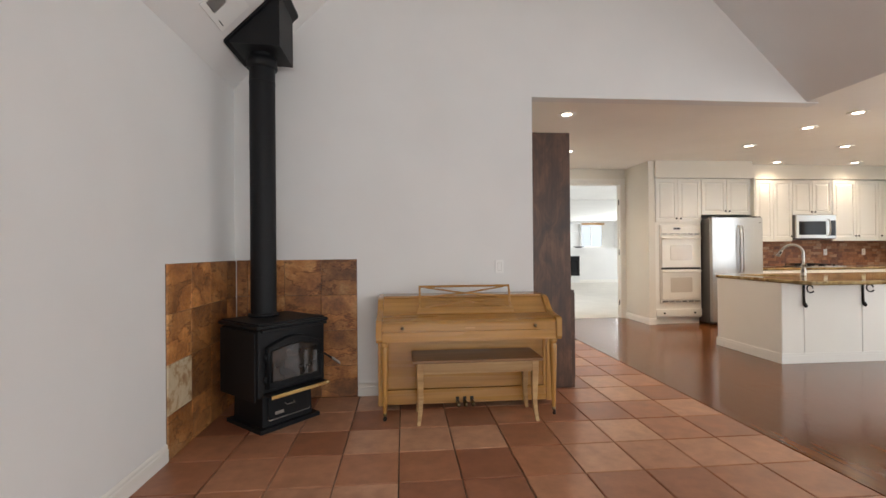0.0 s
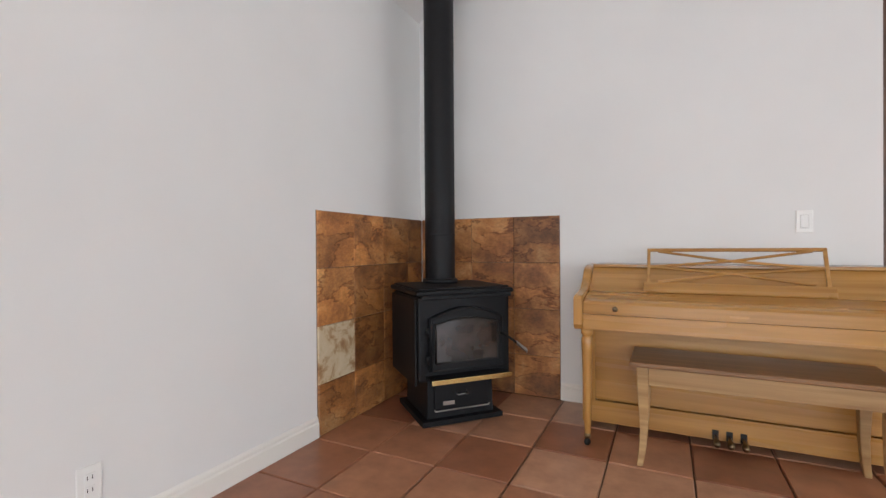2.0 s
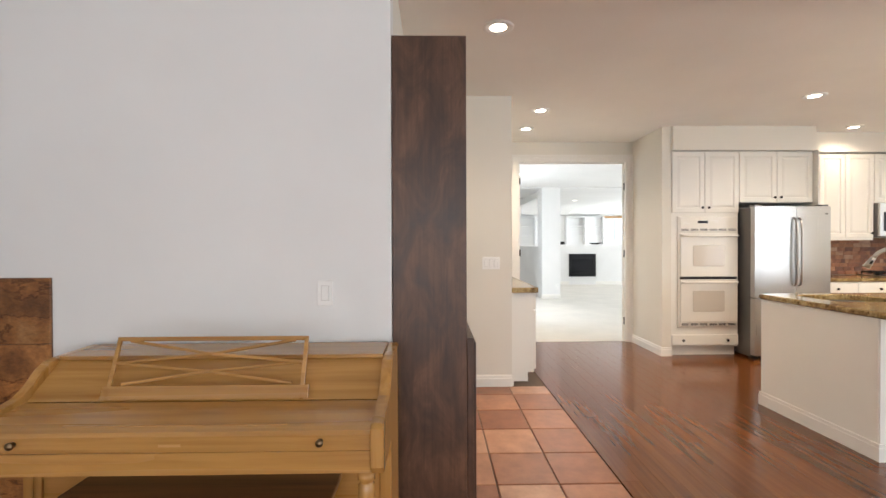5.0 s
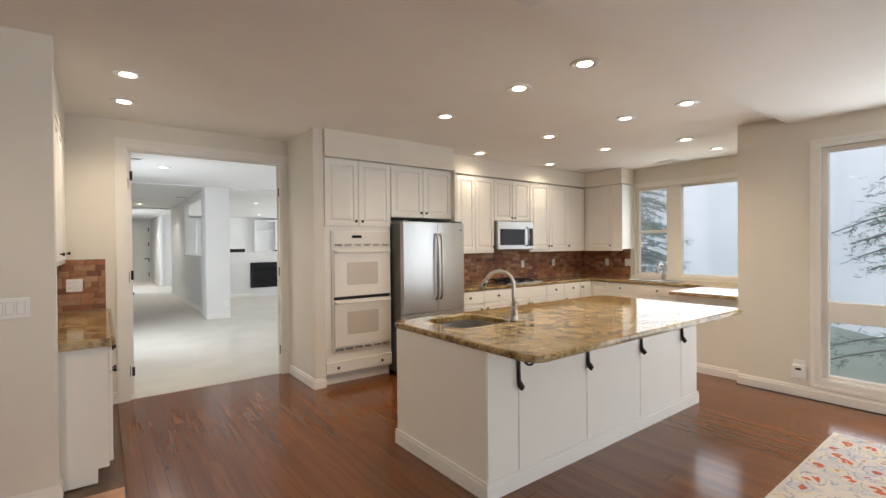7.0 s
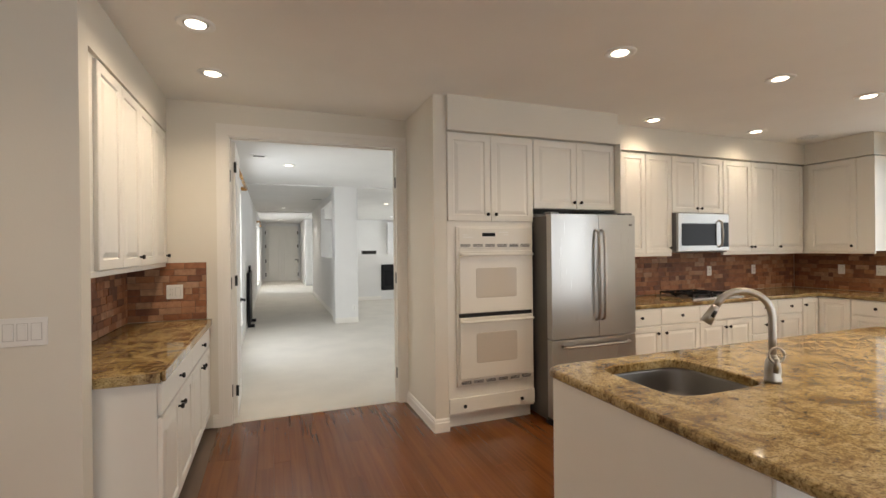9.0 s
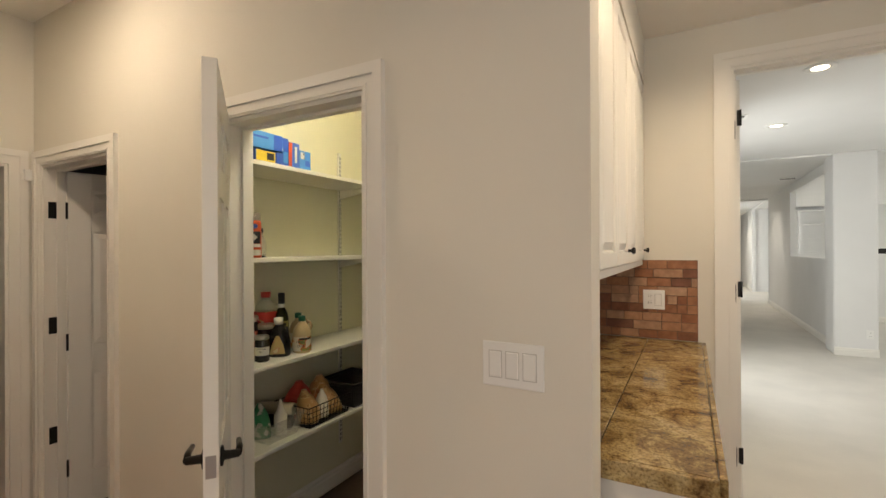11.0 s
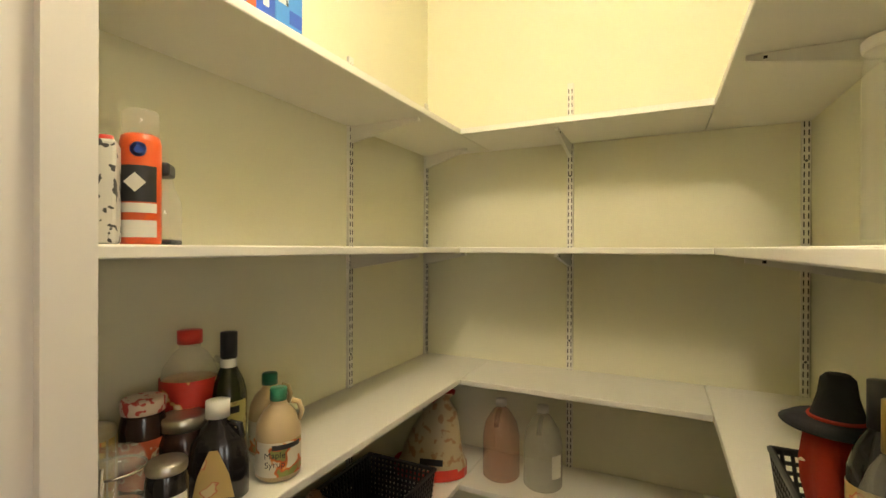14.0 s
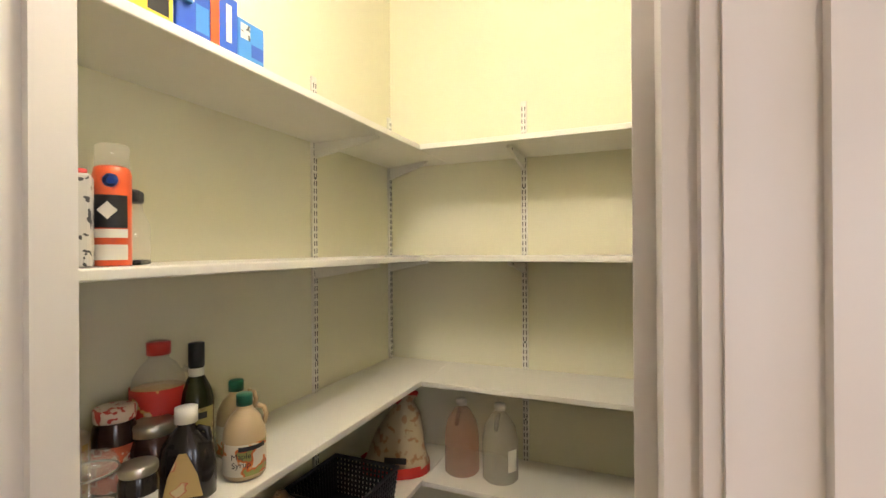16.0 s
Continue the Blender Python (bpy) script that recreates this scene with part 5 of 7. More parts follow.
# ---- doors ----
def door_leaf(th, w, h, mat=None, t=0.036, lever=True, hinges=True, z_lever=0.92):
    """Six-panel door leaf under th: hinge at x = 0, free edge at x = w."""
    mat = mat or TRIM
    part("core", B(0.004, w - 0.004, -t / 2 + 0.007, t / 2 - 0.007, 0.012, h - 0.004), mat, th)
    st, md = 0.11 if w > 0.65 else 0.085, 0.09 if w > 0.65 else 0.07
    zs = [0.01, 0.20, h * 0.40, h * 0.40 + 0.16, h - 0.335, h - 0.25, h - 0.10, h]
    fr = bmesh.new()
    for xa, xb in ((0, st), (w - st, w)):
        box(fr, xa, xb, -t / 2, t / 2, 0.01, h, 0.0015, 1)
    for za, zb in ((zs[0], zs[1]), (zs[2], zs[3]), (zs[4], zs[5]), (zs[6], zs[7])):
        box(fr, st, w - st, -t / 2, t / 2, za, zb)
    for za, zb in ((zs[1], zs[2]), (zs[3], zs[4]), (zs[5], zs[6])):
        box(fr, w / 2 - md / 2, w / 2 + md / 2, -t / 2, t / 2, za, zb)
    part("frame", fr, mat, th)
    for za, zb in ((zs[1], zs[2]), (zs[3], zs[4]), (zs[5], zs[6])):
        for xa, xb in ((st, w / 2 - md / 2), (w / 2 + md / 2, w - st)):
            bm = bmesh.new()
            for s in (-1, 1):
                y0, y1 = s * (t / 2 - 0.007), s * (t / 2 - 0.001)
                lo = [bm.verts.new((x, y0, z)) for x, z in ((xa + 0.012, za + 0.012), (xb - 0.012, za + 0.012), (xb - 0.012, zb - 0.012), (xa + 0.012, zb - 0.012))]
                hi = [bm.verts.new((x, y1, z)) for x, z in ((xa + 0.04, za + 0.04), (xb - 0.04, za + 0.04), (xb - 0.04, zb - 0.04), (xa + 0.04, zb - 0.04))]
                bm.faces.new(hi)
                for k in range(4):
                    bm.faces.new((lo[k], lo[(k + 1) % 4], hi[(k + 1) % 4], hi[k]))
            bmesh.ops.recalc_face_normals(bm, faces=bm.faces[:])
            part("panel", bm, mat, th)
    if hinges:
        for z in (0.25, h / 2, h - 0.22):
            bm = B(-0.003, 0.0, -0.016, -0.004, z - 0.045, z + 0.045)
            lathe(bm, [(0.006, -0.046), (0.006, 0.046)], 8, -0.004, -t / 2 - 0.003, z)
            part("hinge", bm, BLACKMETAL, th, "black hinge")
    if lever:
        for s in (-1, 1):
            bm = lathe(bmesh.new(), [(0.026, 0), (0.026, 0.006), (0.012, 0.009), (0.010, 0.045), (0.0001, 0.047)], 14)
            move(bm, pose(w - 0.06, s * t / 2, z_lever, -90 * s, 0, 0))
            tube(bm, [(w - 0.06, s * (t / 2 + 0.042), z_lever), (w - 0.10, s * (t / 2 + 0.044), z_lever + 0.002), (w - 0.165, s * (t / 2 + 0.040), z_lever - 0.004)], [0.009, 0.0085, 0.007], 8)
            part("lever", bm, BLACKMETAL, th, "dark bronze lever handle")
        part("latch_plate", B(w - 0.001, w + 0.001, -0.012, 0.012, z_lever - 0.028, z_lever + 0.028), CHROME, th)


pd = thing("pantry_door", "cream six-panel pantry door standing half open", "door", (1.106, 6.962, 0), -38.5)
door_leaf(pd, 0.61, 1.935)
hdoor = thing("hall_door", "white six-panel hall door standing open", "door", (-0.43, YW + 0.10, 0), 82)
door_leaf(hdoor, 0.66, 1.90)
dl = thing("double_door_leaf", "white panelled double-door leaf standing open", "door", (2.862, YD + 0.145, 0), 91)
door_leaf(dl, 0.72, 2.43, z_lever=0.98)
dr2 = thing("double_door_leaf", "white panelled double-door leaf folded back against the wall", "door", (4.33, YD + 0.165, 0), 4)
door_leaf(dr2, 0.72, 2.43, z_lever=0.98)
for z in (0.28, 1.20, 2.12):
    part("hinge", B(4.292, 4.297, YD + 0.03, YD + 0.10, z - 0.05, z + 0.05), BLACKMETAL, DF1, "black hinge")
    part("hinge", B(2.8445, 2.8495, YD + 0.03, YD + 0.10, z - 0.05, z + 0.05), BLACKMETAL, DF1, "black hinge")
for z in (0.45, 1.05, 1.68):
    part("hinge", B(-0.4355, -0.431, YW + 0.02, YW + 0.08, z - 0.045, z + 0.045), BLACKMETAL, DF3, "black hinge")
fd = thing("far_double_door", "white double door at the end of the hallway", "door", (2.86, 27.57, 0), 0)
for xa in (0.0, 0.73):
    part("leaf", raised_panel(0.72, 2.6, 0.03, 0.12), TRIM, fd).location = (xa, 0, 0.004)
for z in (0.3, 0.95, 1.65, 2.3):
    for x in (0.0, 1.45):
        part("hinge", B(x - 0.02, x + 0.02, -0.04, -0.031, z - 0.08, z + 0.08), BLACKMETAL, fd)
part("lever", B(1.30, 1.40, -0.07, -0.03, 0.98, 1.02, 0.005), BLACKMETAL, fd)

# ---- windows ----
def window_x(name, label, x, y0, y1, z0, z1, posts, rails, depth=0.18):
    """A window in a wall x..x+depth; posts: (ya, yb); rails: (ya, yb, za, zb)."""
    th = thing(name, label, "window", (0, 0, 0), kind="structure")
    f = 0.045
    fr = bmesh.new()
    xa, xb = x + 0.05, x + 0.11
    box(fr, xa, xb, y0, y0 + f, z0, z1, 0.004, 1), box(fr, xa, xb, y1 - f, y1, z0, z1, 0.004, 1), box(fr, xa, xb, y0 + f, y1 - f, z0, z0 + f, 0.004, 1), box(fr, xa, xb, y0 + f, y1 - f, z1 - f, z1, 0.004, 1)
    part("window_frame", fr, TRIM, th)
    for ya, yb in posts:
        part("mullion", B(x + 0.01, xb, ya, yb, z0, z1, 0.005, 1), TRIM, th)
    for ya, yb, za, zb in rails:
        part("rail", B(x + 0.03, xb, ya, yb, za, zb, 0.005, 1), TRIM, th)
    g = part("pane", B(x + 0.078, x + 0.082, y0 + f, y1 - f, z0 + f, z1 - f), GLASS, th)
    g.visible_shadow = False
    cs = bmesh.new()
    for a, b, t in ((0.0, 0.05, 0.012), (0.045, 0.075, 0.020)):
        box(cs, x - t, x, y0 - b, y0 - a, z0 - b, z1 + b), box(cs, x - t, x, y1 + a, y1 + b, z0 - b, z1 + b)
        box(cs, x - t, x, y0 - a, y1 + a, z1 + a, z1 + b), box(cs, x - t, x, y0 - a, y1 + a, z0 - b, z0 - a)
    part("casing", cs, TRIM, th)
    part("window_sill", B(x - 0.002, x + 0.05, y0, y1, z0, z0 + 0.012, 0.004), TRIM, th)
    return th


window_x("window_1", "tall white-framed window with a low lower pane", XE, 2.9, 4.76, 0.19, 2.37, [], [(2.945, 4.715, 0.74, 0.93)])
window_x("window_2", "wide white-framed window over the kitchen sink", XK, 5.75, 7.60, 0.965, 2.40, [(6.86, 7.08)], [(7.08, 7.555, 1.655, 1.70)])
window_x("window_3", "tall white-framed window", XE, -1.6, 1.4, 0.19, 2.37, [], [(-1.555, 1.355, 0.74, 0.93)])
for k, (ya, yb) in enumerate(((9.6, 12.8), (14.6, 17.2), (18.4, 23.0))):
    window_x("window_%d" % (4 + k), "large white-framed window of the carpeted room", 11.5, ya, yb, 0.4, 2.4, [((ya + yb) / 2 - 0.04, (ya + yb) / 2 + 0.04)], [])
for k, (xa, xb, za, zb) in enumerate(((-0.2, 3.4, 0.3, 2.4), (4.6, 7.2, 0.2, 2.4))):
    th = thing("window_%d" % (7 + k), "large white-framed window behind the walk", "window", kind="structure")
    fr = bmesh.new()
    for q in ((xa, xa + 0.05, za, zb), (xb - 0.05, xb, za, zb), (xa + 0.05, xb - 0.05, za, za + 0.05), (xa + 0.05, xb - 0.05, zb - 0.05, zb), ((xa + xb) / 2 - 0.04, (xa + xb) / 2 + 0.04, za + 0.05, zb - 0.05)):
        box(fr, q[0], q[1], SOUTH - 0.11, SOUTH - 0.05, q[2], q[3])
    part("window_frame", fr, TRIM, th)
fw = thing("window_9", "small bright far window with a wooden blind rail", "window", kind="structure")
fr = bmesh.new()
for q in ((9.7, 9.76, 1.39, 2.6), (10.84, 10.9, 1.39, 2.6), (9.76, 10.84, 1.39, 1.45), (9.76, 10.84, 2.54, 2.6), (10.24, 10.28, 1.45, 2.54)):
    box(fr, q[0], q[1], 24.03, 24.1, q[2], q[3])
part("window_frame", fr, TRIM, fw)
part("blind_rail", B(9.65, 10.95, 23.93, 24.0, 2.58, 2.66, 0.01), MAPLE, fw)

for k, (ya, yb, za, zb) in enumerate(((10.6, 12.7, 0.3, 2.4), (20.3, 23.1, 0.3, 2.3))):
    th = thing("window_%d" % (10 + k), "white-framed window of the carpeted hallway", "window", kind="structure")
    fr = bmesh.new()
    for q in ((ya, ya + 0.05, za, zb), (yb - 0.05, yb, za, zb), (ya + 0.05, yb - 0.05, za, za + 0.05), (ya + 0.05, yb - 0.05, zb - 0.05, zb)):
        box(fr, 2.57, 2.63, q[0], q[1], q[2], q[3])
    part("window_frame", fr, TRIM, th)
    part("window_sill", B(2.63, 2.72, ya + 0.001, yb - 0.001, za + 0.001, za + 0.02, 0.004), TRIM, th)
    rod = thing("curtain_rod", "honey wood curtain rod above the hallway window", "curtain rod", (0, 0, 0))
    part("pole", tube(bmesh.new(), [(2.78, ya - 0.15, zb + 0.10), (2.78, yb + 0.15, zb + 0.10)], 0.022, 10), MAPLE, rod)
    for y in (ya - 0.05, yb + 0.05):
        part("bracket", B(2.701, 2.79, y - 0.02, y + 0.02, zb + 0.06, zb + 0.12, 0.006), MAPLE, rod)

# ---- carpeted room ----
fpl = thing("fireplace_insert", "black fireplace insert in the white half wall", "fireplace", (6.13, 17.6, 0.27))
part("box", B(0.0, 0.89, 0.03, 0.25, 0.0, 0.75), DARK, fpl)
bm = bmesh.new()
for q in ((0.0, 0.09, 0.0, 0.75), (0.80, 0.89, 0.0, 0.75), (0.09, 0.80, 0.0, 0.12), (0.09, 0.80, 0.58, 0.75)):
    box(bm, q[0], q[1], -0.03, 0.03, q[2], q[3], 0.006, 1)
part("surround", bm, IRON, fpl)
part("glass", B(0.09, 0.80, 0.0, 0.01, 0.12, 0.58), BLACKGLASS, fpl)
part("rod", tube(bmesh.new(), [(0.05, -0.03, 0.30), (0.02, -0.06, 0.30), (0.02, -0.06, 0.45), (0.05, -0.03, 0.45)], 0.008, 6), BLACKMETAL, fpl)
fs = thing("fire_screen", "black metal fire screen against the hallway wall", "fire screen", (2.70, 13.95, 0))
part("panel", B(0.02, 0.07, 0.0, 0.9, 0.06, 1.05, 0.01), IRON, fs)
part("loop", tube(bmesh.new(), [(0.045, 0.2, 1.05), (0.045, 0.25, 1.16), (0.045, 0.65, 1.16), (0.045, 0.7, 1.05)], 0.014, 8), IRON, fs)
part("foot", B(0.018, 0.14, 0.05, 0.12, 0.005, 0.06, 0.008), IRON, fs)
part("foot", B(0.018, 0.14, 0.78, 0.85, 0.005, 0.06, 0.008), IRON, fs)


def bookshelf(label, x0, x1, y, z0, z1, bays, levels):
    th = thing("built_in_bookshelf", label, "bookshelf", (0, 0, 0))
    part("back", B(x0, x1, y - 0.02, y, z0, z1), WALL, th)
    for i in range(bays + 1):
        x = x0 + (x1 - x0) * i / bays
        part("upright", B(x - 0.02, x + 0.02, y - 0.3, y - 0.02, z0, z1), WALL, th)
    for i in range(bays):
        for k in range(levels + 1):
            z = z0 + (z1 - z0) * k / levels
            part("shelf", B(x0 + (x1 - x0) * i / bays + 0.02, x0 + (x1 - x0) * (i + 1) / bays - 0.02, y - 0.3, y - 0.02, z - 0.015, z + 0.015), WALL, th)


bookshelf("white empty built-in bookshelf on the far wall", 7.87, 9.6, 23.99, 0.02, 2.62, 2, 6)
bookshelf("white empty built-in bookshelf on the far wall", 4.9, 6.4, 23.99, 0.02, 2.62, 2, 6)
sb = thing("media_box", "black media box lying on the half wall", "media box", (5.60, 17.62, 1.33))
part("case", B(0, 0.40, 0, 0.2, 0, 0.10, 0.01), BLACKMETAL, sb)
bo = thing("bowl", "dark shallow bowl on the half wall", "bowl", (7.05, 17.72, 1.33))
part("dish", lathe(bmesh.new(), [(0.08, 0), (0.22, 0.05), (0.21, 0.055), (0.0001, 0.02)], 20), BLACKMETAL, bo)
downlight(3.42, 11.71, ZC + 0.015, 6, label="white recessed light in the carpeted room", col=(1, 0.95, 0.88))
downlight(3.44, 9.98, ZC + 0.015, 6, label="white recessed light in the carpeted room", col=(1, 0.95, 0.88))
downlight(6.18, 17.1, 2.74, 9, label="white recessed light in the far room", col=(1, 0.95, 0.88))
downlight(7.56, 22.0, 2.74, 9, label="white recessed light in the far room", col=(1, 0.95, 0.88))
downlight(3.5, 19.0, 2.74, 16, label="white recessed light in the hallway", col=(1, 0.95, 0.88))
downlight(3.5, 24.5, 2.74, 22, label="white recessed light in the hallway", col=(1, 0.95, 0.88))
v2 = thing("ceiling_vent", "small grey slotted ceiling vent", "vent", (3.02, 11.15, ZC + 0.015))
part("frame", B(-0.1, 0.1, -0.1, 0.1, -0.008, 0, 0.002), PLASTIC, v2)
part("slat", B(-0.07, 0.07, -0.07, 0.0, -0.012, -0.007), DARKSTEEL, v2)
v3 = thing("ceiling_vent", "grey slotted ceiling vent beside the hallway wall", "vent", (4.22, 16.3, 2.74))
part("frame", B(-0.14, 0.14, -0.10, 0.10, -0.008, 0, 0.002), PLASTIC, v3)
for k in range(6):
    part("slat", B(-0.115 + k * 0.04, -0.09 + k * 0.04, -0.08, 0.08, -0.012, -0.007), DARKSTEEL, v3)
plate("white outlet low on the column", (4.70, 13.798, 0.3), 0, "socket", 1)

# ---- garage, dim ----
PANELGREY = painted("panel_grey", (0.30, 0.32, 0.34), 0.5)
for y, w, z0, z1 in ((7.13, 0.30, 1.06, 1.82), (7.46, 0.31, 1.05, 1.72)):
    ep = thing("electrical_panel", "grey steel electrical panel on the garage wall", "electrical panel", (-9.3, y, 0))
    part("box", B(0.001, 0.10, 0, w, z0, z1, 0.006), PANELGREY, ep)
    part("door", B(0.10, 0.112, 0.02, w - 0.02, z0 + 0.03, z1 - 0.03, 0.004), PANELGREY, ep)
    part("conduit", tube(bmesh.new(), [(0.05, w / 2, z1), (0.05, w / 2, 2.69)], 0.018, 8), PANELGREY, ep)
wp = thing("wall_patch_board", "pale board leaning on the garage wall", "board", (-9.28, 7.05, -0.008))
part("board", B(0.0, 0.03, 0.0, 0.45, 0.0, 1.02, 0.004), PLASTIC, wp)
st = thing("pipe_rack", "dark steel pipes running along the garage wall", "pipes", (-9.25, 5.3, 0))
for z in (2.05, 2.28, 2.45):
    part("pipe", tube(bmesh.new(), [(0, 0, z), (0, 3.8, z)], 0.03, 8), DARKSTEEL, st)
CARD = painted("cardboard", (0.32, 0.16, 0.07), 0.8)
for i, (y, w, h) in enumerate(((7.55, 0.42, 0.32), (8.02, 0.35, 0.28), (6.3, 0.4, 0.22), (6.8, 0.32, 0.2), (8.45, 0.3, 0.4))):
    cb = thing("storage_box", "brown cardboard box on the garage floor", "box", (-8.9, y, -0.008), rz=4 * i)
    part("carton", B(0, 0.4, 0, w, 0, h, 0.01), CARD, cb)
    part("flap", B(0.02, 0.38, 0.02, w * 0.5, h, h + 0.006), CARD, cb)
    part("label", B(0.4, 0.402, w * 0.2, w * 0.8, h * 0.4, h * 0.7), PLASTIC, cb)
bt = thing("workbench", "dark cluttered workbench in the dim garage", "workbench", (-9.25, 7.58, 0))
part("top", B(0, 0.6, 0, 1.5, 0.78, 0.83, 0.01), DARKWOOD, bt)
for a, b in ((0.02, 0.05), (0.52, 0.05), (0.02, 1.4), (0.52, 1.4)):
    part("leg", B(a, a + 0.06, b, b + 0.06, -0.008, 0.78), DARKWOOD, bt)
bar_g = thing("leaning_pole", "thin metal pole leaning in the dim garage", "pole", (-8.9, 6.5, -0.008))
part("shaft", tube(bmesh.new(), [(0.1, 0.0, 0.0), (-0.25, 0.25, 1.75)], 0.02, 8), CHROME, bar_g)
part("grip", tube(bmesh.new(), [(-0.25, 0.05, 1.76), (-0.25, 0.4, 1.74)], 0.022, 8), BLACKMETAL, bar_g)
gs = thing("ceiling_rail", "dark overhead garage door rail", "rail", (-4.2, 2.5, 2.35))
part("rail", B(0, 0.08, 0.0, 6.7, 0.0, 0.10), DARKSTEEL, gs)
part("hanger", B(0.02, 0.06, 5.0, 5.06, 0.10, 0.35), DARKSTEEL, gs)
sn = thing("door_sensor", "small white door sensor on the casing", "sensor", (-0.53, 6.945, 1.87))
part("case", B(0, 0.018, -0.018, 0.018, -0.03, 0.03, 0.004), PLASTIC, sn)

# ---- outside ----
MISTED_GRASS = material("lawn", (0.10, 0.14, 0.05), 0.9)
# The veil of mist over the lawn is put into these pale greens.
finish(MISTED_GRASS, ramp(MISTED_GRASS, noise_tex(MISTED_GRASS, coords(MISTED_GRASS), 0.6, 6), [(0.3, (0.46, 0.52, 0.44)), (0.7, (0.56, 0.62, 0.54))]))
structure("ground", B(-400, 400, -400, 400, -1.3, -0.9), MISTED_GRASS, "green lawn with mist painted into its colour", "lawn")
# Emissive sheet: haze and its brightness are painted as a height gradient with noise.
FOG = bpy.data.materials.new("glowing_mist_backdrop")
FOG.use_nodes = True
_nt = FOG.node_tree
_em = _nt.nodes.new("ShaderNodeEmission")
_tc = _nt.nodes.new("ShaderNodeTexCoord")
_sp = _nt.nodes.new("ShaderNodeSeparateXYZ")
_nt.links.new(_tc.outputs["Object"], _sp.inputs[0])
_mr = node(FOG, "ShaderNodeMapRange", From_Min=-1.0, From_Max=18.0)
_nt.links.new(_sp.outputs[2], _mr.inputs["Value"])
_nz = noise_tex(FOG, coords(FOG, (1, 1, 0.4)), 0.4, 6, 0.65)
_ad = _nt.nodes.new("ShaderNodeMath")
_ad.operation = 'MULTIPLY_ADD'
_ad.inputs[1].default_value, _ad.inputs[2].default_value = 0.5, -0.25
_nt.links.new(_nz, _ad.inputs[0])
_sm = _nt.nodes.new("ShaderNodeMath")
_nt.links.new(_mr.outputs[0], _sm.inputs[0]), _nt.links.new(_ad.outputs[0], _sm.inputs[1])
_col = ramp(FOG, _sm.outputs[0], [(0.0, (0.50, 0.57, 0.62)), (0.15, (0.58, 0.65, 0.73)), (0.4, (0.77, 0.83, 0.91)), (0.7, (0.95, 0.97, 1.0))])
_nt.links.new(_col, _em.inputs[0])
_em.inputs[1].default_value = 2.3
_nt.links.new(_em.outputs[0], _nt.nodes["Material Output"].inputs[0])
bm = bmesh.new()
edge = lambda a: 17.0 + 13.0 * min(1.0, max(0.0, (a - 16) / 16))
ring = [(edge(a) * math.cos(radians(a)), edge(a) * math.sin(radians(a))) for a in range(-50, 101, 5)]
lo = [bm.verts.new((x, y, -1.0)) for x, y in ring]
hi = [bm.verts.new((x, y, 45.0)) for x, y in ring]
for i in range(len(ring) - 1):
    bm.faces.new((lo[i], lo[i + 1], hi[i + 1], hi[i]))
structure("backdrop", bm, FOG, "glowing backdrop sheet painted as misty woods", "backdrop")
# Mist is mixed into the needle and bark colours, far paler than foliage.
NEEDLE = material("mist_paled_needles", (0.12, 0.16, 0.12), 0.8)
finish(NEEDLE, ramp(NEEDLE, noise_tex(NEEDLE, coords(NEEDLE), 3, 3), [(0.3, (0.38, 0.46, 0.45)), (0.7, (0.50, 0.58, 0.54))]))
BARK = painted("mist_paled_bark", (0.36, 0.36, 0.38), 0.9, 20, 0.5)


def conifer(x, y, h, r, seed, droop=0.5, label="conifer with drooping boughs, mist painted into its colour"):
    rn = random.Random(seed)
    th = thing("conifer_tree", label, "tree", (x, y, -0.9))
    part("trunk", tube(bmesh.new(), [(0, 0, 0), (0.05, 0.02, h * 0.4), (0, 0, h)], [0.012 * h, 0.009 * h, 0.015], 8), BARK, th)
    limbs = bmesh.new()
    vs, fs = [], []
    z = h * 0.08
    while z < h * 0.98:
        k = 1 - z / h
        for b in range(rn.randint(4, 6)):
            a, L = rn.uniform(0, 6.283), r * (0.25 + 0.9 * k) * rn.uniform(0.7, 1.1)
            pts = []
            for i in range(6):
                s = i / 5
                pts.append(Vector((math.cos(a) * L * s, math.sin(a) * L * s, z + 0.12 * L * s - droop * L * s * s * 0.6)))
            tube(limbs, pts, [0.016 * k + 0.008 - 0.0014 * i for i in range(6)], 4, False)
            for i in range(int(16 + 40 * L / r)):
                t = rn.uniform(0.15, 1.0)
                j = min(4, int(t * 5))
                p = pts[j].lerp(pts[j + 1], t * 5 - j) + Vector((rn.gauss(0, 0.05), rn.gauss(0, 0.05), rn.gauss(-0.03, 0.04)))
                a2 = a + rn.uniform(-1.2, 1.2)
                d = Vector((math.cos(a2), math.sin(a2), rn.uniform(-0.6, 0.2))).normalized()
                twig = rn.uniform(0.18, 0.42)
                side = d.orthogonal().normalized()
                for q in range(11):
                    o = p + d * twig * q / 10
                    w = side.copy()
                    w.rotate(Matrix.Rotation(rn.uniform(0, 6.28), 3, d))
                    e = o + (d * rn.uniform(0.4, 1.0) + w).normalized() * rn.uniform(0.05, 0.10)
                    g = d.cross(w).normalized() * 0.0075
                    n = len(vs)
                    vs += [o - g, o + g, e]
                    fs.append((n, n + 1, n + 2))
        z += h * 0.022
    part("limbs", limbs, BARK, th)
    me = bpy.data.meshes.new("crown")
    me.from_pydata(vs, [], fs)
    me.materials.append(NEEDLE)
    cr = new("crown", me)
    cr.parent = th
    return th


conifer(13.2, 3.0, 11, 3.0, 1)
conifer(16.6, 12.0, 12, 1.9, 2, label="dense conifer outside the sink window, mist painted into its colour")
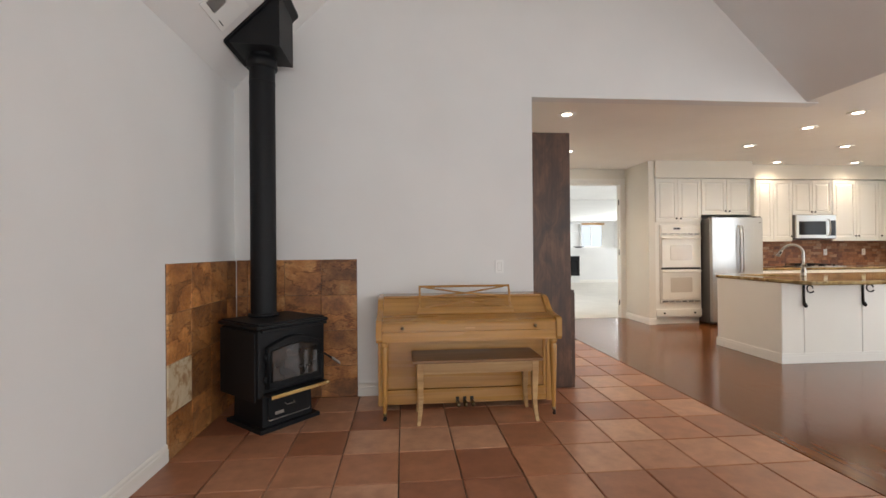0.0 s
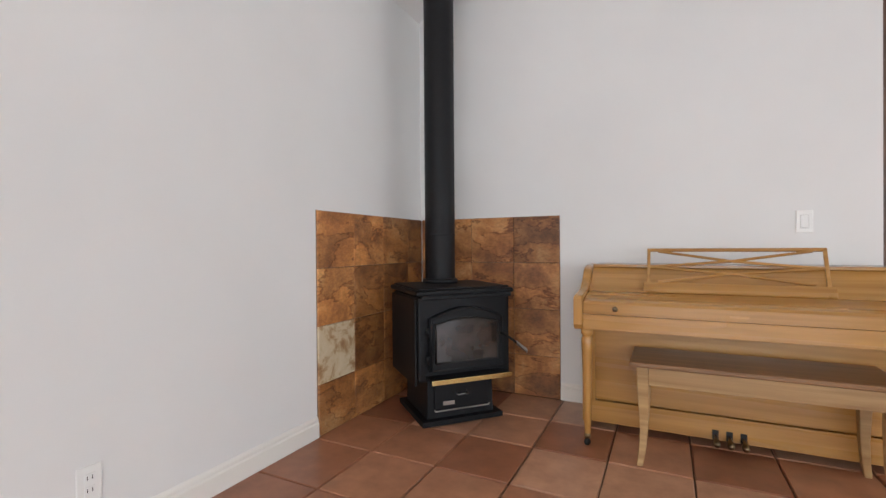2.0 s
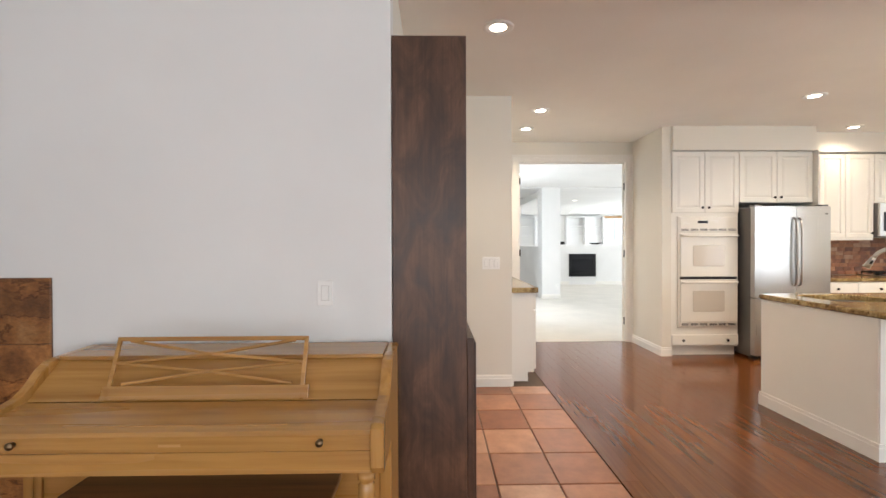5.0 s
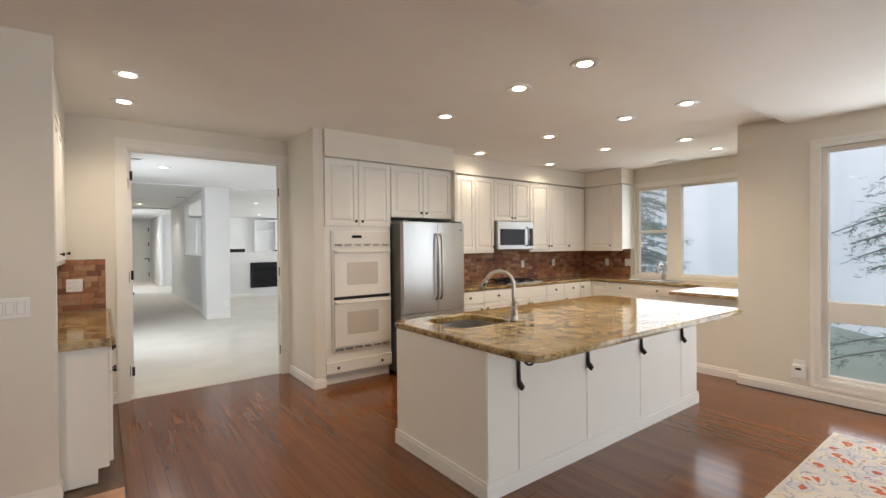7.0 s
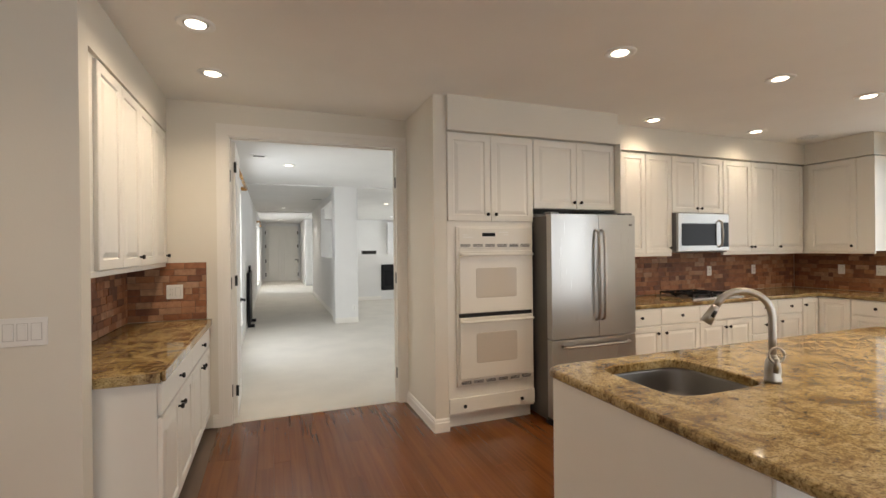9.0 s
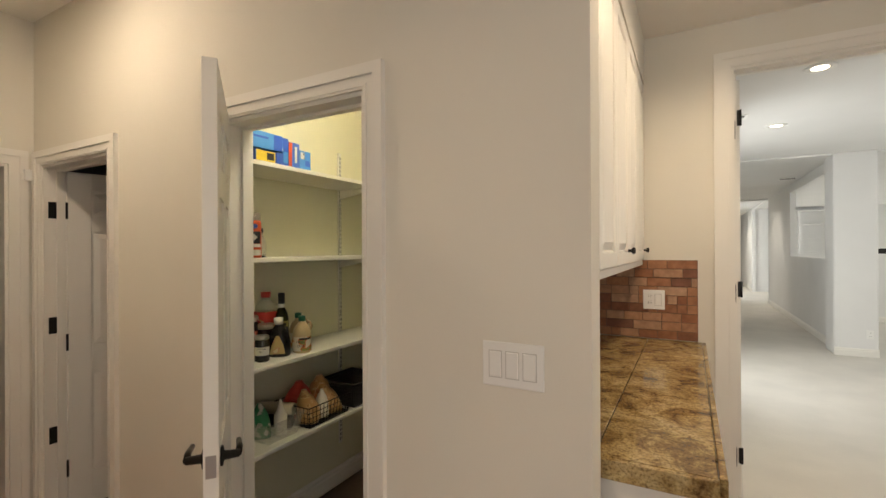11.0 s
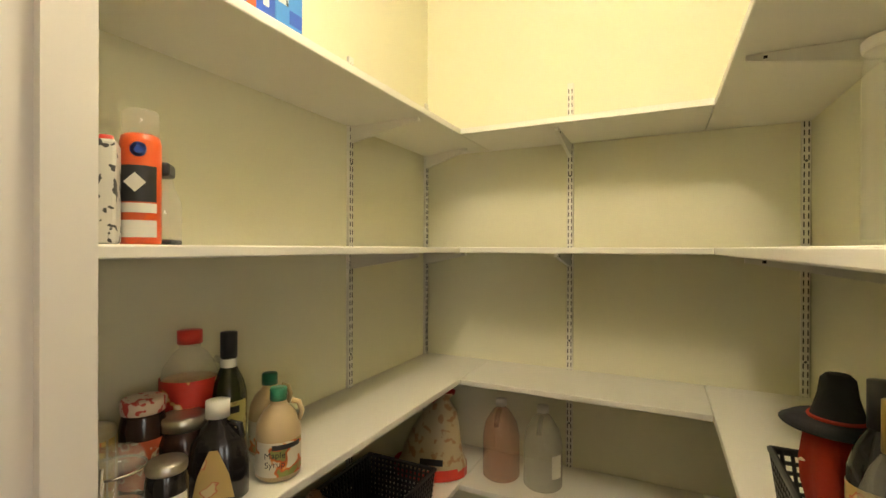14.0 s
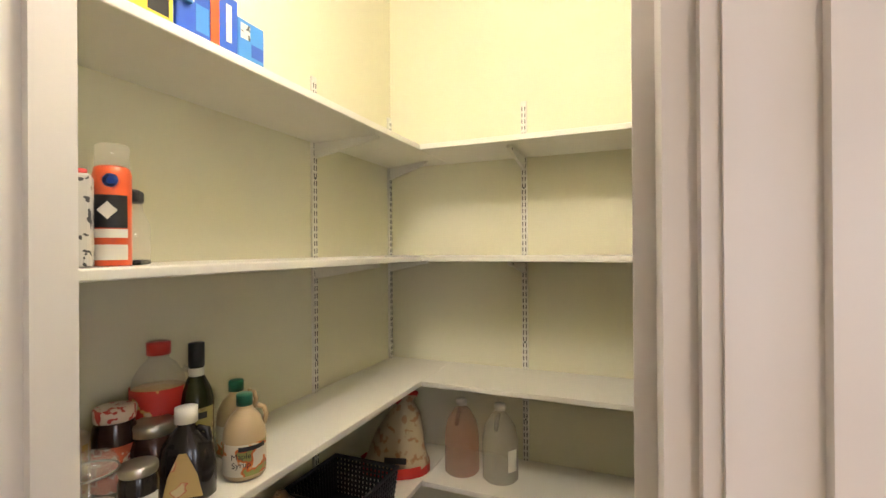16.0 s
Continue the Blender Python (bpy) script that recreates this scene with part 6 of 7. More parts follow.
conifer(19.5, 13.5, 14, 2.1, 3, label="dense conifer outside the sink window, mist painted into its colour")
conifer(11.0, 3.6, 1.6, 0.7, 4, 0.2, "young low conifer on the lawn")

# ---- pantry ----
PX0, PX1, PY0, PY1 = 0.69, 2.07, YW + 0.115, 8.62
STDMETAL = painted("white_metal", (0.80, 0.78, 0.70), 0.4, 200, 0.02)


def standard(x, y, rz, z0=0.25, z1=2.06):
    """A slotted shelf standard; its face looks along local -y."""
    th = thing("shelf_standard", "white slotted steel shelf standard on the wall", "shelf standard", (x, y, 0), rz, "pantry standards")
    part("strip", B(-0.0125, 0.0125, -0.012, 0.0, z0, z1, 0.002, 1), STDMETAL, th)
    sl = bmesh.new()
    z = z0 + 0.02
    while z < z1 - 0.02:
        for s in (-1, 1):
            box(sl, s * 0.006 - 0.0016, s * 0.006 + 0.0016, -0.0128, -0.0118, z, z + 0.017)
        z += 0.0265
    tagged(part("slots", sl, DARK, th), kind="stuff")
    for z in (0.42, 0.74, 1.06, 1.38, 1.70):
        part("screw", move(lathe(bmesh.new(), [(0.0045, 0), (0.003, 0.002), (0.0001, 0.002)], 8), pose(0, -0.012, z, 90, 0, 0)), DARKSTEEL, th)
    return th


for x, y, rz in ((PX0, 8.05, 90), (PX0, 8.595, 90), (1.322, PY1, 0), (PX1 - 0.015, PY1, 0), (PX1, 7.955, -90)):
    standard(x, y, rz)
LEVELS = ((0.55, 0.57), (0.928, 0.948), (1.402, 1.422), (1.826, 1.847))


def bracket(x, y, rz, z, L=0.27):
    th = thing("shelf_bracket", "white steel shelf bracket", "bracket", (x, y, z), rz, "pantry brackets")
    bm = prism(bmesh.new(), [(-0.012, -0.001), (-L, -0.001), (-L, -0.012), (-L + 0.02, -0.016), (-0.012, -0.055)], 'x', -0.006, 0.006)
    part("arm", bm, STDMETAL, th)
    part("tip_screw", B(0.006, 0.0072, -L + 0.03, -L + 0.037, -0.013, -0.007), DARK, th)
    return th


for z0, z1 in LEVELS:
    g = "pantry shelves"
    a = thing("pantry_shelf", "cream laminate shelf along the pantry's long wall", "shelf", (0, 0, 0), group=g)
    part("board", B(PX0 + 0.001, 0.99, PY0, PY1 - 0.002, z0, z1, 0.003), SHELF, a)
    b = thing("pantry_shelf", "cream laminate shelf along the pantry's back wall", "shelf", (0, 0, 0), group=g)
    part("board", B(0.991, 1.776, 8.30, PY1 - 0.002, z0, z1, 0.003), SHELF, b)
    c = thing("pantry_shelf", "cream laminate shelf on the pantry's short wall", "shelf", (0, 0, 0), group=g)
    part("board", B(1.777, PX1 - 0.001, PY0 + 0.05, PY1 - 0.002, z0, z1, 0.003), SHELF, c)
    for x, y, rz in ((PX0, 8.05, 90), (1.322, PY1, 0), (PX1, 7.955, -90)):
        bracket(x, y, rz, z0, 0.27)
    bracket(PX0 + 0.002, 8.595, 70, z0, 0.25)
pl = thing("pantry_ceiling_light", "white globe ceiling light of the pantry", "ceiling light", (1.42, 7.32, 2.66))
part("base", lathe(bmesh.new(), [(0.09, -0.03), (0.095, 0.0)], 24), PLASTIC, pl)
part("globe", lathe(bmesh.new(), [(0.0001, -0.13), (0.05, -0.122), (0.085, -0.09), (0.09, -0.06), (0.08, -0.03)], 24), LAMP, pl, "glowing glass globe")


# Unseen fixture added to go with the back hall fill lamp.
downlight(0.5, 6.4, ZC, 0.01, label="white recessed light, unseen, added in the back hall")
gf = thing("garage_tube_light", "long garage ceiling tube light", "ceiling light", (-4.5, 7.4, 2.7))
part("housing", B(-0.6, 0.6, -0.06, 0.06, -0.03, 0.0, 0.005), PLASTIC, gf)


# ---- goods ----
def colour(name, c, rough=0.4, metal=0.0, clear=0.0):
    m = material(name, c, rough, metal)
    if clear:
        b = m.node_tree.nodes["Principled BSDF"]
        b.inputs["Transmission Weight"].default_value = clear
        b.inputs["IOR"].default_value = 1.3
    return m


def printed(name, base, spots, scale=40, rough=0.45):
    """Packaging print: a base colour broken by soft patches of the others."""
    m = material(name, base, rough)
    n = noise_tex(m, coords(m, (1, 1, 1), 3.0), scale, 2, 0.4)
    k = len(spots)
    stops = [(0.0, base), (0.555, base)] + [(0.575 + 0.10 * i / max(1, k), c) for i, c in enumerate(spots)]
    return finish(m, ramp(m, n, stops))


RED, CREAM, BLUE, LBLUE = colour("red_plastic", (0.55, 0.04, 0.03), 0.35), colour("cream_jug", (0.50, 0.38, 0.22), 0.35), colour("blue_card", (0.02, 0.08, 0.42), 0.4), colour("light_blue_card", (0.05, 0.22, 0.55), 0.4)
GREENCAP, DARKGLASS, OIL = colour("green_cap", (0.01, 0.14, 0.08), 0.4), colour("dark_bottle", (0.012, 0.010, 0.010), 0.12), colour("olive_bottle", (0.02, 0.024, 0.008), 0.12)
YEL, ORANGE, WHITE, BLACKP = colour("yellow_print", (0.72, 0.52, 0.05), 0.5), colour("orange_red", (0.62, 0.09, 0.025), 0.3), colour("white_label", (0.72, 0.70, 0.62), 0.6), colour("black_plastic", (0.015, 0.015, 0.016), 0.45)


def thin(name, gloss, milk, tint=(0.85, 0.85, 0.78)):
    """Thin clear glass or plastic: mostly see-through, a little gloss, a little milky."""
    m = bpy.data.materials.new(name)
    m.use_nodes = True
    nt = m.node_tree
    tr, gl, df = nt.nodes.new("ShaderNodeBsdfTransparent"), nt.nodes.new("ShaderNodeBsdfGlossy"), nt.nodes.new("ShaderNodeBsdfDiffuse")
    gl.inputs["Roughness"].default_value = 0.06
    df.inputs["Color"].default_value = (*tint, 1)
    a, b = nt.nodes.new("ShaderNodeMixShader"), nt.nodes.new("ShaderNodeMixShader")
    a.inputs[0].default_value, b.inputs[0].default_value = gloss, milk
    nt.links.new(tr.outputs[0], a.inputs[1]), nt.links.new(gl.outputs[0], a.inputs[2])
    nt.links.new(a.outputs[0], b.inputs[1]), nt.links.new(df.outputs[0], b.inputs[2])
    nt.links.new(b.outputs[0], nt.nodes["Material Output"].inputs[0])
    return m


SILVER, CLEAR, JAM = colour("lid_silver", (0.55, 0.52, 0.46), 0.35, 1.0), thin("clear_plastic", 0.08, 0.12), colour("dark_preserve", (0.03, 0.012, 0.010), 0.15)
POPCORN = printed("popcorn_label", (0.50, 0.03, 0.025), [(0.62, 0.40, 0.12), (0.70, 0.62, 0.45)], 30)
MAPLELAB = printed("maple_label", (0.66, 0.62, 0.52), [(0.62, 0.22, 0.03), (0.55, 0.08, 0.03), (0.25, 0.28, 0.08)], 28)
OLIVELAB = printed("olive_label", (0.34, 0.30, 0.10), [(0.22, 0.16, 0.05), (0.5, 0.42, 0.2)], 45)
SYRLAB = printed("syrup_label", (0.45, 0.32, 0.12), [(0.42, 0.06, 0.03), (0.55, 0.45, 0.25)], 40)
JAMLAB = printed("jam_label", (0.55, 0.10, 0.05), [(0.62, 0.58, 0.5), (0.3, 0.04, 0.03)], 40)
GINGHAM = printed("checked_lid", (0.60, 0.50, 0.45), [(0.42, 0.03, 0.03)], 90)
KERNEL = printed("popcorn_kernels", (0.50, 0.30, 0.12), [(0.62, 0.42, 0.2)], 160)
BREAD = printed("bread_in_bag", (0.42, 0.24, 0.10), [(0.60, 0.45, 0.26), (0.30, 0.15, 0.06)], 35, 0.3)
RICEBAG = printed("rice_bag", (0.46, 0.38, 0.24), [(0.40, 0.31, 0.18), (0.36, 0.20, 0.10)], 34, 0.35)
GREENBAG = printed("green_bag", (0.03, 0.22, 0.09), [(0.5, 0.5, 0.4)], 30, 0.3)
CANLAB = printed("can_print", (0.62, 0.60, 0.55), [(0.05, 0.05, 0.05)], 60)


def writing(words, size, material_, parent, m, label=""):
    cu = bpy.data.curves.new("words", 'FONT')
    cu.body, cu.size, cu.align_x, cu.extrude = words, size, 'CENTER', 0.0002
    tmp = bpy.data.objects.new("words", cu)
    scene.collection.objects.link(tmp)
    me = bpy.data.meshes.new_from_object(tmp.evaluated_get(bpy.context.evaluated_depsgraph_get()))
    bpy.data.objects.remove(tmp)
    me.materials.clear()
    me.materials.append(material_)
    ob = new("writing", me)
    ob.parent = parent
    ob.matrix_basis = m
    return tagged(ob, label)


def wrap(r, z0, z1, a0, a1, n=14, t=0.0006, squash=1.0):
    """A label round a bottle, from angle a0 to a1 in degrees."""
    bm = bmesh.new()
    lo, hi = [], []
    for i in range(n + 1):
        a = radians(a0 + (a1 - a0) * i / n)
        lo.append(bm.verts.new(((r + t) * math.cos(a), (r + t) * math.sin(a) * squash, z0)))
        hi.append(bm.verts.new(((r + t) * math.cos(a), (r + t) * math.sin(a) * squash, z1)))
    for i in range(n):
        bm.faces.new((lo[i], lo[i + 1], hi[i + 1], hi[i])).smooth = True
    return bm


FACE = -45


def bottle(name, label, cat, at, profile, mat, capmat=None, cap=None, labels=(), n=24, squash=1.0, rz=FACE):
    th = thing(name, label, cat, at, rz)
    bm = lathe(bmesh.new(), profile, n)
    bmesh.ops.scale(bm, vec=(1, squash, 1), verts=bm.verts[:])
    part("body", bm, mat, th)
    if cap:
        part("cap", lathe(bmesh.new(), cap, 18), capmat, th)
    for r, z0, z1, a0, a1, lm in labels:
        part("label", wrap(r, z0, z1, a0, a1, 14, 0.0008, squash), lm, th)
    return th


Z3 = 0.949
JUG = [(0.040, 0), (0.045, 0.006), (0.045, 0.090), (0.042, 0.109), (0.031, 0.131), (0.018, 0.144), (0.015, 0.150), (0.015, 0.160)]
JCAP = [(0.0175, 0.154), (0.0175, 0.176), (0.016, 0.179), (0.0001, 0.179)]
for x, y in ((0.925, 7.515), (0.825, 7.585)):
    j = bottle("syrup_jug", "cream plastic maple syrup jug with green cap", "jug", (x, y, Z3), JUG, CREAM, GREENCAP, JCAP, [(0.045, 0.012, 0.080, -80, 80, MAPLELAB)], rz=-50)
    part("handle", tube(bmesh.new(), [(0.0, 0.026, 0.150), (0.0, 0.040, 0.146), (0.0, 0.046, 0.128), (0.0, 0.040, 0.108)], 0.006, 8), CREAM, j)
    part("banner", wrap(0.0455, 0.066, 0.076, -10, 65, 8, 0.001), BLACKP, j)
    writing("Maple", 0.017, BLACKP, j, pose(0.0485, -0.002, 0.052, 90, 0, 90))
    writing("Syrup", 0.017, BLACKP, j, pose(0.0485, -0.002, 0.034, 90, 0, 90))
o = bottle("oil_bottle", "dark olive oil bottle with black cap", "bottle", (0.825, 7.475, Z3), [(0.034, 0), (0.038, 0.004), (0.038, 0.165), (0.032, 0.19), (0.016, 0.222), (0.0145, 0.262)], OIL, BLACKP, [(0.0165, 0.24), (0.0165, 0.292), (0.0001, 0.293)], [(0.038, 0.03, 0.155, -70, 70, OLIVELAB), (0.0387, 0.132, 0.146, -40, 40, BLACKP), (0.0165, 0.22, 0.238, -180, 180, WHITE)], squash=0.92)
p = bottle("popcorn_jar", "clear jug of popcorn kernels with red label", "jar", (0.765, 7.43, Z3), [(0.050, 0), (0.055, 0.006), (0.055, 0.19), (0.049, 0.225), (0.032, 0.252), (0.020, 0.262), (0.020, 0.275)], CLEAR, RED, [(0.0235, 0.272), (0.0235, 0.298), (0.0001, 0.299)], [(0.0552, 0.095, 0.205, -100, 100, POPCORN)])
part("kernels", lathe(bmesh.new(), [(0.047, 0.004), (0.051, 0.01), (0.051, 0.20), (0.0001, 0.205)], 20), KERNEL, p)
part("handle", tube(bmesh.new(), [(0.0, 0.045, 0.238), (0.0, 0.062, 0.228), (0.0, 0.064, 0.205), (0.0, 0.054, 0.188)], 0.007, 8), CLEAR, p)
s = bottle("syrup_bottle", "dark pancake syrup bottle with white cap", "bottle", (0.895, 7.395, Z3), [(0.040, 0), (0.046, 0.006), (0.047, 0.06), (0.040, 0.10), (0.022, 0.125), (0.014, 0.135), (0.014, 0.148)], DARKGLASS, WHITE, [(0.018, 0.142), (0.018, 0.170), (0.0001, 0.171)], squash=0.62, rz=40)
s.scale = (1.18, 1.1, 1.08)
bm = prism(bmesh.new(), [(-0.030, 0.015), (0.030, 0.015), (0.022, 0.055), (0.006, 0.095), (-0.006, 0.095), (-0.022, 0.055)], 'y', -0.0315, -0.030)
part("label", bm, SYRLAB, s)
part("handle", tube(bmesh.new(), [(0.016, 0, 0.13), (0.032, 0, 0.125), (0.035, 0, 0.105), (0.03, 0, 0.09)], 0.006, 8), DARKGLASS, s)
c = bottle("sauce_jar", "dark jar of chile sauce with a silver lid", "jar", (0.905, 7.292, Z3), [(0.029, 0), (0.032, 0.005), (0.032, 0.085), (0.029, 0.098), (0.028, 0.102)], DARKGLASS, SILVER, [(0.030, 0.100), (0.031, 0.103), (0.031, 0.114), (0.029, 0.117), (0.0001, 0.115)], [(0.032, 0.030, 0.068, -75, 75, WHITE)])
writing("Chile Verde", 0.0080, BLACKP, c, pose(0.0340, 0, 0.058, 90, 0, 90))
writing("Sauce", 0.0080, BLACKP, c, pose(0.0340, 0, 0.046, 90, 0, 90))
bottle("preserve_jar", "dark preserve jar with a silver screw lid", "jar", (0.825, 7.375, Z3), [(0.042, 0), (0.046, 0.005), (0.046, 0.11), (0.038, 0.128), (0.036, 0.132)], JAM, SILVER, [(0.040, 0.130), (0.040, 0.150), (0.037, 0.153), (0.0001, 0.151)])
bottle("jam_jar", "tall dark jam jar with a red checked lid", "jar", (0.785, 7.325, Z3), [(0.036, 0), (0.039, 0.006), (0.039, 0.14), (0.034, 0.163), (0.033, 0.17)], JAM, GINGHAM, [(0.035, 0.168), (0.036, 0.172), (0.036, 0.190), (0.033, 0.194), (0.0001, 0.192)], [(0.039, 0.04, 0.125, -80, 80, JAMLAB)])
k = bottle("clamp_jar", "clear glass clamp-lid jar", "jar", (0.862, 7.235, Z3), [(0.040, 0), (0.046, 0.006), (0.046, 0.10), (0.040, 0.115), (0.042, 0.122)], CLEAR, CLEAR, [(0.043, 0.124), (0.044, 0.130), (0.036, 0.145), (0.0001, 0.147)])
part("wire_clamp", tube(bmesh.new(), [(0.044 * math.cos(radians(a)), 0.044 * math.sin(radians(a)), 0.119) for a in range(0, 361, 20)] + [(0.05, 0, 0.09), (0.058, 0, 0.11), (0.05, 0, 0.14)], 0.002, 6), SILVER, k)
part("contents", lathe(bmesh.new(), [(0.041, 0.008), (0.041, 0.055), (0.0001, 0.056)], 18), CREAM, k)
bottle("tin_can", "gold-labelled food can at the shelf end", "can", (0.775, 7.235, Z3), [(0.045, 0), (0.045, 0.16), (0.043, 0.163), (0.0001, 0.160)], SILVER, labels=[(0.045, 0.01, 0.15, -180, 180, SYRLAB)])

# shelf above: tin, spray can, sprayer
Z2 = 1.423
t = thing("oil_tin", "white rectangular oil tin with a red cap", "tin", (0.945, 7.178, Z2), -35)
part("body", B(-0.026, 0.026, -0.016, 0.016, 0, 0.142, 0.004), CANLAB, t)
part("edge", B(-0.029, -0.026, -0.015, 0.015, 0.002, 0.14, 0.002), BLACKP, t)
part("cap", lathe(bmesh.new(), [(0.009, 0.142), (0.009, 0.153), (0.0001, 0.154)], 14, -0.012, 0), RED, t)
s = bottle("spray_can", "orange-red spray can with a clear cap", "spray can", (0.935, 7.232, Z2), [(0.026, 0), (0.027, 0.003), (0.027, 0.150), (0.025, 0.160), (0.020, 0.164)], ORANGE, CLEAR, [(0.024, 0.160), (0.024, 0.196), (0.022, 0.199), (0.0001, 0.199)], [(0.027, 0.062, 0.115, -60, 60, BLACKP), (0.0275, 0.010, 0.035, -60, 60, WHITE), (0.0275, 0.046, 0.060, -60, 60, WHITE)])
part("emblem", B(-0.010, 0.010, -0.0005, 0.0005, -0.010, 0.010), WHITE, s).matrix_basis = pose(0.0290, 0, 0.09, 0, 45, 90)
part("blue_badge", lathe(bmesh.new(), [(0.0001, 0), (0.011, 0)], 16), BLUE, s).matrix_basis = pose(0.0279, 0.004, 0.138, 0, 90, 0)
g = thing("spray_gun", "black handheld sprayer with clear bottle behind the can", "sprayer", (0.885, 7.30, Z2), -45)
part("bottle", lathe(bmesh.new(), [(0.026, 0), (0.026, 0.07), (0.014, 0.10), (0.012, 0.118)], 16), CLEAR, g)
part("head", B(-0.018, 0.03, -0.013, 0.013, 0.112, 0.135, 0.005), BLACKP, g)
part("base", B(-0.035, 0.05, -0.02, 0.02, 0, 0.008, 0.003), BLACKP, g)

# boxes on the top shelf
Z1 = 1.848


def carton(label, y0, y1, x0, x1, h, mat, front, extra=(), z=Z1, rz=0.0):
    th = thing("bag_box", label, "box", ((x0 + x1) / 2, (y0 + y1) / 2, z), rz, "boxes on the top shelf")
    w, d = (x1 - x0) / 2, (y1 - y0) / 2
    part("carton", B(-w, w, -d, d, 0, h, 0.0015, 1), mat, th)
    part("print", B(w, w + 0.0006, -d + 0.003, d - 0.003, h * front[0], h * front[1]), front[2], th)
    for a, b, c0, c1, mm in extra:
        part("print", B(w, w + 0.0012, -d + 2 * d * a, -d + 2 * d * b, h * c0, h * c1), mm, th)
    return th


carton("light blue freezer-bag box on the top shelf", 7.462, 7.536, 0.76, 0.968, 0.092, LBLUE, (0.1, 0.9, LBLUE), [(0.1, 0.45, 0.55, 0.9, CANLAB), (0.5, 0.95, 0.2, 0.5, BLUE)])
carton("blue and orange storage-bag box on the top shelf", 7.392, 7.459, 0.76, 0.972, 0.118, BLUE, (0.02, 0.98, BLUE), [(0.0, 0.3, 0.02, 0.98, ORANGE), (0.55, 0.75, 0.2, 0.85, WHITE)])
carton("blue storage-bag box on the top shelf", 7.318, 7.389, 0.76, 0.975, 0.128, BLUE, (0.02, 0.98, BLUE), [(0.1, 0.5, 0.5, 0.62, WHITE), (0.55, 0.95, 0.1, 0.5, LBLUE)])
carton("yellow and blue wrap box on the top shelf", 7.205, 7.314, 0.77, 0.975, 0.052, BLUE, (0.05, 0.95, YEL), [(0.55, 0.9, 0.2, 0.8, BLACKP)])
cx = carton("light blue foil box lying across the others", 7.165, 7.345, 0.90, 0.985, 0.075, LBLUE, (0.05, 0.95, LBLUE), [(0.72, 0.98, 0.05, 0.95, BLUE), (0.1, 0.55, 0.60, 0.72, BLUE)], Z1 + 0.054)

# lower shelf: jugs, bags, baskets
Z4 = 0.571
for x, mat, lb in ((1.106, thin("pink_juice", 0.08, 0.30, (0.55, 0.25, 0.15)), "pink juice jug on the low shelf"), (1.262, thin("cloudy_plastic", 0.08, 0.28, (0.62, 0.60, 0.48)), "cloudy clear vinegar jug on the low shelf")):
    w = bottle("drink_jug", lb, "jug", (x, 8.43, Z4), [(0.060, 0), (0.068, 0.008), (0.068, 0.15), (0.058, 0.20), (0.030, 0.245), (0.018, 0.255), (0.018, 0.27)], mat, WHITE, [(0.021, 0.262), (0.021, 0.284), (0.0001, 0.285)], rz=-90)
    if x > 1.2:
        part("label", wrap(0.0685, 0.05, 0.13, 40, 75), WHITE, w)
    part("handle", tube(bmesh.new(), [(0.02, 0, 0.25), (0.048, 0, 0.235), (0.058, 0, 0.20)], 0.009, 8), mat, w)


PLUMP = ((0.85, 0.0), (1.0, 0.06), (1.02, 0.25), (0.92, 0.5), (0.66, 0.75), (0.34, 0.9), (0.22, 1.0))
TAPERED = ((0.92, 0.0), (1.0, 0.04), (0.98, 0.14), (0.86, 0.32), (0.68, 0.55), (0.45, 0.78), (0.2, 0.92), (0.28, 1.0))


def sack(name, label, at, rx, ry, h, mat, seed, rz=0, lean=0.0, shape=PLUMP):
    """A soft slumped bag: a lumpy closed shape, gathered at the top."""
    rn = random.Random(seed)
    th = thing(name, label, "bag", at, rz)
    bm = bmesh.new()
    rings = []
    for i, (k, z) in enumerate(shape):
        ring = []
        for a in range(20):
            an = 2 * math.pi * a / 20
            w = 1 + 0.07 * math.sin(3 * an + seed + i) + rn.uniform(-0.04, 0.04)
            ring.append((rx * k * w * math.cos(an) + lean * z, ry * k * w * math.sin(an), h * z))
        rings.append(ring)
    loops(bm, rings, close=False, smooth=True)
    bm.verts.ensure_lookup_table()
    bm.faces.new(bm.verts[:20]), bm.faces.new(bm.verts[-20:])
    bmesh.ops.recalc_face_normals(bm, faces=bm.faces[:])
    part("bag", bm, mat, th)
    return th


b = sack("rice_bag", "slumped printed rice bag with red base", (0.855, 8.34, Z4), 0.130, 0.085, 0.30, RICEBAG, 1, 15, 0.05, TAPERED)
part("red_band", loops(bmesh.new(), [[(0.136 * 1.03 * math.cos(a), 0.091 * 1.03 * math.sin(a), z) for a in [2 * math.pi * i / 20 for i in range(20)]] for z in (0.004, 0.045)], close=False), RED, b)
part("label", B(-0.02, 0.065, -0.092, -0.090, 0.065, 0.088), BLACKP, b)
part("tie", tube(bmesh.new(), [(0.0, 0, 0.285), (0.05, 0, 0.32), (0.09, 0.01, 0.30)], [0.03, 0.022, 0.01], 8), RED, b)


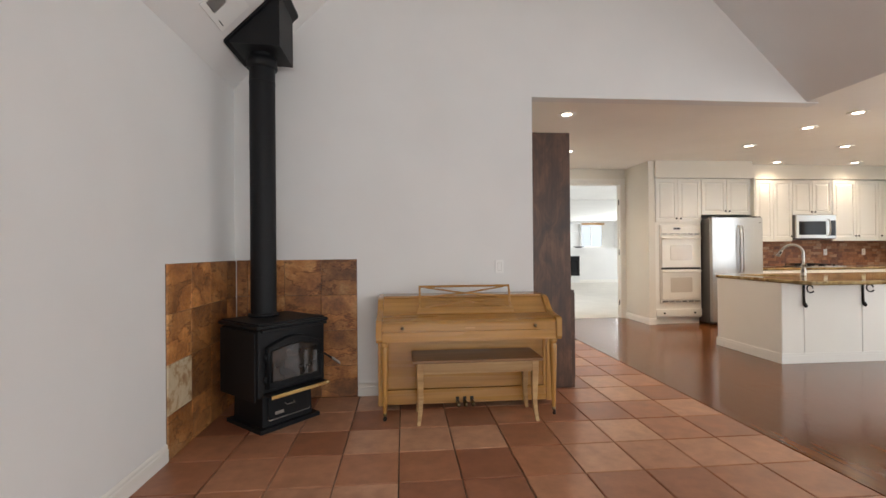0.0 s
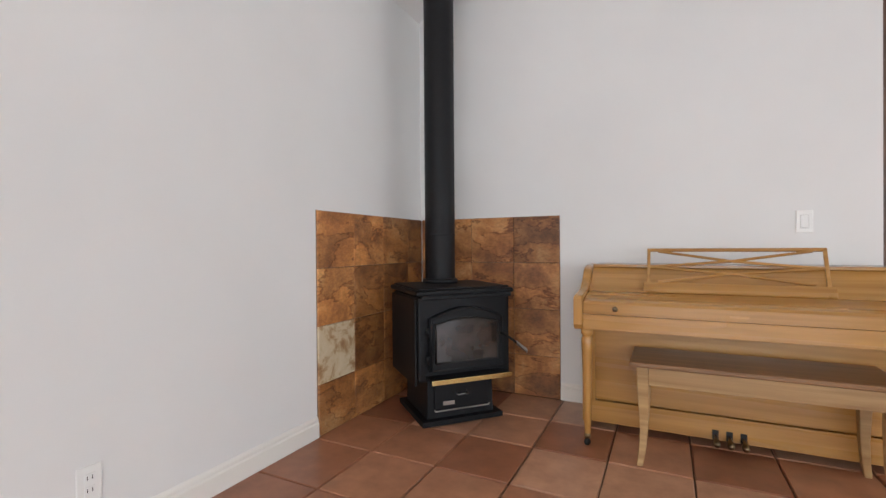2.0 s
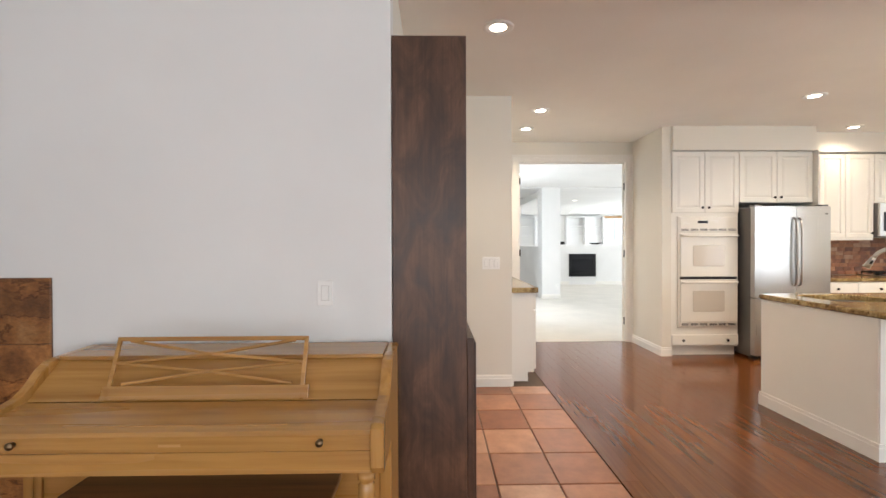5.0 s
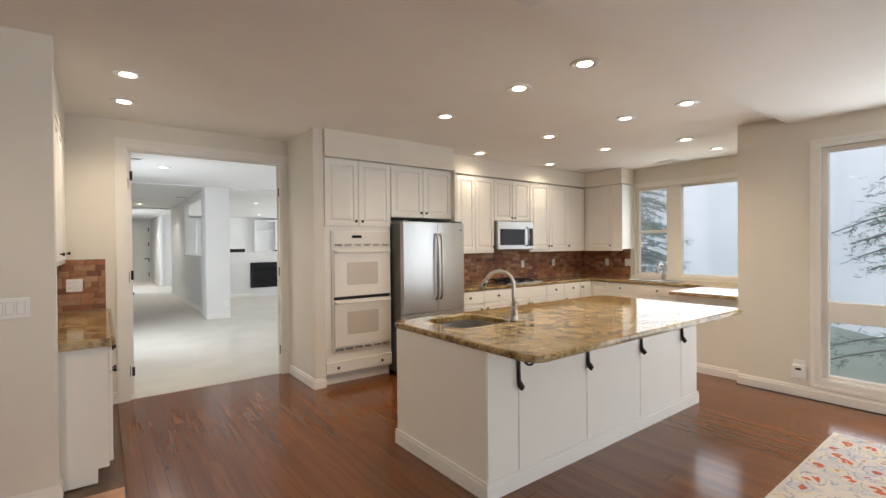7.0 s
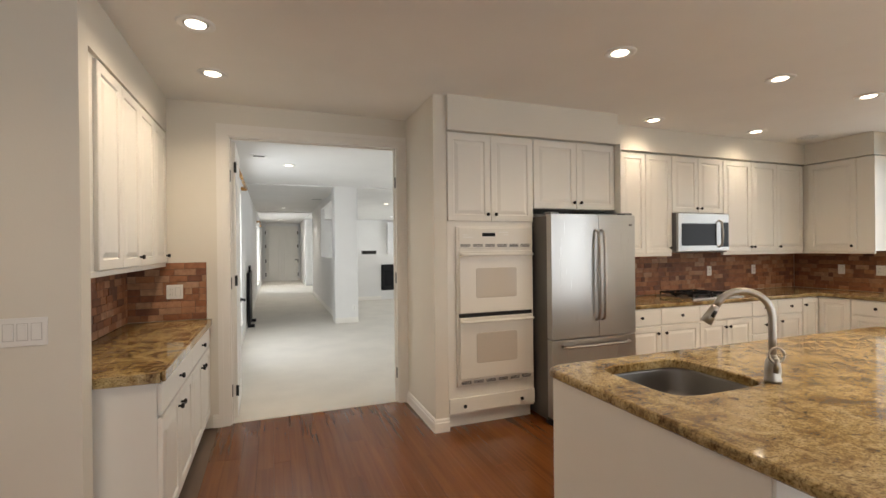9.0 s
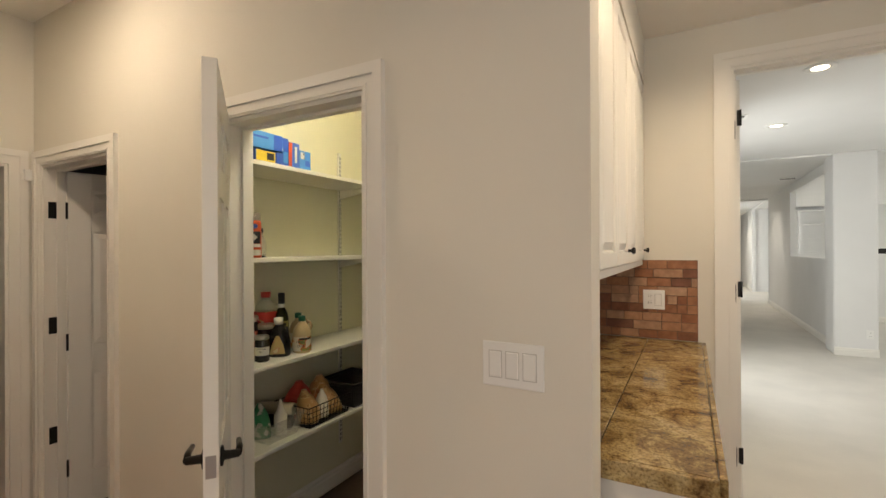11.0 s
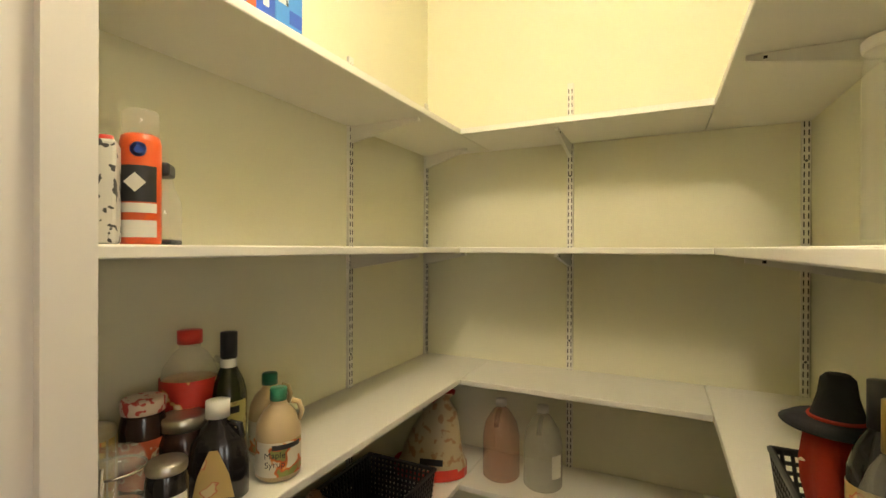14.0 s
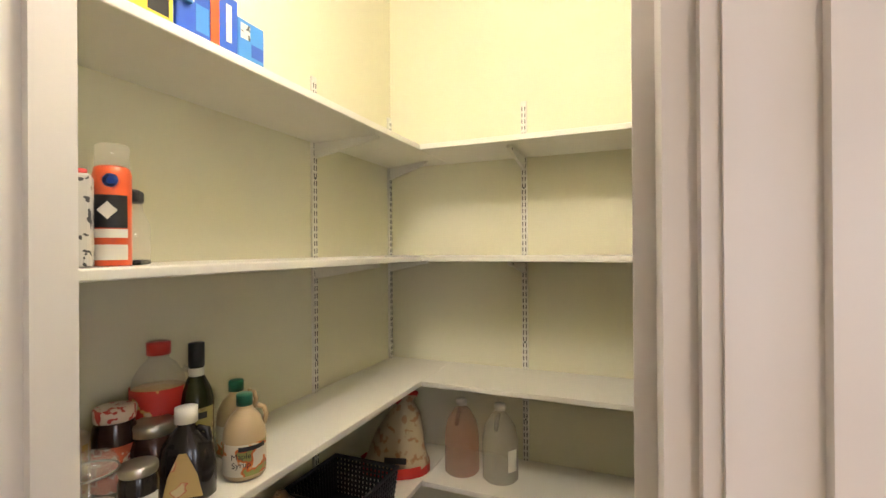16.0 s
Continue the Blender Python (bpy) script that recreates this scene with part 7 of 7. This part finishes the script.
def mesh_basket(label, x0, x1, y0, y1, h, mat, step, wire, z=Z4, floor=True):
    th = thing("wire_basket", label, "basket", ((x0 + x1) / 2, (y0 + y1) / 2, z), 0)
    w, d = (x1 - x0) / 2, (y1 - y0) / 2
    part("rim", tube(bmesh.new(), [(-w, -d, h), (w, -d, h), (w, d, h), (-w, d, h), (-w, -d, h)], wire * 1.6, 6), mat, th)
    part("base", B(-w * 0.9, w * 0.9, -d * 0.9, d * 0.9, 0.001, 0.006), mat, th)
    g = bmesh.new()
    for sy in (-1, 1):
        x = -w
        while x <= w + 1e-6:
            tube(g, [(x * 0.9, sy * d * 0.9, 0.004), (x, sy * d, h)], wire, 4, False)
            x += step
    for sx in (-1, 1):
        y = -d
        while y <= d + 1e-6:
            tube(g, [(sx * w * 0.9, y * 0.9, 0.004), (sx * w, y, h)], wire, 4, False)
            y += step
    for k in range(1, int(h / step) + 1):
        s = 0.9 + 0.1 * k * step / h
        tube(g, [(-w * s, -d * s, k * step), (w * s, -d * s, k * step), (w * s, d * s, k * step), (-w * s, d * s, k * step), (-w * s, -d * s, k * step)], wire, 4, False)
    part("mesh", g, mat, th)
    return th


bb = mesh_basket("black pierced plastic basket on the low shelf", 0.73, 0.985, 7.84, 8.12, 0.13, BLACKP, 0.016, 0.0048)
part("tag", B(0.110, 0.113, -0.05, 0.0, 0.09, 0.115), YEL, bb)
mesh_basket("black wire basket holding bags of bread", 0.74, 0.985, 7.50, 7.82, 0.105, BLACKMETAL, 0.026, 0.0018)
sack("bread_bag", "clear bag of bread rolls in the wire basket", (0.90, 7.745, Z4 + 0.008), 0.07, 0.06, 0.15, BREAD, 2, 30, -0.05)
sack("bread_bag", "clear bag of dry noodles in the wire basket", (0.91, 7.575, Z4 + 0.008), 0.06, 0.06, 0.16, BREAD, 3, 10, -0.03)
sack("bread_bag", "white paper bag in the wire basket", (0.91, 7.665, Z4 + 0.008), 0.035, 0.05, 0.14, WHITE, 4, 60)
sack("bread_bag", "red and brown snack bag at the back", (0.79, 7.62, Z4 + 0.008), 0.06, 0.09, 0.18, RED, 5, 0)
sack("bread_bag", "clear bread bag slumped against the wall", (0.80, 7.76, Z4 + 0.008), 0.06, 0.08, 0.18, BREAD, 6, 0)
tb = thing("plastic_tub", "clear plastic tub with bottles on the low shelf", "tub", (0.865, 7.37, Z4))
bm = loops(bmesh.new(), [edge_ring(-0.10, 0.10, -0.10, 0.10, 0.02, 0.012, 0.002), edge_ring(-0.115, 0.115, -0.115, 0.115, 0.02, 0, 0.10), edge_ring(-0.12, 0.12, -0.12, 0.12, 0.02, 0, 0.102), edge_ring(-0.112, 0.112, -0.112, 0.112, 0.02, 0, 0.10), edge_ring(-0.10, 0.10, -0.10, 0.10, 0.02, 0.014, 0.005)], close=False)
bm.verts.ensure_lookup_table()
bm.faces.new(bm.verts[-36:])
part("shell", bm, CLEAR, tb)
bottle("squeeze_bottle", "white squeeze bottle with pointed nozzle", "bottle", (0.90, 7.40, Z4 + 0.006), [(0.028, 0), (0.030, 0.004), (0.030, 0.09), (0.024, 0.10), (0.016, 0.12), (0.004, 0.165), (0.0001, 0.166)], WHITE)
sack("snack_pouch", "green printed snack pouch standing in the tub", (0.85, 7.32, Z4 + 0.006), 0.055, 0.03, 0.16, GREENBAG, 8, 30)
w = bottle("small_bottle", "dark dropper bottle behind the tub", "bottle", (0.75, 7.30, Z4), [(0.026, 0), (0.026, 0.14), (0.012, 0.17), (0.012, 0.19)], DARKGLASS, BLACKP, [(0.014, 0.185), (0.014, 0.22), (0.006, 0.235), (0.0001, 0.236)])
cy = thing("paper_roll", "grey metal canister lying on its side", "canister", (0.80, 7.47, Z4 + 0.045), 20)
part("tube", move(lathe(bmesh.new(), [(0.030, -0.09), (0.030, 0.09), (0.026, 0.09), (0.026, 0.085), (0.0001, 0.085)], 18), pose(0, 0, 0.045, 0, 90, 0)), SILVER, cy)
part("stand", B(-0.08, 0.08, -0.02, 0.02, -0.044, 0.018), BLACKP, cy)

# short wall: bottles, basket and a felt pepper with a hat
mesh_basket("black pierced basket of bottles on the short shelf", 1.825, 2.045, 7.38, 7.835, 0.10, BLACKP, 0.016, 0.004, Z3)
FELT = painted("red_felt", (0.42, 0.035, 0.015), 0.95, 150, 0.5)
BLACKFELT = painted("black_felt", (0.012, 0.012, 0.013), 0.95, 150, 0.5)
pp = thing("pepper_ornament", "red felt pepper ornament wearing a black hat", "ornament", (1.897, 7.745, Z3 + 0.008), -30)
pp.scale = (0.88, 0.88, 0.97)
bm = bmesh.new()
rings = []
for k, z in ((0.3, 0.0), (0.7, 0.03), (0.95, 0.08), (1.0, 0.12), (0.9, 0.16), (0.5, 0.178)):
    rings.append([((0.052 * k * (1 + 0.13 * math.cos(4 * a))) * math.cos(a), (0.052 * k * (1 + 0.13 * math.cos(4 * a))) * math.sin(a), z) for a in [2 * math.pi * i / 32 for i in range(32)]])
loops(bm, rings, close=False, smooth=True)
part("pepper", bm, FELT, pp)
part("hat", lathe(bmesh.new(), [(0.072, 0.190), (0.085, 0.183), (0.088, 0.186), (0.07, 0.196), (0.042, 0.196), (0.030, 0.235), (0.026, 0.262), (0.018, 0.270), (0.0001, 0.268)], 28), BLACKFELT, pp, "black felt hat with red cord")
part("hat_cord", tube(bmesh.new(), [(0.043 * math.cos(radians(a)), 0.043 * math.sin(radians(a)), 0.199) for a in range(0, 361, 15)], 0.003, 6), FELT, pp)
part("button", lathe(bmesh.new(), [(0.006, 0), (0.0001, 0.005)], 10, -0.045, -0.03, 0.12), WHITE, pp)
WB = [(0.034, 0), (0.037, 0.004), (0.037, 0.17), (0.028, 0.20), (0.014, 0.225), (0.013, 0.28)]
for x, y, h, m1, m2, lb in ((1.985, 7.79, 0.86, DARKGLASS, BLACKP, "dark wine bottle with black capsule"), (1.905, 7.605, 1.0, DARKGLASS, BLACKP, "dark spirit bottle with black cap"), (1.895, 7.53, 0.98, CLEAR, colour("gold_cap", (0.42, 0.28, 0.08), 0.35, 0.6), "clear spirit bottle with gold cap"),
                            (2.0, 7.715, 1.05, CLEAR, SILVER, "clear bottle with ribbed silver cap"), (1.992, 7.60, 1.0, CLEAR, BLACKP, "clear bottle with dark cap"), (1.93, 7.435, 0.62, CLEAR, WHITE, "short clear jar with white lid")):
    bottle("bottle", lb, "bottle", (x, y, Z3 + 0.008), [(r, z * h) for r, z in WB], m1, m2, [(0.0165, 0.225 * h), (0.0165, 0.288 * h), (0.0001, 0.289 * h)], [(0.037, 0.05 * h, 0.15 * h, -90, 90, SYRLAB)], rz=180)
gb = thing("tall_green_box", "tall green printed bottle carton", "box", (1.988, 7.668, Z3 + 0.008), 10)
part("carton", B(-0.015, 0.015, -0.015, 0.015, 0, 0.31, 0.002), colour("lime_card", (0.25, 0.38, 0.03), 0.5), gb)
part("panel", B(-0.0158, -0.015, -0.012, 0.004, 0.17, 0.30), WHITE, gb)
# glass jars and wire rack on the short wall
GLASSJ = thin("clear_glass", 0.10, 0.06)
for x, y, r, h in ((1.972, 7.768, 0.041, 0.325), (1.975, 7.664, 0.042, 0.325), (2.018, 7.575, 0.042, 0.325)):
    gl = thing("glass_jar", "tall empty clear glass storage jar", "jar", (x, y, Z2), 0, "glass jars")
    part("body", lathe(bmesh.new(), [(r * 0.9, 0.0), (r, 0.01), (r, h - 0.05), (r * 0.93, h - 0.03), (r * 0.93, h - 0.003), (r * 0.89, h - 0.003), (r * 0.89, h - 0.03), (r * 0.95, h - 0.052), (r * 0.95, 0.012), (0.0001, 0.01)], 28), GLASSJ, gl)
    part("lid", lathe(bmesh.new(), [(r * 0.97, h - 0.012), (r * 1.0, h - 0.008), (r * 1.0, h + 0.004), (r * 0.9, h + 0.008), (0.0001, h + 0.008)], 28), SHELF, gl)
rk = thing("wire_shelf_rack", "white coated wire shelf riser", "rack", (0, 0, 0))
for y in (7.487, 7.22):
    part("leg", tube(bmesh.new(), [(1.872, y, Z2 + 0.004), (1.872, y, Z2 + 0.135), (1.882, y, Z2 + 0.15), (2.012, y, Z2 + 0.15), (2.017, y, Z2 + 0.14), (2.017, y, Z2 + 0.004)], 0.004, 8), STDMETAL, rk)
for i in range(8):
    part("wire", tube(bmesh.new(), [(1.882 + i * 0.018, 7.215, Z2 + 0.1545), (1.882 + i * 0.018, 7.492, Z2 + 0.1545)], 0.0028, 6), STDMETAL, rk)

# ---- pieces: tiles, planks, stones ----
def block(w, d, h, c=0.002):
    """A thin slab, its top edges eased: -w/2..w/2, -d/2..d/2, -h..0."""
    bm = bmesh.new()
    lo = [bm.verts.new((sx * w / 2, sy * d / 2, -h)) for sx, sy in ((-1, -1), (1, -1), (1, 1), (-1, 1))]
    mi = [bm.verts.new((sx * w / 2, sy * d / 2, -c)) for sx, sy in ((-1, -1), (1, -1), (1, 1), (-1, 1))]
    hi = [bm.verts.new((sx * (w / 2 - c), sy * (d / 2 - c), 0)) for sx, sy in ((-1, -1), (1, -1), (1, 1), (-1, 1))]
    bm.faces.new(hi)
    for a, b in ((lo, mi), (mi, hi)):
        for k in range(4):
            bm.faces.new((a[k], a[(k + 1) % 4], b[(k + 1) % 4], b[k]))
    return bm


MESHES = {}


def piece(name, size, mat, parent, m, c=0.002):
    key = (name, tuple(round(s, 3) for s in size), mat.name)
    if key not in MESHES:
        me = bpy.data.meshes.new(name)
        bm = block(*size, c)
        bm.to_mesh(me), bm.free()
        me.materials.append(mat)
        MESHES[key] = me
    ob = new(name, MESHES[key])
    ob.parent = parent
    ob.matrix_basis = m
    return ob


rnd = random.Random(5)
# terracotta floor
TP, TQ, TX0, TY0 = 0.348, 0.376, 0.300, 3.745
floor_tile = thing("floor_tiles", "terracotta clay tile floor with dark grout", "floor", kind="structure")
rest = bmesh.new()
TW = 2.737
for i in range(-5, 9):
    for j in range(-22, 12):
        xa, xb = max(XL, TX0 + i * TP), min(TW, TX0 + (i + 1) * TP)
        ya, yb = max(SOUTH, TY0 + j * TQ), min(YW, TY0 + (j + 1) * TQ)
        if xb - xa < 0.03 or yb - ya < 0.03:
            continue
        if yb > YP and xa < 1.40 and yb < 5.9:
            continue
        if ya > 5.6 and xb < -0.5:
            continue
        w, d = xb - xa - 0.007, yb - ya - 0.007
        m = Matrix.Translation(((xa + xb) / 2, (ya + yb) / 2, rnd.uniform(-0.0012, 0.0)))
        if ya > 1.0:
            piece("tile", (w, d, 0.011), TILE, floor_tile, m @ pose(0, 0, 0, rnd.uniform(-0.1, 0.1), rnd.uniform(-0.1, 0.1), 0), 0.004)
        else:
            b2 = block(w, d, 0.011)
            move(b2, m)
            me = bpy.data.meshes.new("t")
            b2.to_mesh(me), b2.free()
            rest.from_mesh(me)
            bpy.data.meshes.remove(me)
tagged(part("tiles_beyond", rest, TILE, floor_tile), kind="stuff")
# oak planks
floor_wood = thing("floor_planks", "glossy reddish-brown oak plank floor", "floor", kind="structure")
rest = bmesh.new()
PW = 0.108
x, row = TW + 0.003, 0
while x < XK:
    xb = min(x + PW, XK)
    y = SOUTH - rnd.uniform(0, 1.5)
    while y < YD + 0.04:
        L = rnd.uniform(0.8, 2.3)
        ya, yb = max(y, SOUTH), min(y + L, YD + 0.04)
        y += L
        if xb > XE:
            ya = max(ya, 5.45)
        if yb - ya < 0.05:
            continue
        w, d = xb - x - 0.0006, yb - ya - 0.0006
        m = Matrix.Translation(((x + xb) / 2, (ya + yb) / 2, 0))
        if yb > 3.4 and x < 7.6:
            piece("plank", (w, round(d, 2), 0.011), PLANK, floor_wood, m, 0.0005)
        else:
            b2 = block(w, d, 0.011, 0.0005)
            move(b2, m)
            me = bpy.data.meshes.new("t")
            b2.to_mesh(me), b2.free()
            rest.from_mesh(me)
            bpy.data.meshes.remove(me)
    x += PW
tagged(part("planks_beyond", rest, PLANK, floor_wood), kind="stuff")


def splash(label, origin, rz, length, z0, z1):
    """Stone strips on a wall whose face looks along local -y; length along local x."""
    th = thing("backsplash", label, "backsplash", origin, rz, kind="structure")
    part("mortar", B(0, length, -0.004, 0.0, z0, z1), GROUT, th)
    h, n = 0.052, 0
    z = z0
    while z < z1 - 0.01:
        x = 0.0
        hh = min(h, z1 - z)
        while x < length - 0.005:
            w = rnd.choice((0.052, 0.104, 0.104, 0.104, 0.156, 0.13))
            if x == 0.0:
                w = rnd.choice((0.06, 0.09, 0.12))
            w = min(w, length - x)
            if length - x - w < 0.03:
                w = length - x
            piece("brick", (round(w - 0.003, 3), round(hh - 0.003, 3), 0.006 + rnd.choice((0, 0.001, 0.002))), BRICK, th, pose(x + w / 2, -0.010 - rnd.choice((0, 0.001, 0.002)), z + hh / 2, 90, 0, 0), 0.0015)
            x += w
        z += h
    return th


splash("brown tumbled stone strip backsplash behind the cooktop", (6.215, 8.68, 0), 0, 3.53, 0.917, 1.40)
splash("brown tumbled stone strip backsplash beside the window", (XK, 8.665, 0), -90, 1.03, 0.917, 1.40)
splash("brown tumbled stone strip backsplash in the nook", (2.102, YD, 0), 0, 0.56, 0.917, 1.385)
splash("brown tumbled stone strip backsplash in the nook", (2.10, YW + 0.115, 0), 90, 1.74, 0.917, 1.385)

# slate behind the stove
SLATE_PALE = material("pale_slate", (0.5, 0.4, 0.26), 0.5)
_c = coords(SLATE_PALE)
_n = noise_tex(SLATE_PALE, _c, 8, 9, 0.68, 0.5)
finish(SLATE_PALE, ramp(SLATE_PALE, _n, [(0.3, (0.20, 0.075, 0.03)), (0.42, (0.40, 0.24, 0.11)), (0.5, (0.60, 0.48, 0.31)), (0.75, (0.70, 0.60, 0.44))]), _n, 0.4, 0.006)
sl = thing("slate_surround_west", "brown slate tile panel on the wall by the stove", "tile panel", kind="structure")
rows = [(0.002, 0.27), (0.27, 0.575), (0.575, 0.88), (0.88, 1.185)]
part("backing", B(XL, XL + 0.004, 3.757, YP - 0.014, 0.002, 1.185), GROUT, sl)
for i, (ya, yb) in enumerate(((3.757, 4.062), (4.062, 4.367), (4.367, 4.672), (4.672, 4.866))):
    for j, (za, zb) in enumerate(rows):
        piece("slate_tile", (round(yb - ya - 0.003, 3), round(zb - za - 0.003, 3), 0.010), SLATE_PALE if (i, j) == (0, 1) else SLATE, sl, pose(XL + 0.014, (ya + yb) / 2, (za + zb) / 2, 90, 0, 90), 0.0025)
s2 = thing("slate_surround_north", "brown slate tile panel on the wall by the stove", "tile panel", kind="structure")
part("backing", B(XL + 0.018, -0.067, YP - 0.004, YP, 0.002, 1.185), GROUT, s2)
for xa, xb in ((-0.372, -0.067), (-0.677, -0.372), (-0.982, -0.677), (-1.072, -0.982)):
    for za, zb in rows:
        piece("slate_tile", (round(xb - xa - 0.003, 3), round(zb - za - 0.003, 3), 0.010), SLATE, s2, pose((xa + xb) / 2, YP - 0.014, (za + zb) / 2, 90, 0, 0), 0.0025)
